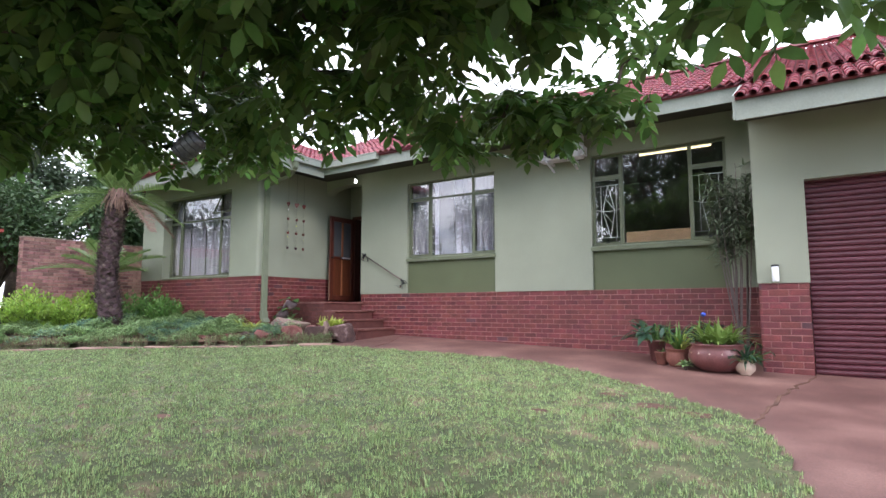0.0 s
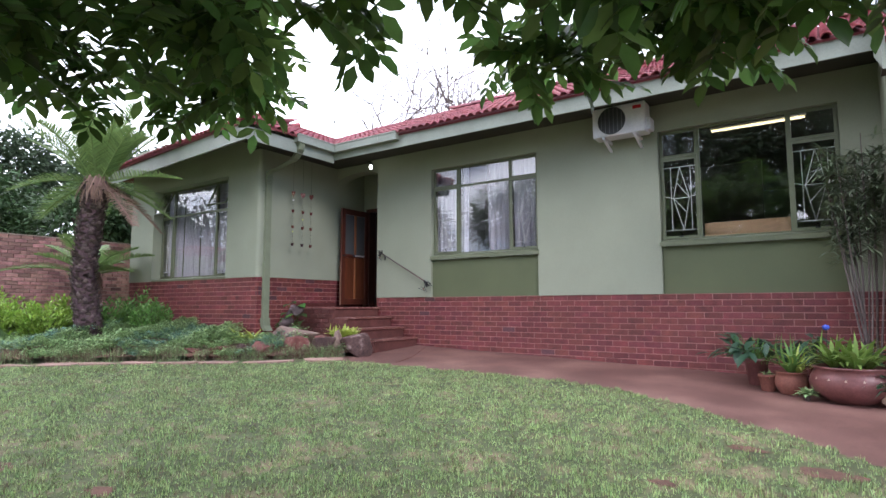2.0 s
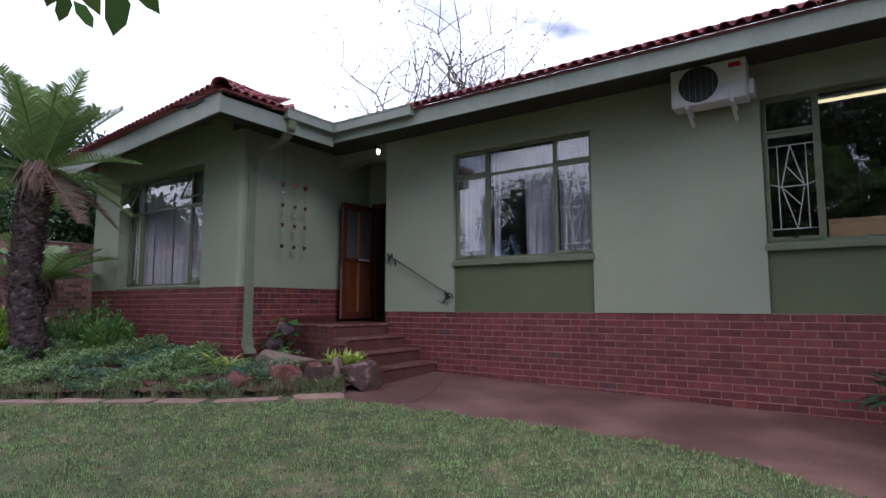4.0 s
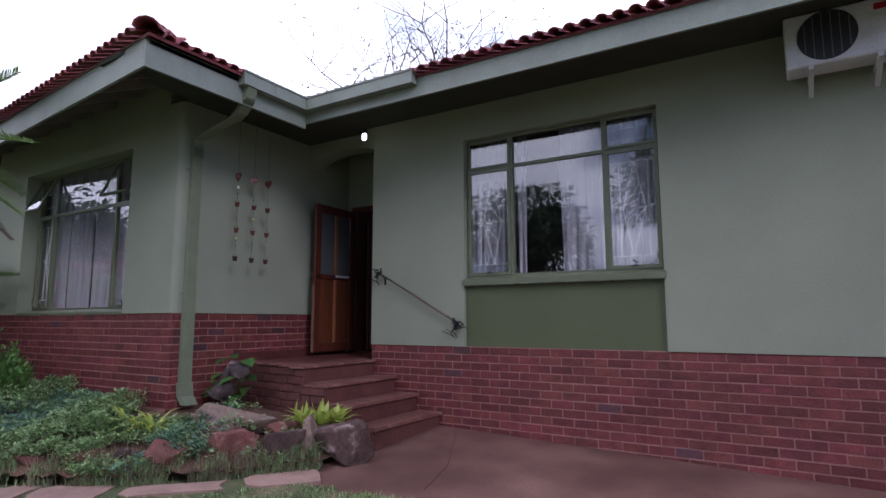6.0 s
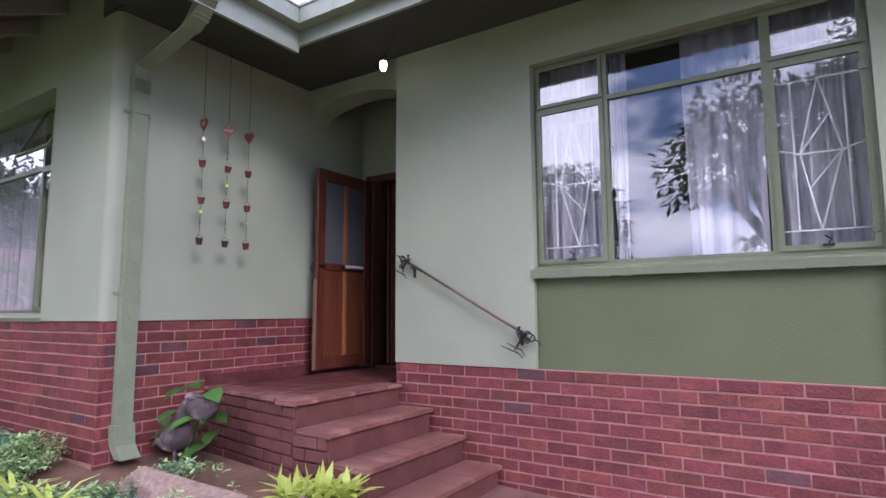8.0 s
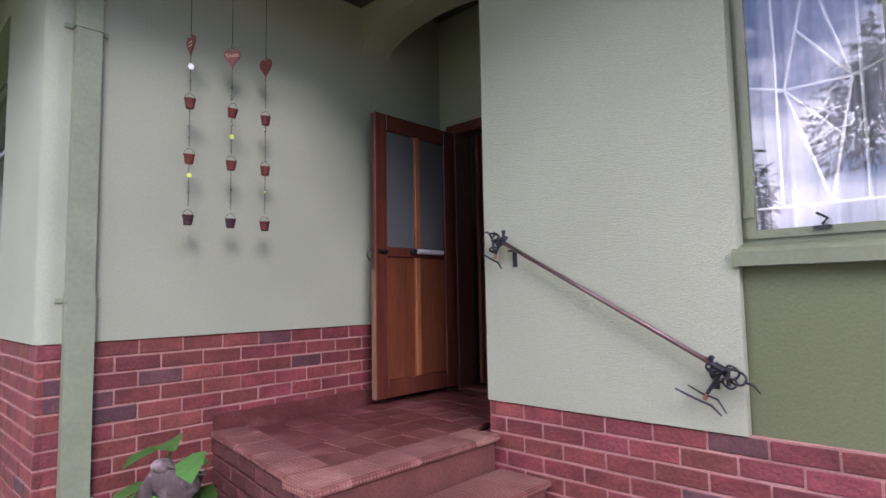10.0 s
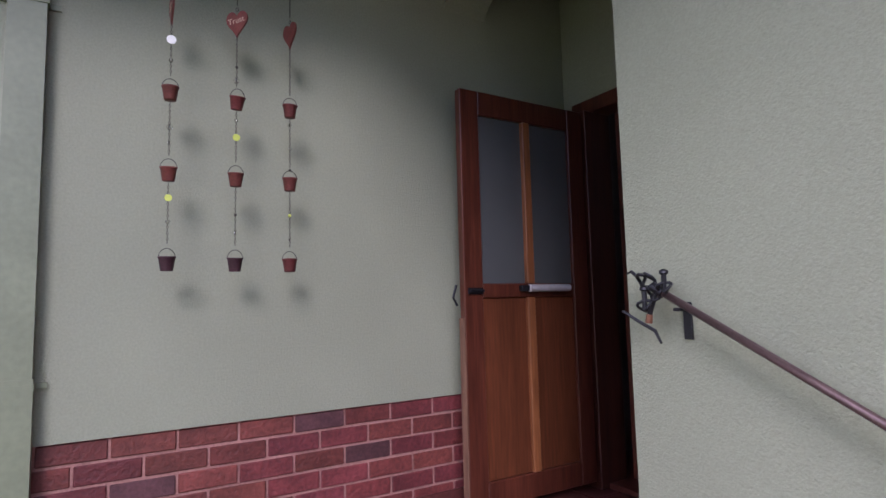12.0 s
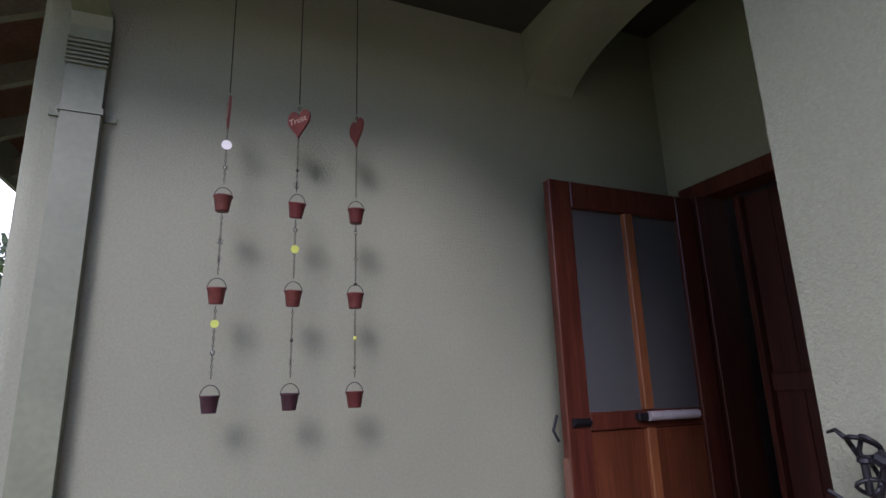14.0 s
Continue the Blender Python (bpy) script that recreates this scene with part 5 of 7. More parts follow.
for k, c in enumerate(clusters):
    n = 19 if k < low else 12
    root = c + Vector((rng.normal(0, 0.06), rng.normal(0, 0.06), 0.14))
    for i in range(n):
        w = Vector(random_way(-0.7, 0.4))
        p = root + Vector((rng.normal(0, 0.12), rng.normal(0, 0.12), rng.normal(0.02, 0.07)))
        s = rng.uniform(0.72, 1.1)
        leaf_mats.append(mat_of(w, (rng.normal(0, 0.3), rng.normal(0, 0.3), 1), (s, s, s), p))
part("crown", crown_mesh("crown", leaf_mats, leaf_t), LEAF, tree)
trunk_top = Vector((-4.15, -0.7, 2.1))
part("trunk", Shape().tube([(-4.25, -0.85, -0.1), (-4.2, -0.8, 0.6), (-4.12, -0.72, 1.5), trunk_top], [0.30, 0.23, 0.2, 0.21], 14), BARK, tree, smooth=True)
hubs = [Vector(p) for p in ((-2.3, 0.6, 3.0), (-3.3, 1.4, 3.05), (-1.3, 1.3, 3.1), (-4.6, 0.9, 3.2), (-1.2, 2.3, 2.95), (-2.6, 2.0, 3.0), (-5.4, -1.8, 3.6), (-3.4, -2.4, 3.6), (-2.0, -1.0, 3.5), (-4.2, -0.6, 4.5))]
for h in hubs:
    far_hub = (h - trunk_top).length
    mid = trunk_top.lerp(h, 0.5) + Vector((rng.normal(0, 0.12), rng.normal(0, 0.12), 0.22))
    part("limb", Shape().tube([trunk_top - Vector((0, 0, 0.12)), trunk_top.lerp(mid, 0.5) + Vector((0, 0, 0.06)), mid, mid.lerp(h, 0.5) + Vector((0, 0, 0.05)), h], [0.115, 0.095, 0.075, 0.055, 0.035], 9), BARK, tree, smooth=True)
nodes = [trunk_top.lerp(h, q) + Vector((0, 0, 0.3 * math.sin(math.pi * q))) for h in hubs for q in (0.5, 0.65, 0.8, 0.92, 1.0)]
for c in sorted(clusters, key=lambda q: (q - trunk_top).length):
    e = c + Vector((0, 0, 0.14))
    h = min(nodes, key=lambda q: (q - e).length)
    m = h.lerp(e, 0.55) + Vector((rng.normal(0, 0.05), rng.normal(0, 0.05), 0.05))
    twigs.tube([h, m, e], [0.013, 0.010, 0.005], 5, False)
    nodes.append(e)
tagged(part("twig_layer", twigs, BARK, tree), "thin dark twigs", kind="stuff")
# ringed jar hanging in the tree
jar = thing("hanging_jar", "grey ribbed jar hanging in the tree on a wire", "hanging jar")
jm = pose(-1.65, 1.0, 1.98, 0, 52, 25) @ Matrix.Scale(0.78, 4)
part("jar", Shape().lathe([(0.035, -0.075), (0.055, -0.07), (0.06, -0.02), (0.06, 0.04), (0.05, 0.07), (0.035, 0.078)], 0, 0, 0, 20), JARGLASS, jar, smooth=True, at=jm)
for z in (-0.045, -0.012, 0.022, 0.052):
    part("ring", Shape().tube([(0.0615 * math.cos(a), 0.0615 * math.sin(a), z) for a in [2 * math.pi * i / 20 for i in range(21)]], 0.003, 5), LAMPBLACK, jar, at=jm)
part("wire", Shape().tube([(-1.65, 1.0, 2.03), (-1.64, 1.02, 2.25), (-1.62, 1.05, 2.62)], 0.002, 5), LAMPBLACK, jar)

# ---------------------------------------------------------------- other trees


def leafy_tree(name, label, base, height, radius, n, mat, seed, leaf=0.16, squash=0.8, trunk_h=0.35):
    r = np.random.default_rng(seed)
    t = thing(name, label, "tree")
    b = Vector(base)
    part("trunk", Shape().tube([b, b + Vector((0.1, 0.05, height * trunk_h)), b + Vector((0.15, 0.1, height * 0.7))], [radius * 0.09, radius * 0.07, radius * 0.03], 9), BARK, t, smooth=True)
    blobs = []
    for i in range(14):
        w = Vector(random_way(-0.5, 1.0, r))
        c = b + Vector((0, 0, height - radius * squash)) + Vector((w.x * radius * 0.62, w.y * radius * 0.62, w.z * radius * squash * 0.62))
        blobs.append((c, radius * r.uniform(0.3, 0.52)))
        part("limb", Shape().tube([b + Vector((0.1, 0.05, height * trunk_h)), b.lerp(c, 0.7) + Vector((0, 0, height * 0.12)), c], [radius * 0.05, radius * 0.03, 0.015], 6), BARK, t)
    mats = []
    for i in range(n):
        c, q = blobs[r.integers(len(blobs))]
        w = Vector(random_way(-0.8, 1.0, r))
        p = c + w * q * r.uniform(0.72, 1.08)
        s = leaf * r.uniform(0.6, 1.3)
        d = Vector((w.x + r.normal(0, 0.5), w.y + r.normal(0, 0.5), w.z * 0.5 - 0.3 + r.normal(0, 0.4)))
        mats.append(mat_of(d, (r.normal(0, 0.5), r.normal(0, 0.5), 1), (s, s, s), p))
    part("crown", crown_mesh("crown", mats, (LEAF_V, LEAF_F)), mat, t)
    return t


leafy_tree("shade_tree", "dark leafy tree standing across the lawn", (-14.5, -9.5, 0.0), 8.0, 3.2, 6500, FARTREE, 31, 0.30)
leafy_tree("shade_tree", "tall dark tree behind the lawn", (-5.8, -9.5, -0.1), 10.5, 4.0, 8000, FARTREE, 32, 0.30)
leafy_tree("shade_tree", "tall dark tree behind the lawn", (-1.0, -10.5, -0.1), 12.0, 4.4, 9000, FARTREE, 41, 0.32)
# Two unseen trees added to keep bright sky out of the window_3 reflection.
leafy_tree("shade_tree", "unseen dark tree added to dim the wing window reflection", (-23.5, -0.5, 0.2), 7.4, 3.9, 8000, FARTREE, 43, 0.34, 0.95, 0.15)
leafy_tree("shade_tree", "unseen dark tree added to dim the wing window reflection", (-20.5, -5.0, 0.1), 7.6, 4.0, 8000, FARTREE, 44, 0.34, 0.95, 0.15)
leafy_tree("boundary_tree", "leafy boundary tree beyond the garden wall", (-21.5, 11.5, 0.8), 6.4, 2.9, 9000, FARTREE, 33, 0.24)
leafy_tree("boundary_tree", "leafy boundary tree beyond the garden wall", (-24.5, 8.3, 0.8), 6.6, 3.1, 9000, FARTREE, 34, 0.24)
leafy_tree("boundary_tree", "leafy boundary tree beyond the garden wall", (-19.0, 14.5, 0.8), 5.6, 2.3, 5000, FARTREE, 36, 0.24)
leafy_tree("boundary_shrub", "dense dark green shrub behind the garden wall", (-17.6, 8.4, 0.9), 4.3, 1.9, 9000, SHRUB, 35, 0.16, 0.8, 0.2)
leafy_tree("boundary_shrub", "dense dark green shrub behind the garden wall", (-19.2, 5.9, 0.8), 4.2, 1.9, 8000, SHRUB, 37, 0.16, 0.8, 0.2)
leafy_tree("boundary_tree", "leafy boundary tree beyond the garden wall", (-26.0, 4.0, 0.6), 6.4, 3.1, 9000, FARTREE, 38, 0.24)


def bare_tree(base, height, seed):
    r = np.random.default_rng(seed)
    t = thing("bare_tree", "sparse bare-branched tree behind the house", "tree")
    limbs, fine = Shape(), Shape()
    mats = []

    def grow(p, d, length, rad, level):
        pts, q = [p], p
        for i in range(3):
            d = (d + Vector((r.normal(0, 0.16), r.normal(0, 0.16), r.normal(0.05, 0.1)))).normalized()
            q = q + d * length / 3
            pts.append(q)
        (limbs if level < 2 else fine).tube(pts, [rad, rad * 0.85, rad * 0.7, rad * 0.55], 6 if level < 2 else 4, False)
        if level == 5:
            for i in range(2):
                mats.append(mat_of(random_way(-0.6, 0.6, r), (0, 0, 1), (0.1, 0.13, 0.1), q))
            return
        for i in range((4, 4, 4, 3, 2)[level]):
            w = Vector(random_way(-0.3, 0.7, r))
            grow(pts[r.integers(1, 4)] if i else q, (d * 0.6 + w * 0.95).normalized(), length * r.uniform(0.6, 0.82), rad * 0.56, level + 1)
    grow(Vector(base), Vector((0, 0, 1)), height * 0.4, 0.17, 0)
    part("limb", limbs, BARKPALE, t)
    tagged(part("twig_layer", fine, BARKPALE, t), "fine bare twigs", kind="stuff")
    tagged(part("leaf_mass", crown_mesh("leaf_mass", mats, (LEAF_V, LEAF_F)), FARTREE, t), "few small remaining leaves", kind="stuff")


bare_tree((-13.9, 20.5, 0.9), 12.2, 5)
bare_tree((-10.6, 22.0, 0.9), 12.0, 8)

# ---------------------------------------------------------------- palm in the bed
def frond(origin, way, length, droop, pairs=58, wide=0.016, leaf=0.32):
    """Arrays for a curved feather frond."""
    o, w = Vector(origin), Vector(way).normalized()
    side = w.cross(Vector((0, 0, 1)))
    side = side.normalized() if side.length > 1e-3 else Vector((1, 0, 0))
    mats = []
    pts = []
    for i in range(pairs + 1):
        q = i / pairs
        pts.append(o + w * length * q + Vector((0, 0, -droop * length * q * q)))
    for i in range(4, pairs):
        q = i / pairs
        tang = (pts[i + 1] - pts[i]).normalized()
        ll = leaf * (0.45 + 0.9 * math.sin(math.pi * min(1, q * 0.85 + 0.12)) ** 0.8) * (1 - 0.45 * q)
        nrm = side.cross(tang)
        for sd in (-1, 1):
            d = side * sd * 0.85 + tang * 0.62 + nrm * 0.28 + Vector((rng.normal(0, 0.05), rng.normal(0, 0.05), rng.normal(0, 0.05)))
            mats.append(mat_of(d, nrm, (wide, ll, ll * 0.3), pts[i]))
    return mats, pts


def palm(name, label, base, top, r0, r1, fronds, seed, trunk=True):
    r = np.random.default_rng(seed)
    t = thing(name, label, "palm")
    b, tp = Vector(base), Vector(top)
    if trunk:
        mid = b.lerp(tp, 0.38) + Vector((-0.2, -0.06, 0))
        line = [b - Vector((0, 0, 0.25)), b, mid, b.lerp(tp, 0.72) + Vector((-0.12, -0.03, 0)), tp]
        part("trunk", Shape().tube(line, [r0, r0, r1 * 1.02, r1, r1 * 0.95], 16), PALMBARK, t, smooth=True)
        scales = []
        for i in range(1100):
            q = i / 1100
            k = min(3, int(q * 4))
            p = line[k].lerp(line[k + 1], q * 4 - k)
            a = i * 2.39996 + r.normal(0, 0.15)
            out = Vector((math.cos(a), math.sin(a), 0))
            rad = (r0 + (r1 - r0) * min(1, q * 2)) * 0.97
            s = r.uniform(0.06, 0.105)
            scales.append(mat_of(out * 0.75 + Vector((0, 0, r.uniform(0.1, 0.9))), out, (s * 0.9, s, s), p + out * rad))
        part("stub_layer", crown_mesh("stub_layer", scales, (STRAP_V, STRAP_F)), STUB, t, "rough stubs of old leaf bases")
        hang = []
        for i in range(130):
            a = r.uniform(0, 2 * math.pi)
            out = Vector((math.cos(a), math.sin(a), 0))
            hang.append(mat_of(out * 0.35 + Vector((r.normal(0, 0.15), r.normal(0, 0.15), -1)), out, (0.02, r.uniform(0.25, 0.5), 0.1), tp + out * (r1 * 1.05) + Vector((0, 0, r.uniform(-0.05, 0.15)))))
        part("dry_skirt", crown_mesh("dry_skirt", hang, (STRAP_V, STRAP_F)), FRONDDRY, t, "pinkish dry hanging leaf strips")
    for az, up, length, droop, dry in fronds:
        w = (math.cos(radians(az)) * math.cos(radians(up)), math.sin(radians(az)) * math.cos(radians(up)), math.sin(radians(up)))
        mats, pts = frond(tp + Vector((w[0], w[1], 0)) * r1 * 0.5, w, length, droop)
        f = part("frond", crown_mesh("frond", mats, (STRAP_V, STRAP_F)), FRONDDRY if dry else FROND, t)
        part("rib", Shape().tube(pts[::6] + [pts[-1]], [0.014] * (len(pts[::6]) - 1) + [0.008, 0.004], 5), FRONDDRY if dry else FROND, f)
    return t


fr_list = []
for i in range(22):
    fr_list.append((i * 137.5 % 360, 46 + 30 * ((i * 7) % 5) / 4, 1.55 + 0.35 * ((i * 3) % 4) / 3, 0.18 + 0.12 * ((i * 5) % 3) / 2, False))
fr_list += [(20, 12, 1.75, 0.22, False), (40, -12, 1.25, 0.3, False), (60, -25, 1.1, 0.35, True), (10, -30, 1.1, 0.25, True), (150, 5, 1.2, 0.4, False), (200, -5, 1.2, 0.4, False), (250, 10, 1.2, 0.4, False), (100, 15, 1.3, 0.4, False)]
palm("palm", "stout scaly-trunked palm with feathery fronds in the bed", (-12.15, 5.88, 1.05), (-11.66, 5.66, 3.66), 0.225, 0.185, fr_list, 3)
palm("young_palm", "low feathery young palm beside the garden wall", (-13.9, 6.6, 1.0), (-13.9, 6.6, 2.15), 0.16, 0.15,
     [(i * 27 + 10, 18 + 16 * (i % 3), 1.3 + 0.25 * (i % 2), 0.3, False) for i in range(14)], 4)

# ---------------------------------------------------------------- shrubs in the bed


def shrub(name, label, base, rx, rz, n, mat, seed, leaf=0.08, spiky=0.0, cat="shrub"):
    r = np.random.default_rng(seed)
    t = thing(name, label, cat)
    b = Vector(base)
    stems, mats = Shape(), []
    for i in range(max(8, n // 45)):
        a, q = r.uniform(0, 2 * math.pi), math.sqrt(r.uniform(0, 1))
        tip = b + Vector((rx * q * math.cos(a), rx * q * math.sin(a), rz * r.uniform(0.6, 1.1) * (1 - 0.45 * q * q)))
        root = b + Vector((rx * 0.3 * q * math.cos(a), rx * 0.3 * q * math.sin(a), -0.08))
        stems.tube([root, root.lerp(tip, 0.55) + Vector((0, 0, 0.04)), tip], [0.008, 0.006, 0.002], 4, False)
        for j in range(45):
            p = root.lerp(tip, r.uniform(0.25, 1.02)) + Vector((r.normal(0, 0.04), r.normal(0, 0.04), r.normal(0, 0.03)))
            d = (tip - root).normalized() * (0.5 + spiky) + Vector(random_way(-0.4, 0.8, r))
            s = leaf * r.uniform(0.6, 1.3)
            mats.append(mat_of(d, (r.normal(0, 0.4), r.normal(0, 0.4), 1), (s, s, s), p))
    part("stem", stems, BARK, t)
    part("foliage", crown_mesh("foliage", mats, (LEAF_V, LEAF_F)), mat, t)
    return t


gl_lab = "bright golden-green leafy shrub in the flower bed"
for i, (x, y, rx, rz, n) in enumerate(((-13.3, 4.75, 0.55, 0.8, 2900), (-12.75, 5.25, 0.5, 0.66, 2300), (-13.9, 5.0, 0.55, 0.85, 2500), (-13.1, 5.7, 0.5, 0.7, 2000))):
    shrub("golden_shrub", gl_lab, (x, y, float(bed_z(x, y)) - 0.02), rx, rz, n, GOLDEN, 50 + i, 0.085, 0.6)
for i, (x, y, rx, rz, n) in enumerate(((-12.3, 6.9, 0.45, 0.75, 1800), (-11.55, 6.75, 0.4, 0.6, 1500), (-12.8, 6.6, 0.4, 0.7, 1300))):
    shrub("fern_shrub", "fresh green feathery shrub against the brick wall", (x, y, float(bed_z(x, y)) - 0.02), rx, rz, n, FERNY, 60 + i, 0.075, 0.6)
shrub("ivy_bush", "dark green ivy mound at the end of the bed", (-13.7, 4.1, float(bed_z(-13.7, 4.1)) - 0.05), 0.5, 0.6, 1800, SHRUB, 70, 0.08)

# ground cover over the bed: one mat of small sprigs
sprig = []
r5 = np.random.default_rng(21)
for i in range(11):
    q = i / 11
    w = random_way(0.05, 0.9, r5)
    sprig.append(mat_of(w, (0, 0, 1), (0.034, 0.034, 0.03), (r5.normal(0, 0.02), r5.normal(0, 0.02), 0.006 + q * 0.06)))
sprig_t = scatter(LEAF_V, LEAF_F, sprig)
gx, gy = r5.uniform(-13.6, -7.35, 40000), r5.uniform(3.7, 8.1, 40000)
bd = bed_depth(gx, gy)
keep = ((gx + 9.36) ** 2 + (gy - 7.5) ** 2 > 0.16) & (bd > 0.06 + 0.1 * np.sin(gx * 5.3)) & (np.sin(gx * 3.3 + 2 * np.sin(gy * 2.1)) + np.sin(gy * 4.7 - gx * 1.3) > -1.65) & ((gy < YW - 0.05) | ((gx > XH + 0.12) & (gy < 7.75))) & (r5.uniform(0, 1, 40000) < np.where((gx > -8.6) & (gy > 7.0), 0.14, 0.75))
gx, gy, bd = gx[keep], gy[keep], bd[keep]
gx, gy, bd = gx[:11000], gy[:11000], bd[:11000]
hump = 0.075 * np.sin(gx * 4.1 + gy * 2.3) + 0.06 * np.sin(gx * 9.7 - gy * 7.9) + 0.03 * np.sin(gx * 17 + gy * 21)
gz = bed_z(gx, gy) + np.maximum(0, hump) + np.clip(bd, 0, 0.3) * 0.1
m5 = pose_array(np.c_[gx, gy, gz], r5.uniform(0, 6.28, len(gx)), r5.normal(0, 0.25, len(gx)), r5.uniform(0.7, 1.5, len(gx)))
pick = r5.uniform(0, 1, len(m5))
tagged(part("blue_succulent", crown_mesh("blue_succulent", m5[(pick < 0.55) & (np.sin(gx * 2.9 + gy) > 0.55)], sprig_t), BLUEGREEN), "blue-green succulent patches in the bed", "ground cover", kind="stuff")
m5 = m5[~((pick < 0.55) & (np.sin(gx * 2.9 + gy) > 0.55))]
cov = part("ground_cover", crown_mesh("ground_cover", m5, sprig_t), COVER)
tagged(cov, "low grey-green succulent ground cover", "ground cover", kind="stuff")
# straw-coloured grass tufts along the bed's front
blade_v = [(-0.5, 0, 0), (0.5, 0, 0), (0.1, 0.25, 1)]
for stuff_name, stuff_mat, count, top, lab in (("edge_grass", COVERDRY, 5200, 0.22, "dry straw-coloured grass along the bed edge"), ("edge_herb", COVER, 5200, 0.15, "short green herbs along the bed edge")):
    tx, ty = [], []
    while len(tx) < count:
        k = r5.integers(0, len(EDGE) - 2)
        q = r5.uniform(0, 1)
        n = Vector((-(EDGE[k + 1][1] - EDGE[k][1]), EDGE[k + 1][0] - EDGE[k][0], 0)).normalized()
        o = abs(r5.normal(0, 0.15)) - 0.06
        x, y = EDGE[k][0] * (1 - q) + EDGE[k + 1][0] * q + n.x * o, EDGE[k][1] * (1 - q) + EDGE[k + 1][1] * q + n.y * o
        if math.sin(x * 6.1 + len(stuff_name)) + math.sin(x * 13.7 + y * 5) > r5.uniform(-1.6, 1.2):
            tx.append(x)
            ty.append(y)
    tx, ty = np.array(tx), np.array(ty)
    tz = np.where(bed_depth(tx, ty) > 0, bed_z(tx, ty), ground_z(tx, ty)) - 0.01
    mt = pose_array(np.c_[tx, ty, tz], r5.uniform(0, 6.28, len(tx)), r5.normal(0, 0.95, len(tx)), np.ones(len(tx)))
    mt[:, :3, 0] *= 0.007
    hh = r5.uniform(0.05, top, len(tx))
    mt[:, :3, 1] *= hh[:, None]
    mt[:, :3, 2] *= hh[:, None]
    v, f = scatter(blade_v, [(0, 1, 2)], mt)
    tagged(part(stuff_name, quick_mesh(stuff_name, v, f), stuff_mat), lab, "grass", kind="stuff")

# ---------------------------------------------------------------- rocks, flagstones


def rock(x, y, z, sx, sy, sz, seed, mat, label, turn=0):
    b = bmesh.new()
    r = np.random.default_rng(seed)
    off = Vector((seed * 3.1, seed * 1.7, 0))
    for i in range(15):
        d = Vector(random_way(-0.95, 0.95, r)) * r.uniform(0.86, 1.08)
        b.verts.new((d.x, d.y, max(-0.7, min(0.72, d.z))))
    hull = bmesh.ops.convex_hull(b, input=b.verts[:])
    bmesh.ops.delete(b, geom=[g for g in hull["geom_interior"] if isinstance(g, bmesh.types.BMVert)], context="VERTS")
    bmesh.ops.bevel(b, geom=b.edges[:], offset=0.045, segments=1, affect="EDGES", profile=0.6)
    bmesh.ops.triangulate(b, faces=b.faces[:])
    bmesh.ops.subdivide_edges(b, edges=b.edges[:], cuts=2, use_grid_fill=True)
    for q in b.verts:
        d = q.co
        k = 1 + 0.05 * noise.noise(d * 2.5 + off) + 0.05 * noise.noise(d * 7 + off)
        q.co = Vector((d.x * k * sx, d.y * k * sy, d.z * k * sz))
    me = bpy.data.meshes.new("rock")
    b.to_mesh(me)
    b.free()
    ob = part("rock", me, mat, at=pose(x, y, z, 0, 0, turn))
    return tagged(ob, label, "rock", "rocks edging the bed")


dark_l, red_l = "dark brown angular rock edging the bed", "red sandstone rock edging the bed"
for i, (x, y, sx, sy, sz, up, mat, lab, tu) in enumerate((
        (-7.68, 7.42, 0.25, 0.21, 0.27, 0.14, ROCK, dark_l, 20), (-7.32, 7.80, 0.29, 0.21, 0.27, 0.13, ROCK, dark_l, 50), (-7.50, 7.62, 0.11, 0.10, 0.31, 0.12, PALEROCK, "pale pointed rock beside the steps", 10),
        (-8.42, 7.46, 0.46, 0.26, 0.2, 0.17, PALEROCK, "flat pale rock in the flower bed", 28), (-8.00, 7.10, 0.25, 0.19, 0.22, 0.09, ROCKRED, red_l, 40), (-8.32, 6.80, 0.22, 0.17, 0.20, 0.08, ROCKRED, red_l, 10),
        (-8.62, 6.62, 0.17, 0.15, 0.17, 0.04, ROCK, dark_l, 60), (-8.9, 6.42, 0.2, 0.15, 0.16, 0.02, ROCKRED, red_l, 30), (-8.1, 7.35, 0.12, 0.1, 0.1, 0.12, ROCK, dark_l, 5), (-7.95, 7.6, 0.13, 0.1, 0.1, 0.12, ROCKRED, red_l, 15),
        (-9.3, 6.2, 0.19, 0.14, 0.14, 0.0, ROCKRED, red_l, 70), (-7.9, 7.85, 0.1, 0.09, 0.08, 0.14, ROCKRED, red_l, 25), (-8.35, 7.1, 0.1, 0.09, 0.09, 0.10, ROCK, dark_l, 65))):
    rock(x, y, float(bed_z(x, y)) + up - 0.06, sx * 1.1, sy * 1.1, sz * 1.1, 40 + i, mat, lab, tu)
rp = np.random.default_rng(64)
for i in range(20):
    x, y = -8.05 + rp.uniform(-0.3, 0.35), 7.55 + rp.uniform(-0.28, 0.28)
    q = rp.uniform(0.035, 0.075)
    ob = rock(x, y, float(bed_z(x, y)) + q * 0.3, q * 1.3, q, q * 0.8, 200 + i, (ROCKRED, ROCK, PALEROCK)[i % 3], "small rounded stone among the bed rocks", rp.uniform(0, 180))
    ob.name = "small_stone"
k = 0
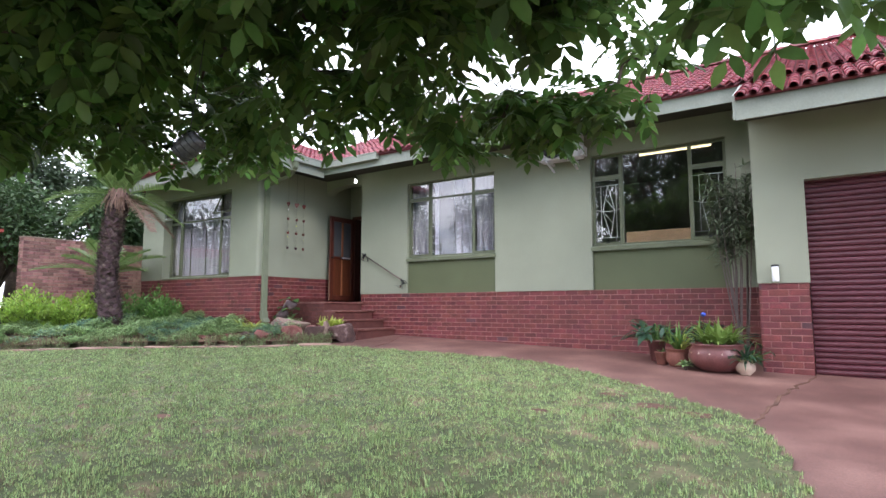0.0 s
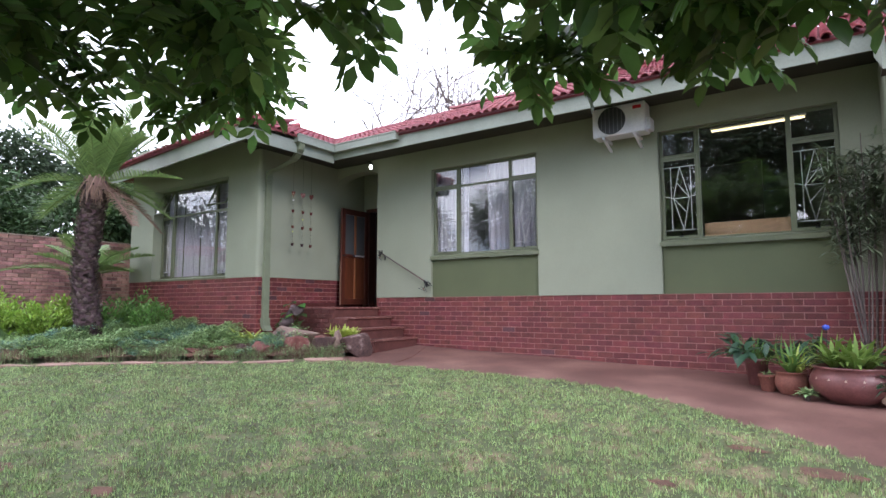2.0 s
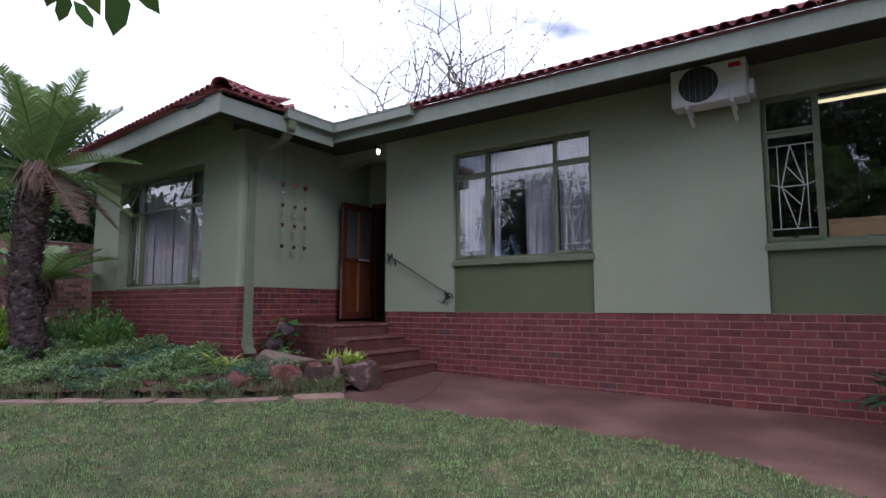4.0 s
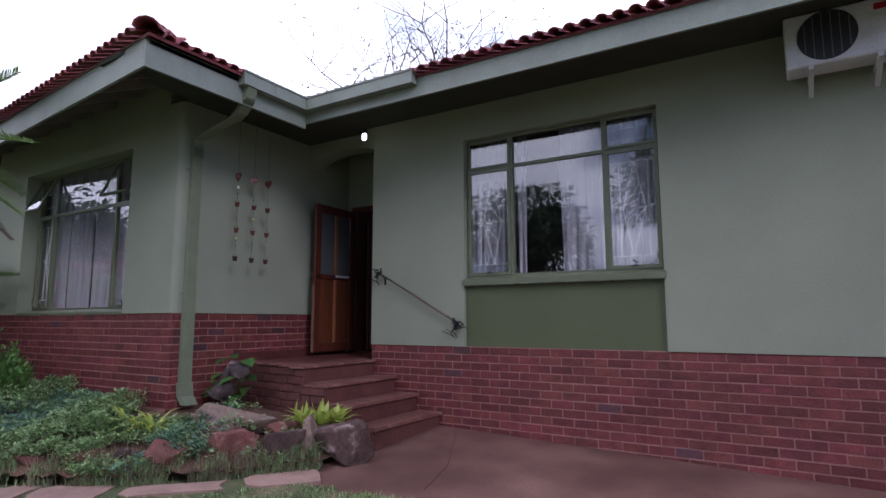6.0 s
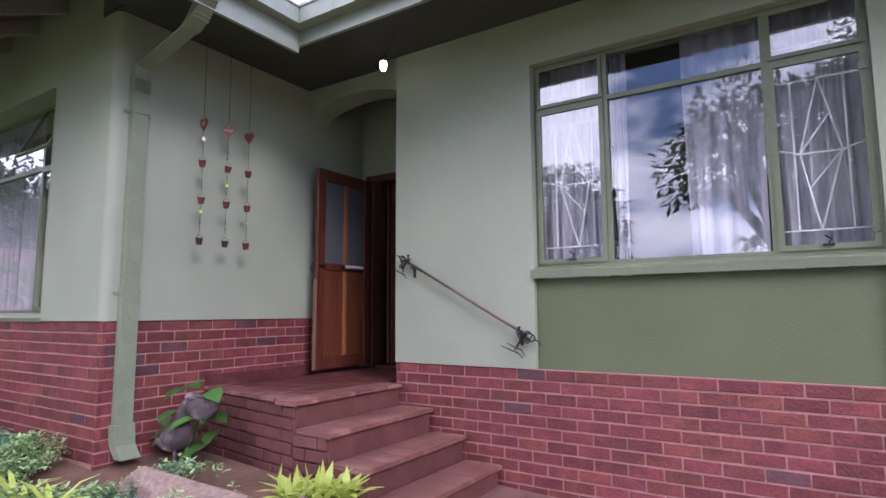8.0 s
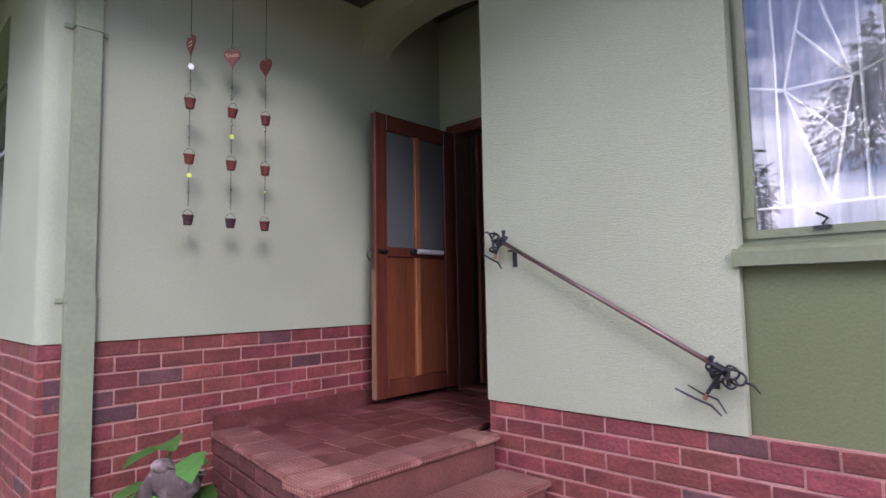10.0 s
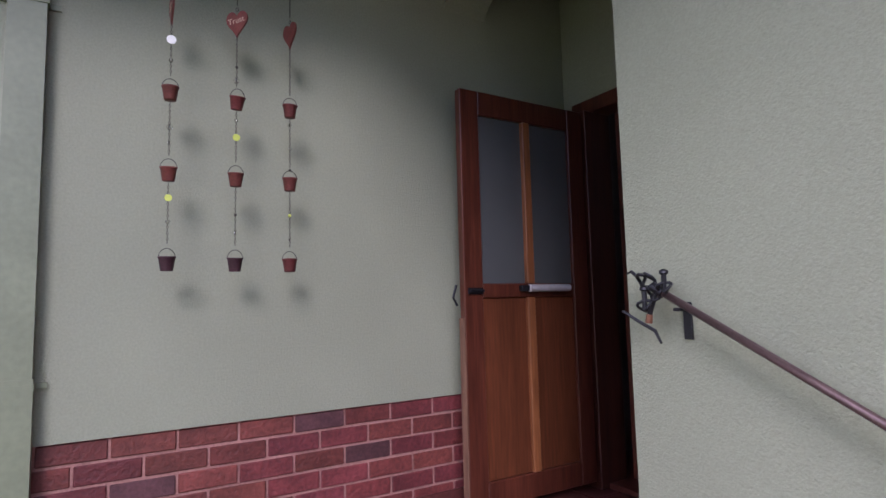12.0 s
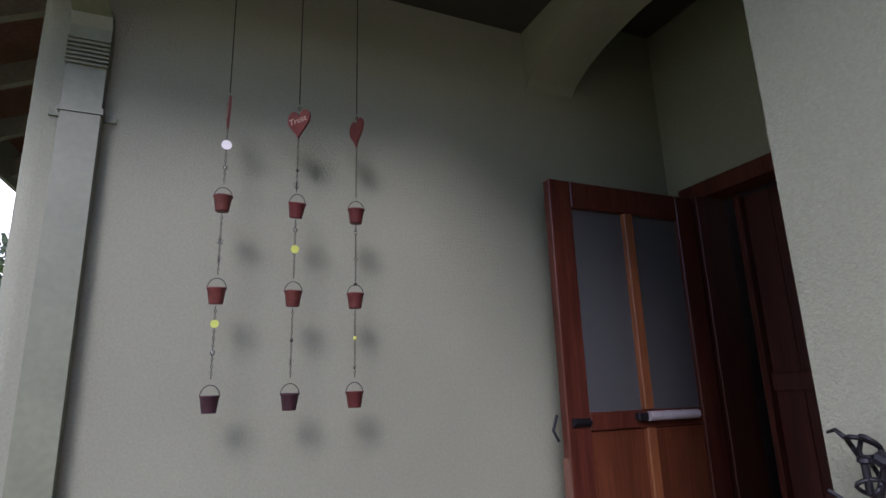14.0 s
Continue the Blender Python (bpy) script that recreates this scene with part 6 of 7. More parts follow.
for (ax, ay), (bx, by) in zip(EDGE[:-2], EDGE[1:-1]):
    d = Vector((bx - ax, by - ay, 0))
    n = max(1, round(d.length / 0.7))
    out = Vector((d.y, -d.x, 0)).normalized()
    for i in range(n):
        c = Vector((ax, ay, 0)) + d * ((i + 0.5) / n) + out * 0.19
        hl, hw = d.length / n / 2 * rng.uniform(0.88, 1.0), rng.uniform(0.13, 0.2)
        poly = []
        for a in range(9):
            t = 2 * math.pi * a / 9
            rr = 1 + rng.uniform(-0.2, 0.06)
            poly.append((hl * rr * max(-1, min(1, 1.5 * math.cos(t))), hw * rr * max(-1, min(1, 1.5 * math.sin(t)))))
        ob = part("flagstone", Shape().prism(poly, "z", -0.05, 0.010), FLAG, at=pose(c.x, c.y, float(ground_z(c.x, c.y)), rng.uniform(-2, 4), rng.uniform(-2, 2), math.degrees(math.atan2(d.y, d.x))))
        tagged(ob, "flat pinkish flagstone between lawn and bed", "flagstone", "flagstone edging")

# ---------------------------------------------------------------- rosettes, pots


strap_meshes = {}


def strap_mesh(mat):
    if mat.name not in strap_meshes:
        me = quick_mesh("leaf", STRAP_V, STRAP_F)
        me.materials.append(mat)
        strap_meshes[mat.name] = me
    return strap_meshes[mat.name]


def leaf_mesh(mat):
    key = "broad " + mat.name
    if key not in strap_meshes:
        me = quick_mesh("leaf", LEAF_V, LEAF_F)
        me.materials.append(mat)
        strap_meshes[key] = me
    return strap_meshes[key]


def rosette(parent, name, at, n, length, wide, mat, up=(0.2, 0.95), seed=1, curl=1.0, label=""):
    r = np.random.default_rng(seed)
    mats = []
    for i in range(n):
        a = i * 2.39996 + r.uniform(-0.2, 0.2)
        u = up[0] + (up[1] - up[0]) * (i / n) + r.uniform(-0.06, 0.06)
        c = math.sqrt(max(0.02, 1 - min(0.99, u) ** 2))
        s = length * r.uniform(0.8, 1.1)
        d = Vector((math.cos(a) * c, math.sin(a) * c, u))
        mats.append(mat_of(d, (0, 0, 1) if u < 0.9 else (math.cos(a), math.sin(a), 0.3), (wide, s, s * curl), Vector(at) + Vector((math.cos(a), math.sin(a), 0)) * 0.015))
    if length < 0.25:
        return part(name, crown_mesh(name, mats, (STRAP_V, STRAP_F)), mat, parent, label)
    for m in mats:
        leaf = part("leaf", strap_mesh(mat), mat, parent)
        leaf.matrix_basis = Matrix(m.tolist())


br = thing("bromeliad", "lime green bromeliad clump beside the steps", "bromeliad")
for i, (dx, dy) in enumerate(((0.03, 0.05), (0.16, 0.13), (-0.05, 0.1), (0.24, 0.24), (0.1, 0.22))):
    rosette(br, "rosette", (-7.78 + dx, 7.74 + dy, 0.93), 17, 0.25, 0.05, BROM, (0.42, 0.97), 80 + i)
yb = thing("yellow_grass_plant", "yellow-green strappy plant in the flower bed", "plant")
for i, (dx, dy) in enumerate(((0, 0), (0.2, 0.05), (-0.18, 0.02))):
    rosette(yb, "rosette", (-9.1 + dx, 6.95 + dy, float(bed_z(-9.1, 6.95)) + 0.04), 13, 0.30, 0.035, BROM, (0.15, 0.85), 90 + i)


def pot(name, label, x, y, profile, mat, plants, extra=None):
    z = float(ground_z(x, y)) - 0.02
    t = thing(name, label, "potted plant", at=pose(x, y, z))
    part("pot", Shape().lathe(profile, 0, 0, 0, 28), mat, t, smooth=True)
    top = max(p[1] for p in profile)
    rin = profile[-1][0]
    part("soil", Shape().lathe([(rin, top - 0.06), (rin, top - 0.035), (0.01, top - 0.025)], 0, 0, 0, 20), SOIL, t)
    plants(t, top - 0.03)
    return t


def round_profile(r_foot, r_belly, r_neck, h, lip=0.02):
    return [(r_foot, 0), (r_foot * 1.05, 0.01), (r_belly * 0.93, h * 0.28), (r_belly, h * 0.52), (r_belly * 0.94, h * 0.75), (r_neck, h * 0.92), (r_neck + lip, h * 0.95), (r_neck + lip, h), (r_neck - 0.01, h), (r_neck - 0.02, h * 0.86)]


def broad_leaves(t, z, n, length, wide, mat, seed, spread=0.1, stalk=0.22):
    r = np.random.default_rng(seed)
    mats, st = [], Shape()
    for i in range(n):
        w = Vector(random_way(0.25, 0.95, r))
        e = Vector((r.normal(0, spread), r.normal(0, spread), z)) + w * stalk * r.uniform(0.6, 1.3)
        st.tube([(r.normal(0, spread * 0.4), r.normal(0, spread * 0.4), z - 0.03), e], 0.004, 4, False)
        d = Vector((w.x, w.y, r.uniform(-0.7, 0.35)))
        s = length * r.uniform(0.75, 1.15)
        mats.append(mat_of(d, (0, 0, 1), (s * wide, s, s), e))
    part("stalk", st, FERNY, t)
    for m in mats:
        leaf = part("leaf", leaf_mesh(mat), mat, t)
        leaf.matrix_basis = Matrix(m.tolist())


pot("potted_plant", "broad dark leaves in a tall terracotta pot by the wall", -1.66, 8.66, [(0.09, 0), (0.095, 0.01), (0.122, 0.27), (0.135, 0.275), (0.135, 0.31), (0.118, 0.31), (0.11, 0.28)], GLAZED,
    lambda t, z: broad_leaves(t, z, 75, 0.25, 0.85, POTLEAF, 101, 0.12, 0.26))
pot("potted_plant", "small terracotta pot with a grey rosette", -1.52, 8.32, [(0.065, 0), (0.07, 0.01), (0.092, 0.15), (0.1, 0.155), (0.1, 0.185), (0.088, 0.185), (0.08, 0.16)], TERRA,
    lambda t, z: rosette(t, "rosette", (0, 0, z), 26, 0.085, 0.032, COVER, (0.1, 0.95), 102))
pot("potted_plant", "strappy green plant in a brown ceramic pot", -1.29, 8.28, round_profile(0.11, 0.165, 0.145, 0.24), TERRA,
    lambda t, z: (rosette(t, "leaf_rosette", (0, 0, z), 34, 0.46, 0.026, FERNY, (0.35, 0.97), 103), rosette(t, "leaf_rosette", (0.05, 0.02, z), 22, 0.38, 0.024, BROM, (0.3, 0.95), 104)))


def big_pot_plants(t, z):
    for i, (dx, dy) in enumerate(((0, 0), (0.15, 0.05), (-0.14, 0.05), (0.05, -0.13))):
        rosette(t, "leaf_rosette", (dx, dy, z), 24, 0.42, 0.045, BOWLLEAF, (0.25, 0.95), 110 + i)
    for i in range(11):
        a = i * 0.42 + 2.9
        p = Vector((0.352 * math.cos(a), 0.352 * math.sin(a), 0.235))
        part("pot_mark", Shape().prism([(-0.018, -0.016), (0.018, -0.016), (0, 0.02)], "y", -0.004, 0.004), CREAM, t, at=Matrix.Translation(p) @ pose(0, 0, 0, 0, 0, math.degrees(a) + 90))


pot("potted_plant", "bright green bromeliads in a wide dark red bowl", -0.76, 8.14, round_profile(0.2, 0.37, 0.31, 0.36), GLAZED, big_pot_plants)
pot("potted_plant", "trailing green plant in a cream round pot", -0.42, 7.98, round_profile(0.06, 0.118, 0.075, 0.19), CREAM,
    lambda t, z: (rosette(t, "leaf_rosette", (0, 0, z), 46, 0.33, 0.03, POTLEAF, (-0.1, 0.92), 120), broad_leaves(t, z, 40, 0.12, 0.7, POTLEAF, 121, 0.1, 0.2)))
pot("potted_plant", "dark green plant in a small pot behind the bowl", -1.0, 8.85, [(0.1, 0), (0.105, 0.01), (0.14, 0.22), (0.15, 0.225), (0.15, 0.26), (0.13, 0.26), (0.12, 0.22)], TERRA,
    lambda t, z: broad_leaves(t, z, 60, 0.24, 0.8, POTLEAF, 123, 0.12, 0.32))
fl = thing("garden_ornament", "small blue glass ornament on a thin stake", "ornament", at=pose(-0.95, 8.35, float(ground_z(-0.95, 8.35))))
part("stake", Shape().tube([(0, 0, 0.05), (0, 0, 0.68)], 0.004, 6), IRON, fl)
part("ball", Shape().lathe([(0.001, -0.035), (0.03, -0.02), (0.038, 0), (0.03, 0.02), (0.001, 0.032)], 0, 0, 0.71, 14), material("blue_glass_ball", (0.05, 0.08, 0.4), 0.15, var=0.1), fl, smooth=True)
sg = thing("succulent", "pale blue-grey succulent rosette beside the pots", "succulent")
rosette(sg, "rosette", (-1.14, 7.98, float(ground_z(-1.14, 7.98)) + 0.03), 30, 0.12, 0.045, COVER, (0.05, 0.95), 130)
part("stem", Shape().tube([(-1.14, 7.98, float(ground_z(-1.14, 7.98)) - 0.03), (-1.14, 7.98, float(ground_z(-1.14, 7.98)) + 0.04)], 0.02, 8), BARK, sg)

# tall narrow-leaved plant between window and garage
tp = thing("tall_cane_plant", "tall pale cane plant with narrow leaf whorls by the wall", "plant")
r9 = np.random.default_rng(77)
cane, whorl = Shape(), []
for i in range(13):
    x0, y0 = -0.52 + r9.normal(0, 0.05), 8.98 + r9.normal(0, 0.06)
    zt = r9.uniform(2.5, 3.75)
    tip = Vector((x0 + r9.normal(-0.08, 0.16), min(9.26, y0 + r9.normal(-0.1, 0.12)), zt))
    root = Vector((x0, y0, float(ground_z(x0, y0)) - 0.03))
    mid = root.lerp(tip, 0.55) + Vector((r9.normal(0, 0.04), r9.normal(0, 0.03), 0))
    cane.tube([root, mid, tip], [0.012, 0.009, 0.004], 5, False)
    for j in range(18):
        q = r9.uniform(0.62, 1.0)
        c = (root.lerp(mid, q * 2) if q < 0.5 else mid.lerp(tip, q * 2 - 1)) + Vector((r9.normal(0, 0.07), r9.normal(-0.02, 0.06), r9.normal(0, 0.04)))
        for k in range(8):
            w = random_way(-0.5, 0.6, r9)
            s = r9.uniform(0.12, 0.23)
            whorl.append(mat_of(w, (0, 0, 1), (0.021, s, s * 0.5), c))
part("cane", cane, BARKPALE, tp)
part("leaf_mass", crown_mesh("leaf_mass", whorl, (STRAP_V, STRAP_F)), BAMBOO, tp)

# ---------------------------------------------------------------- carved pelican and its leaves
b = bmesh.new()


def blob(c, rx, ry, rz, rot=None, sub=3):
    g = bmesh.ops.create_icosphere(b, subdivisions=sub, radius=1)
    m = Matrix.Translation(c) @ (rot or Matrix.Identity(4)) @ Matrix.Diagonal((rx, ry, rz, 1))
    bmesh.ops.transform(b, matrix=m, verts=g["verts"])


SX, SY, SZ = -9.0, 7.90, 1.02
blob((SX - 0.07, SY, SZ + 0.20), 0.115, 0.095, 0.135, Matrix.Rotation(radians(25), 4, "Y"))
blob((SX - 0.15, SY, SZ + 0.13), 0.10, 0.06, 0.05, Matrix.Rotation(radians(30), 4, "Y"))
for i in range(12):
    q = i / 11
    blob((SX - 0.10 + 0.02 * math.sin(q * 3.1) + 0.12 * q * q, SY, SZ + 0.27 + 0.23 * q), 0.05 - 0.018 * q, 0.046 - 0.016 * q, 0.042, None, 2)
blob((SX + 0.035, SY, SZ + 0.515), 0.058, 0.043, 0.042)
for i in range(10):
    q = i / 9
    blob((SX + 0.08 + 0.17 * q, SY, SZ + 0.525 - 0.03 * q), 0.03, 0.026 - 0.012 * q, 0.013 - 0.004 * q, None, 2)
for i in range(9):
    q = i / 8
    blob((SX + 0.03 + 0.17 * q, SY, SZ + 0.445 - 0.03 * math.sin(q * 3.1)), 0.045, 0.046 - 0.02 * q, 0.045 + 0.075 * math.sin(min(3.1, q * 2.2 + 0.6)) * (1 - 0.45 * q), None, 2)
for sd in (-0.04, 0.04):
    blob((SX - 0.04 + sd * 0.5, SY + sd, SZ + 0.05), 0.014, 0.014, 0.09, None, 2)
    blob((SX - 0.01 + sd * 0.5, SY + sd, SZ - 0.03), 0.045, 0.022, 0.012, None, 2)
blob((SX - 0.03, SY, SZ - 0.055), 0.11, 0.09, 0.03, None, 2)
me = bpy.data.meshes.new("bird_statue")
bmesh.ops.transform(b, matrix=Matrix.Translation((SX, SY, SZ)) @ Matrix.Rotation(radians(26), 4, "Z") @ Matrix.Diagonal((0.98, 0.98, 0.86, 1)) @ Matrix.Translation((-SX, -SY, -SZ)), verts=b.verts[:])
b.to_mesh(me)
b.free()
me.polygons.foreach_set("use_smooth", [True] * len(me.polygons))
tagged(part("bird_statue", me, STATUE), "weathered carved wooden pelican statue beside the porch", "statue")
vp = thing("pothos", "green and yellow pothos leaves behind the statue", "plant")
r8 = np.random.default_rng(15)
mv, stv = [], Shape()
for i in range(20):
    e = Vector((-9.3 + r8.uniform(-0.12, 0.42), 8.06 + r8.uniform(-0.12, 0.08), 1.02 + r8.uniform(0.02, 0.5)))
    stv.tube([(-9.2, 8.06, 0.98), Vector((-9.2, 8.06, 0.98)).lerp(e, 0.6) + Vector((0, 0, 0.05)), e], 0.004, 4, False)
    s = r8.uniform(0.2, 0.31)
    mv.append(mat_of((r8.normal(0, 0.8), -0.7 + r8.normal(0, 0.3), r8.uniform(-0.6, 0.3)), (0, -0.4, 1), (s * 1.2, s, s), e))
tagged(part("stem", stv, FERNY, vp), "thin green stems", kind="stuff")
part("leaf_mass", crown_mesh("leaf_mass", mv, (LEAF_V, LEAF_F)), VARIEG, vp)

# ---------------------------------------------------------------- cracks, bare patches and grass


def streak(pts, w, label, mat, name):
    s = Shape()
    n = len(pts) - 1
    for i in range(n):
        (ax, ay), (bx, by) = pts[i], pts[i + 1]
        d = Vector((bx - ax, by - ay, 0)).normalized()
        o = Vector((-d.y, d.x, 0)) * w * (0.6 + 0.8 * random.random())
        q = [(ax - o.x, ay - o.y), (bx - o.x, by - o.y), (bx + o.x, by + o.y), (ax + o.x, ay + o.y)]
        z = [float(ground_z(*p)) - 0.02 for p in q]
        s.add([(p[0], p[1], h + 0.005) for p, h in zip(q, z)] + [(p[0], p[1], h - 0.02) for p, h in zip(q, z)],
              [(0, 1, 2, 3), (7, 6, 5, 4), (0, 4, 5, 1), (1, 5, 6, 2), (2, 6, 7, 3), (3, 7, 4, 0)])
    structure(name, s, mat, label, "crack")


def jag(a, b, n, amp):
    pts = []
    for i in range(n + 1):
        q = i / n
        pts.append((a[0] + (b[0] - a[0]) * q + random.uniform(-amp, amp), a[1] + (b[1] - a[1]) * q + random.uniform(-amp, amp)))
    return pts


streak(jag((-0.08, 5.3), (0.06, 6.9), 14, 0.03) + jag((0.08, 7.0), (0.32, 8.3), 9, 0.03), 0.016, "dark crack across the driveway concrete", SOIL, "driveway_crack")
streak([(-7.0, 9.3), (-6.72, 8.75), (-6.45, 8.2), (-6.3, 7.6)], 0.0025, "fine joint across the concrete path", GROUT, "path_joint")
patches = [(-0.92, 5.42, 0.22, 0.11), (-1.43, 5.72, 0.13, 0.07), (-4.65, 2.72, 0.11, 0.07), (-5.74, 2.55, 0.13, 0.07), (-1.78, 4.69, 0.09, 0.05), (-0.5, 5.25, 0.13, 0.09)]
for x, y, a, c in patches:
    poly = []
    for i in range(16):
        t = 2 * math.pi * i / 16
        q = 1 + rng.uniform(-0.3, 0.25)
        poly.append((x + a * q * math.cos(t), y + c * q * math.sin(t)))
    z = float(ground_z(x, y))
    s = Shape().add([(p, q, float(ground_z(p, q)) + 0.006) for p, q in poly], [tuple(range(16))])
    structure("bare_patch", s, BARE, "bare red earth patch in the lawn", "bare earth")
rg2 = np.random.default_rng(99)
N = 130000
bx, by = rg2.uniform(-13.5, 0.5, N), rg2.uniform(0.6, 7.55, N)
ok = on_lawn(bx, by)
for x, y, a, c in patches:
    ok &= (((bx - x) / (a * 0.95)) ** 2 + ((by - y) / (c * 0.95)) ** 2 > 1) | (rg2.uniform(0, 1, N) < 0.42)


def blotch(x, y, k):
    """Soft uneven patches between 0 and 1."""
    return 0.5 + 0.25 * np.sin(k * x + 1.9 * np.sin(k * 0.8 * y + 0.7)) + 0.25 * np.sin(k * 1.17 * y - 1.6 * np.sin(k * 0.6 * x))


dry = np.clip((bx + 2.2) / 2.4, 0, 1)
ok &= rg2.uniform(0, 1, N) < (0.72 + 0.28 * blotch(bx, by, 2.3)) * (0.7 + 0.3 * blotch(bx, by, 9.0)) * (0.5 + 0.5 * blotch(by + 3, bx, 21.0)) * (1 - 0.35 * dry) * 1.25
bx, by = bx[ok], by[ok]
tall = (0.4 + 0.6 * blotch(bx, by, 5.2) + 0.5 * blotch(bx, by, 19.0)) * rg2.uniform(0.75, 1.25, len(bx))
bx, by, tall = np.repeat(bx, 6), np.repeat(by, 6), np.repeat(tall, 6)
n = len(bx)
bx, by = bx + rg2.normal(0, 0.009, n), by + rg2.normal(0, 0.009, n)
mg = pose_array(np.c_[bx, by, ground_z(bx, by) - 0.004], rg2.uniform(0, 6.28, n), rg2.normal(0, 0.62, n), np.ones(n))
hg = rg2.uniform(0.02, 0.042, n) * tall
mg[:, :3, 0] *= rg2.uniform(0.005, 0.0095, n)[:, None]
mg[:, :3, 1] *= hg[:, None]
mg[:, :3, 2] *= hg[:, None]
straw = np.repeat(rg2.uniform(0, 1, n // 6) < 0.05 + 0.2 * blotch(bx[::6] * 1.3, by[::6], 6.0) ** 2, 6)
for stuff_name, some, stuff_mat, lab in (("grass", ~straw, GRASS, "short green lawn grass blades"), ("dry_grass", straw, COVERDRY, "straw-coloured blades in the lawn")):
    v, f = scatter(blade_v, [(0, 1, 2)], mg[some])
    tagged(part(stuff_name, quick_mesh(stuff_name, v, f), stuff_mat), lab, "grass", kind="stuff")

# ---------------------------------------------------------------- garden wall and brickwork


def brick_mesh(length, mat, name="brick", h=0.073, d=0.035):
    me = Shape().box(-length / 2, length / 2, 0, d, -h / 2, h / 2, 0.0035).mesh(name)
    me.materials.append(mat)
    return me


def meshes_for(mat, dark):
    return {(k, q): brick_mesh({"full": 0.222, "half": 0.105}[k], m) for k in ("full", "half") for q, m in ((0, mat), (1, dark))}


red, step_set, pale = meshes_for(BRICK, BRICK_DARK), meshes_for(STEPBRICK, STEPBRICK), meshes_for(PALEBRICK, PALEBRICK)
BV = [tuple(v.co) for v in red[("full", 0)].vertices]
BF = [tuple(p.vertices) for p in red[("full", 0)].polygons]


def brick_field(parent, start, turn, length, z_top, z_low, kinds, near=lambda u: True, dark=0.06, rest_mat=None, seed=0, shift=0.0):
    """Courses of bricks along a wall face. start: the face's left end (x, y); turn: degrees of the way along it."""
    r = random.Random(seed)
    rest = []
    n = int(math.ceil((z_top - z_low) / 0.085))
    ca, sa = math.cos(radians(turn)), math.sin(radians(turn))
    for j in range(n):
        z = z_top - 0.006 - 0.0365 - j * 0.085
        u = (0.116 if j % 2 else 0.0) + shift
        lead = u
        items = []
        if lead > 0.02:
            items.append((lead / 2 - 0.005, "half", (lead - 0.012) / 0.105))
        while u < length - 0.04:
            w = min(0.232, length - u)
            if w > 0.2:
                items.append((u + 0.111, "full", 1.0))
            else:
                items.append((u + w / 2 - 0.005, "half", (w - 0.01) / 0.105))
            u += 0.232
        for c, kind, sx in items:
            q = 1 if r.random() < dark else 0
            m = pose(start[0] + ca * c, start[1] + sa * c, z + r.uniform(-0.0015, 0.0015), 0, r.uniform(-0.35, 0.35), turn) @ pose(0, r.uniform(-0.002, 0.002), 0) @ Matrix.Diagonal((sx, 1, 1, 1))
            if near(c):
                part("brick", kinds[(kind, q)], BRICK, parent, at=m)
            else:
                k = Matrix.Diagonal((0.47, 1, 1, 1)) if kind == "half" else Matrix.Identity(4)
                rest.append(np.array(m @ k))
    if rest:
        v, f = BV, BF
        sh_v, sh_f = [], []
        for m in rest:
            o = len(sh_v)
            for p in v:
                h = m @ np.array((*p, 1))
                sh_v.append((h[0], h[1], h[2]))
            sh_f += [tuple(i + o for i in face) for face in f]
        me = bpy.data.meshes.new("brick_rows")
        me.from_pydata(sh_v, [], sh_f)
        ob = part("brick_rows", me, rest_mat or BRICK_ALL, parent)
        tagged(ob, "further courses of red brick", kind="stuff")


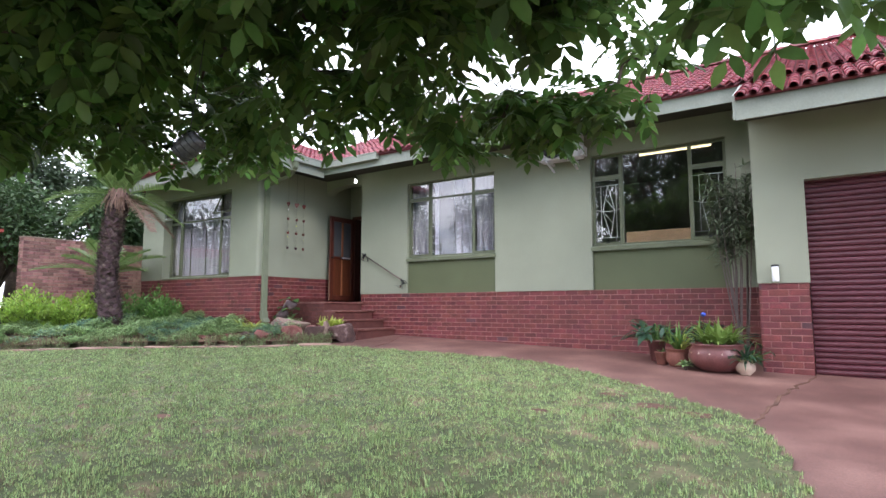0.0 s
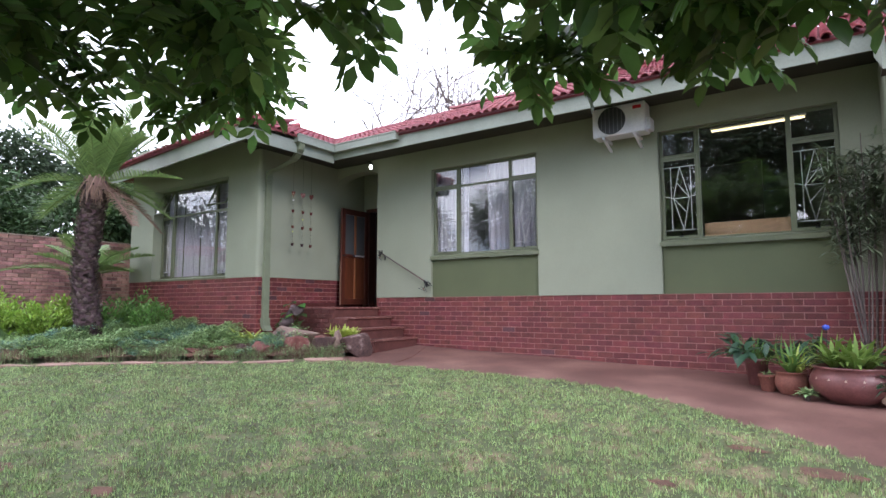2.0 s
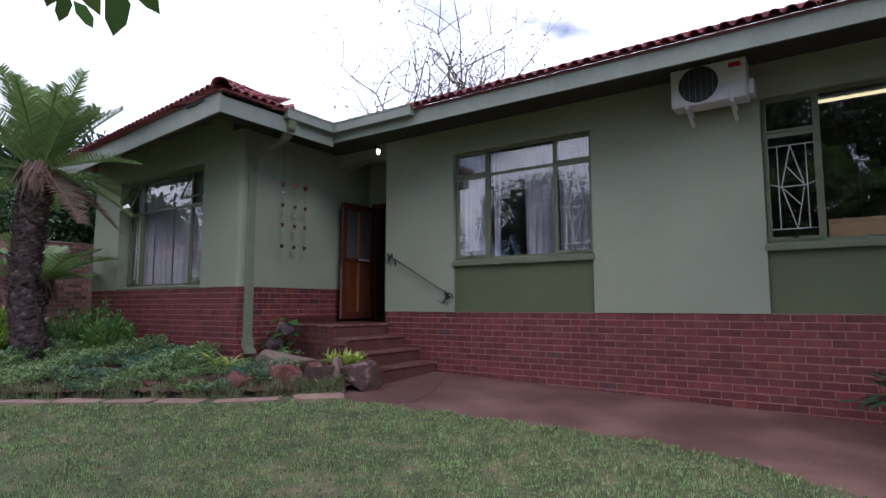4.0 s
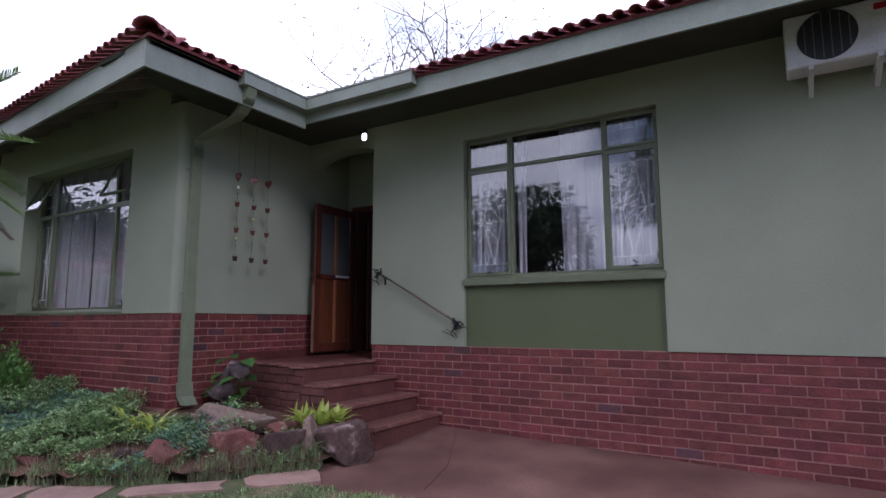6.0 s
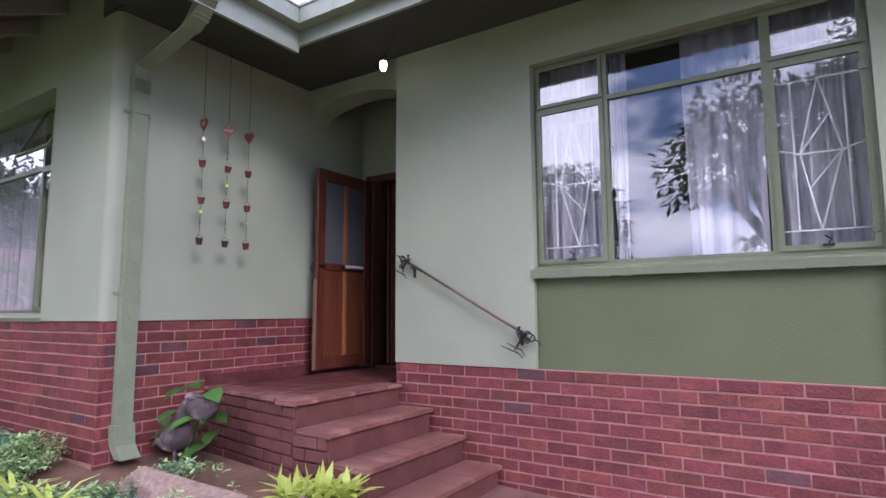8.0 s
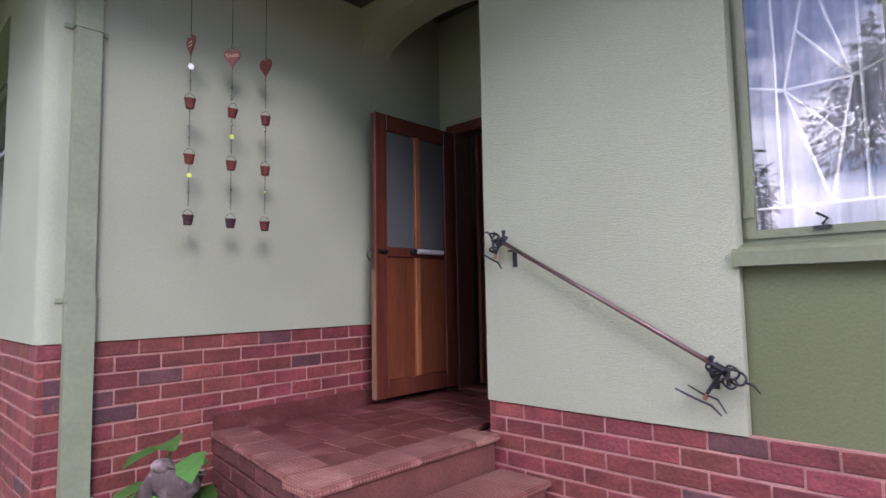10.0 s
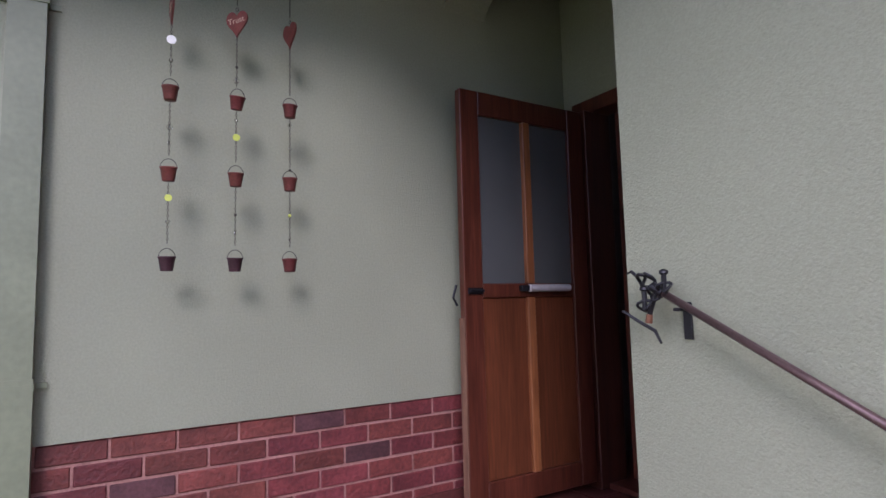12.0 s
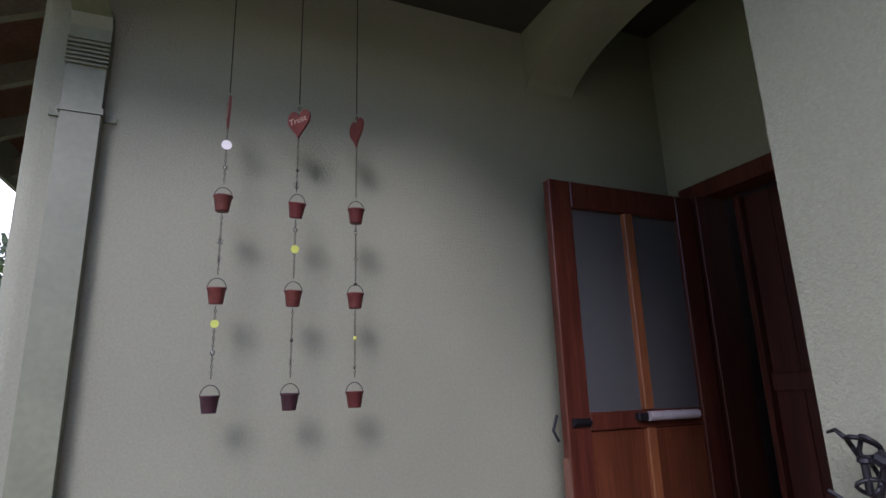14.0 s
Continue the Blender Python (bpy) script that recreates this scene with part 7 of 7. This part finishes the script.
brick_field(brick_main, (-8.25, YM + 0.012), 0, 8.4, ZB, 0.5, red, lambda u: u < 4.2, 0.03, seed=1)
brick_field(brick_porch, (XH - 0.012, YW + 0.01), 90, 2.8, ZBW, 0.95, red, lambda u: True, 0.05, seed=2)
brick_field(brick_wing, (XL, YW + 0.012), 0, XH - XL - 0.0, ZBW, 1.0, red, lambda u: u > 1.8, 0.025, seed=3)
brick_field(brick_garage, (XG + 0.012, YG + 0.012), 0, 0.59, 1.65, 0.35, red, seed=4, dark=0.02)
brick_field(brick_garage, (XG + 0.012, YM), -90, 0.97, 1.65, 0.4, red, seed=5, dark=0.02)
brick_field(brick_garage, (0.33 - 0.012, YG + 0.012), 90, 0.24, 1.65, 0.4, red, seed=15, dark=0.02)
brick_field(brick_main, (-8.238, 10.35), -90, 0.98, ZB, ZP, red, seed=16, dark=0.02)
brick_field(porch, (XH + 0.002, YL + 0.008), math.degrees(skew), 1.305, ZP - 0.036, 0.75, step_set, seed=6)
for k, (x, z) in enumerate(STEPS[:3]):
    x0 = STEPS[k + 1][0] - 0.015
    brick_field(steps, (x0, YF + 0.005), 0, x - 0.02 - x0, z - 0.036, 0.6, step_set, seed=7 + k)
gw = structure("garden_wall", Shape().box(-15.85, -15.635, 5.45, 9.2, 0.2, 3.0), PALEMORTAR, "weathered brown brick garden wall", "wall")
brick_field(gw, (-15.612, 5.43), 90, 3.7, 3.05, 1.0, pale, lambda u: u < 2.6, 0.0, PALEBRICK, seed=12)
brick_field(gw, (-15.87, 5.425), 0, 0.26, 3.05, 1.0, pale, seed=13)
cop = Shape().box(-15.88, -15.59, 5.41, 9.2, 3.05, 3.07)
part("coping", cop, PALEMORTAR, gw)
co = thing("carport", "red-roofed open carport beyond the garden wall", "carport")
part("roof_sheet", Shape().prism([(0, 2.75), (0, 2.82), (3.2, 3.25), (3.2, 3.18)], "y", 3.0, 5.2), material("faded_red_sheet", (0.33, 0.06, 0.05), 0.6, var=0.15), co, at=pose(-19.4, 0, 0))
for x, y in ((-19.2, 3.2), (-19.2, 5.0), (-16.4, 3.2), (-16.4, 5.0)):
    part("post", Shape().box(x - 0.05, x + 0.05, y - 0.05, y + 0.05, 0.4, 2.78 + (x + 19.4) * 0.134), WOODDARK, co)
part("back_panel", Shape().box(-19.5, -19.4, 3.0, 5.2, 0.4, 2.75), SARKING, co, "dark red-brown back wall")
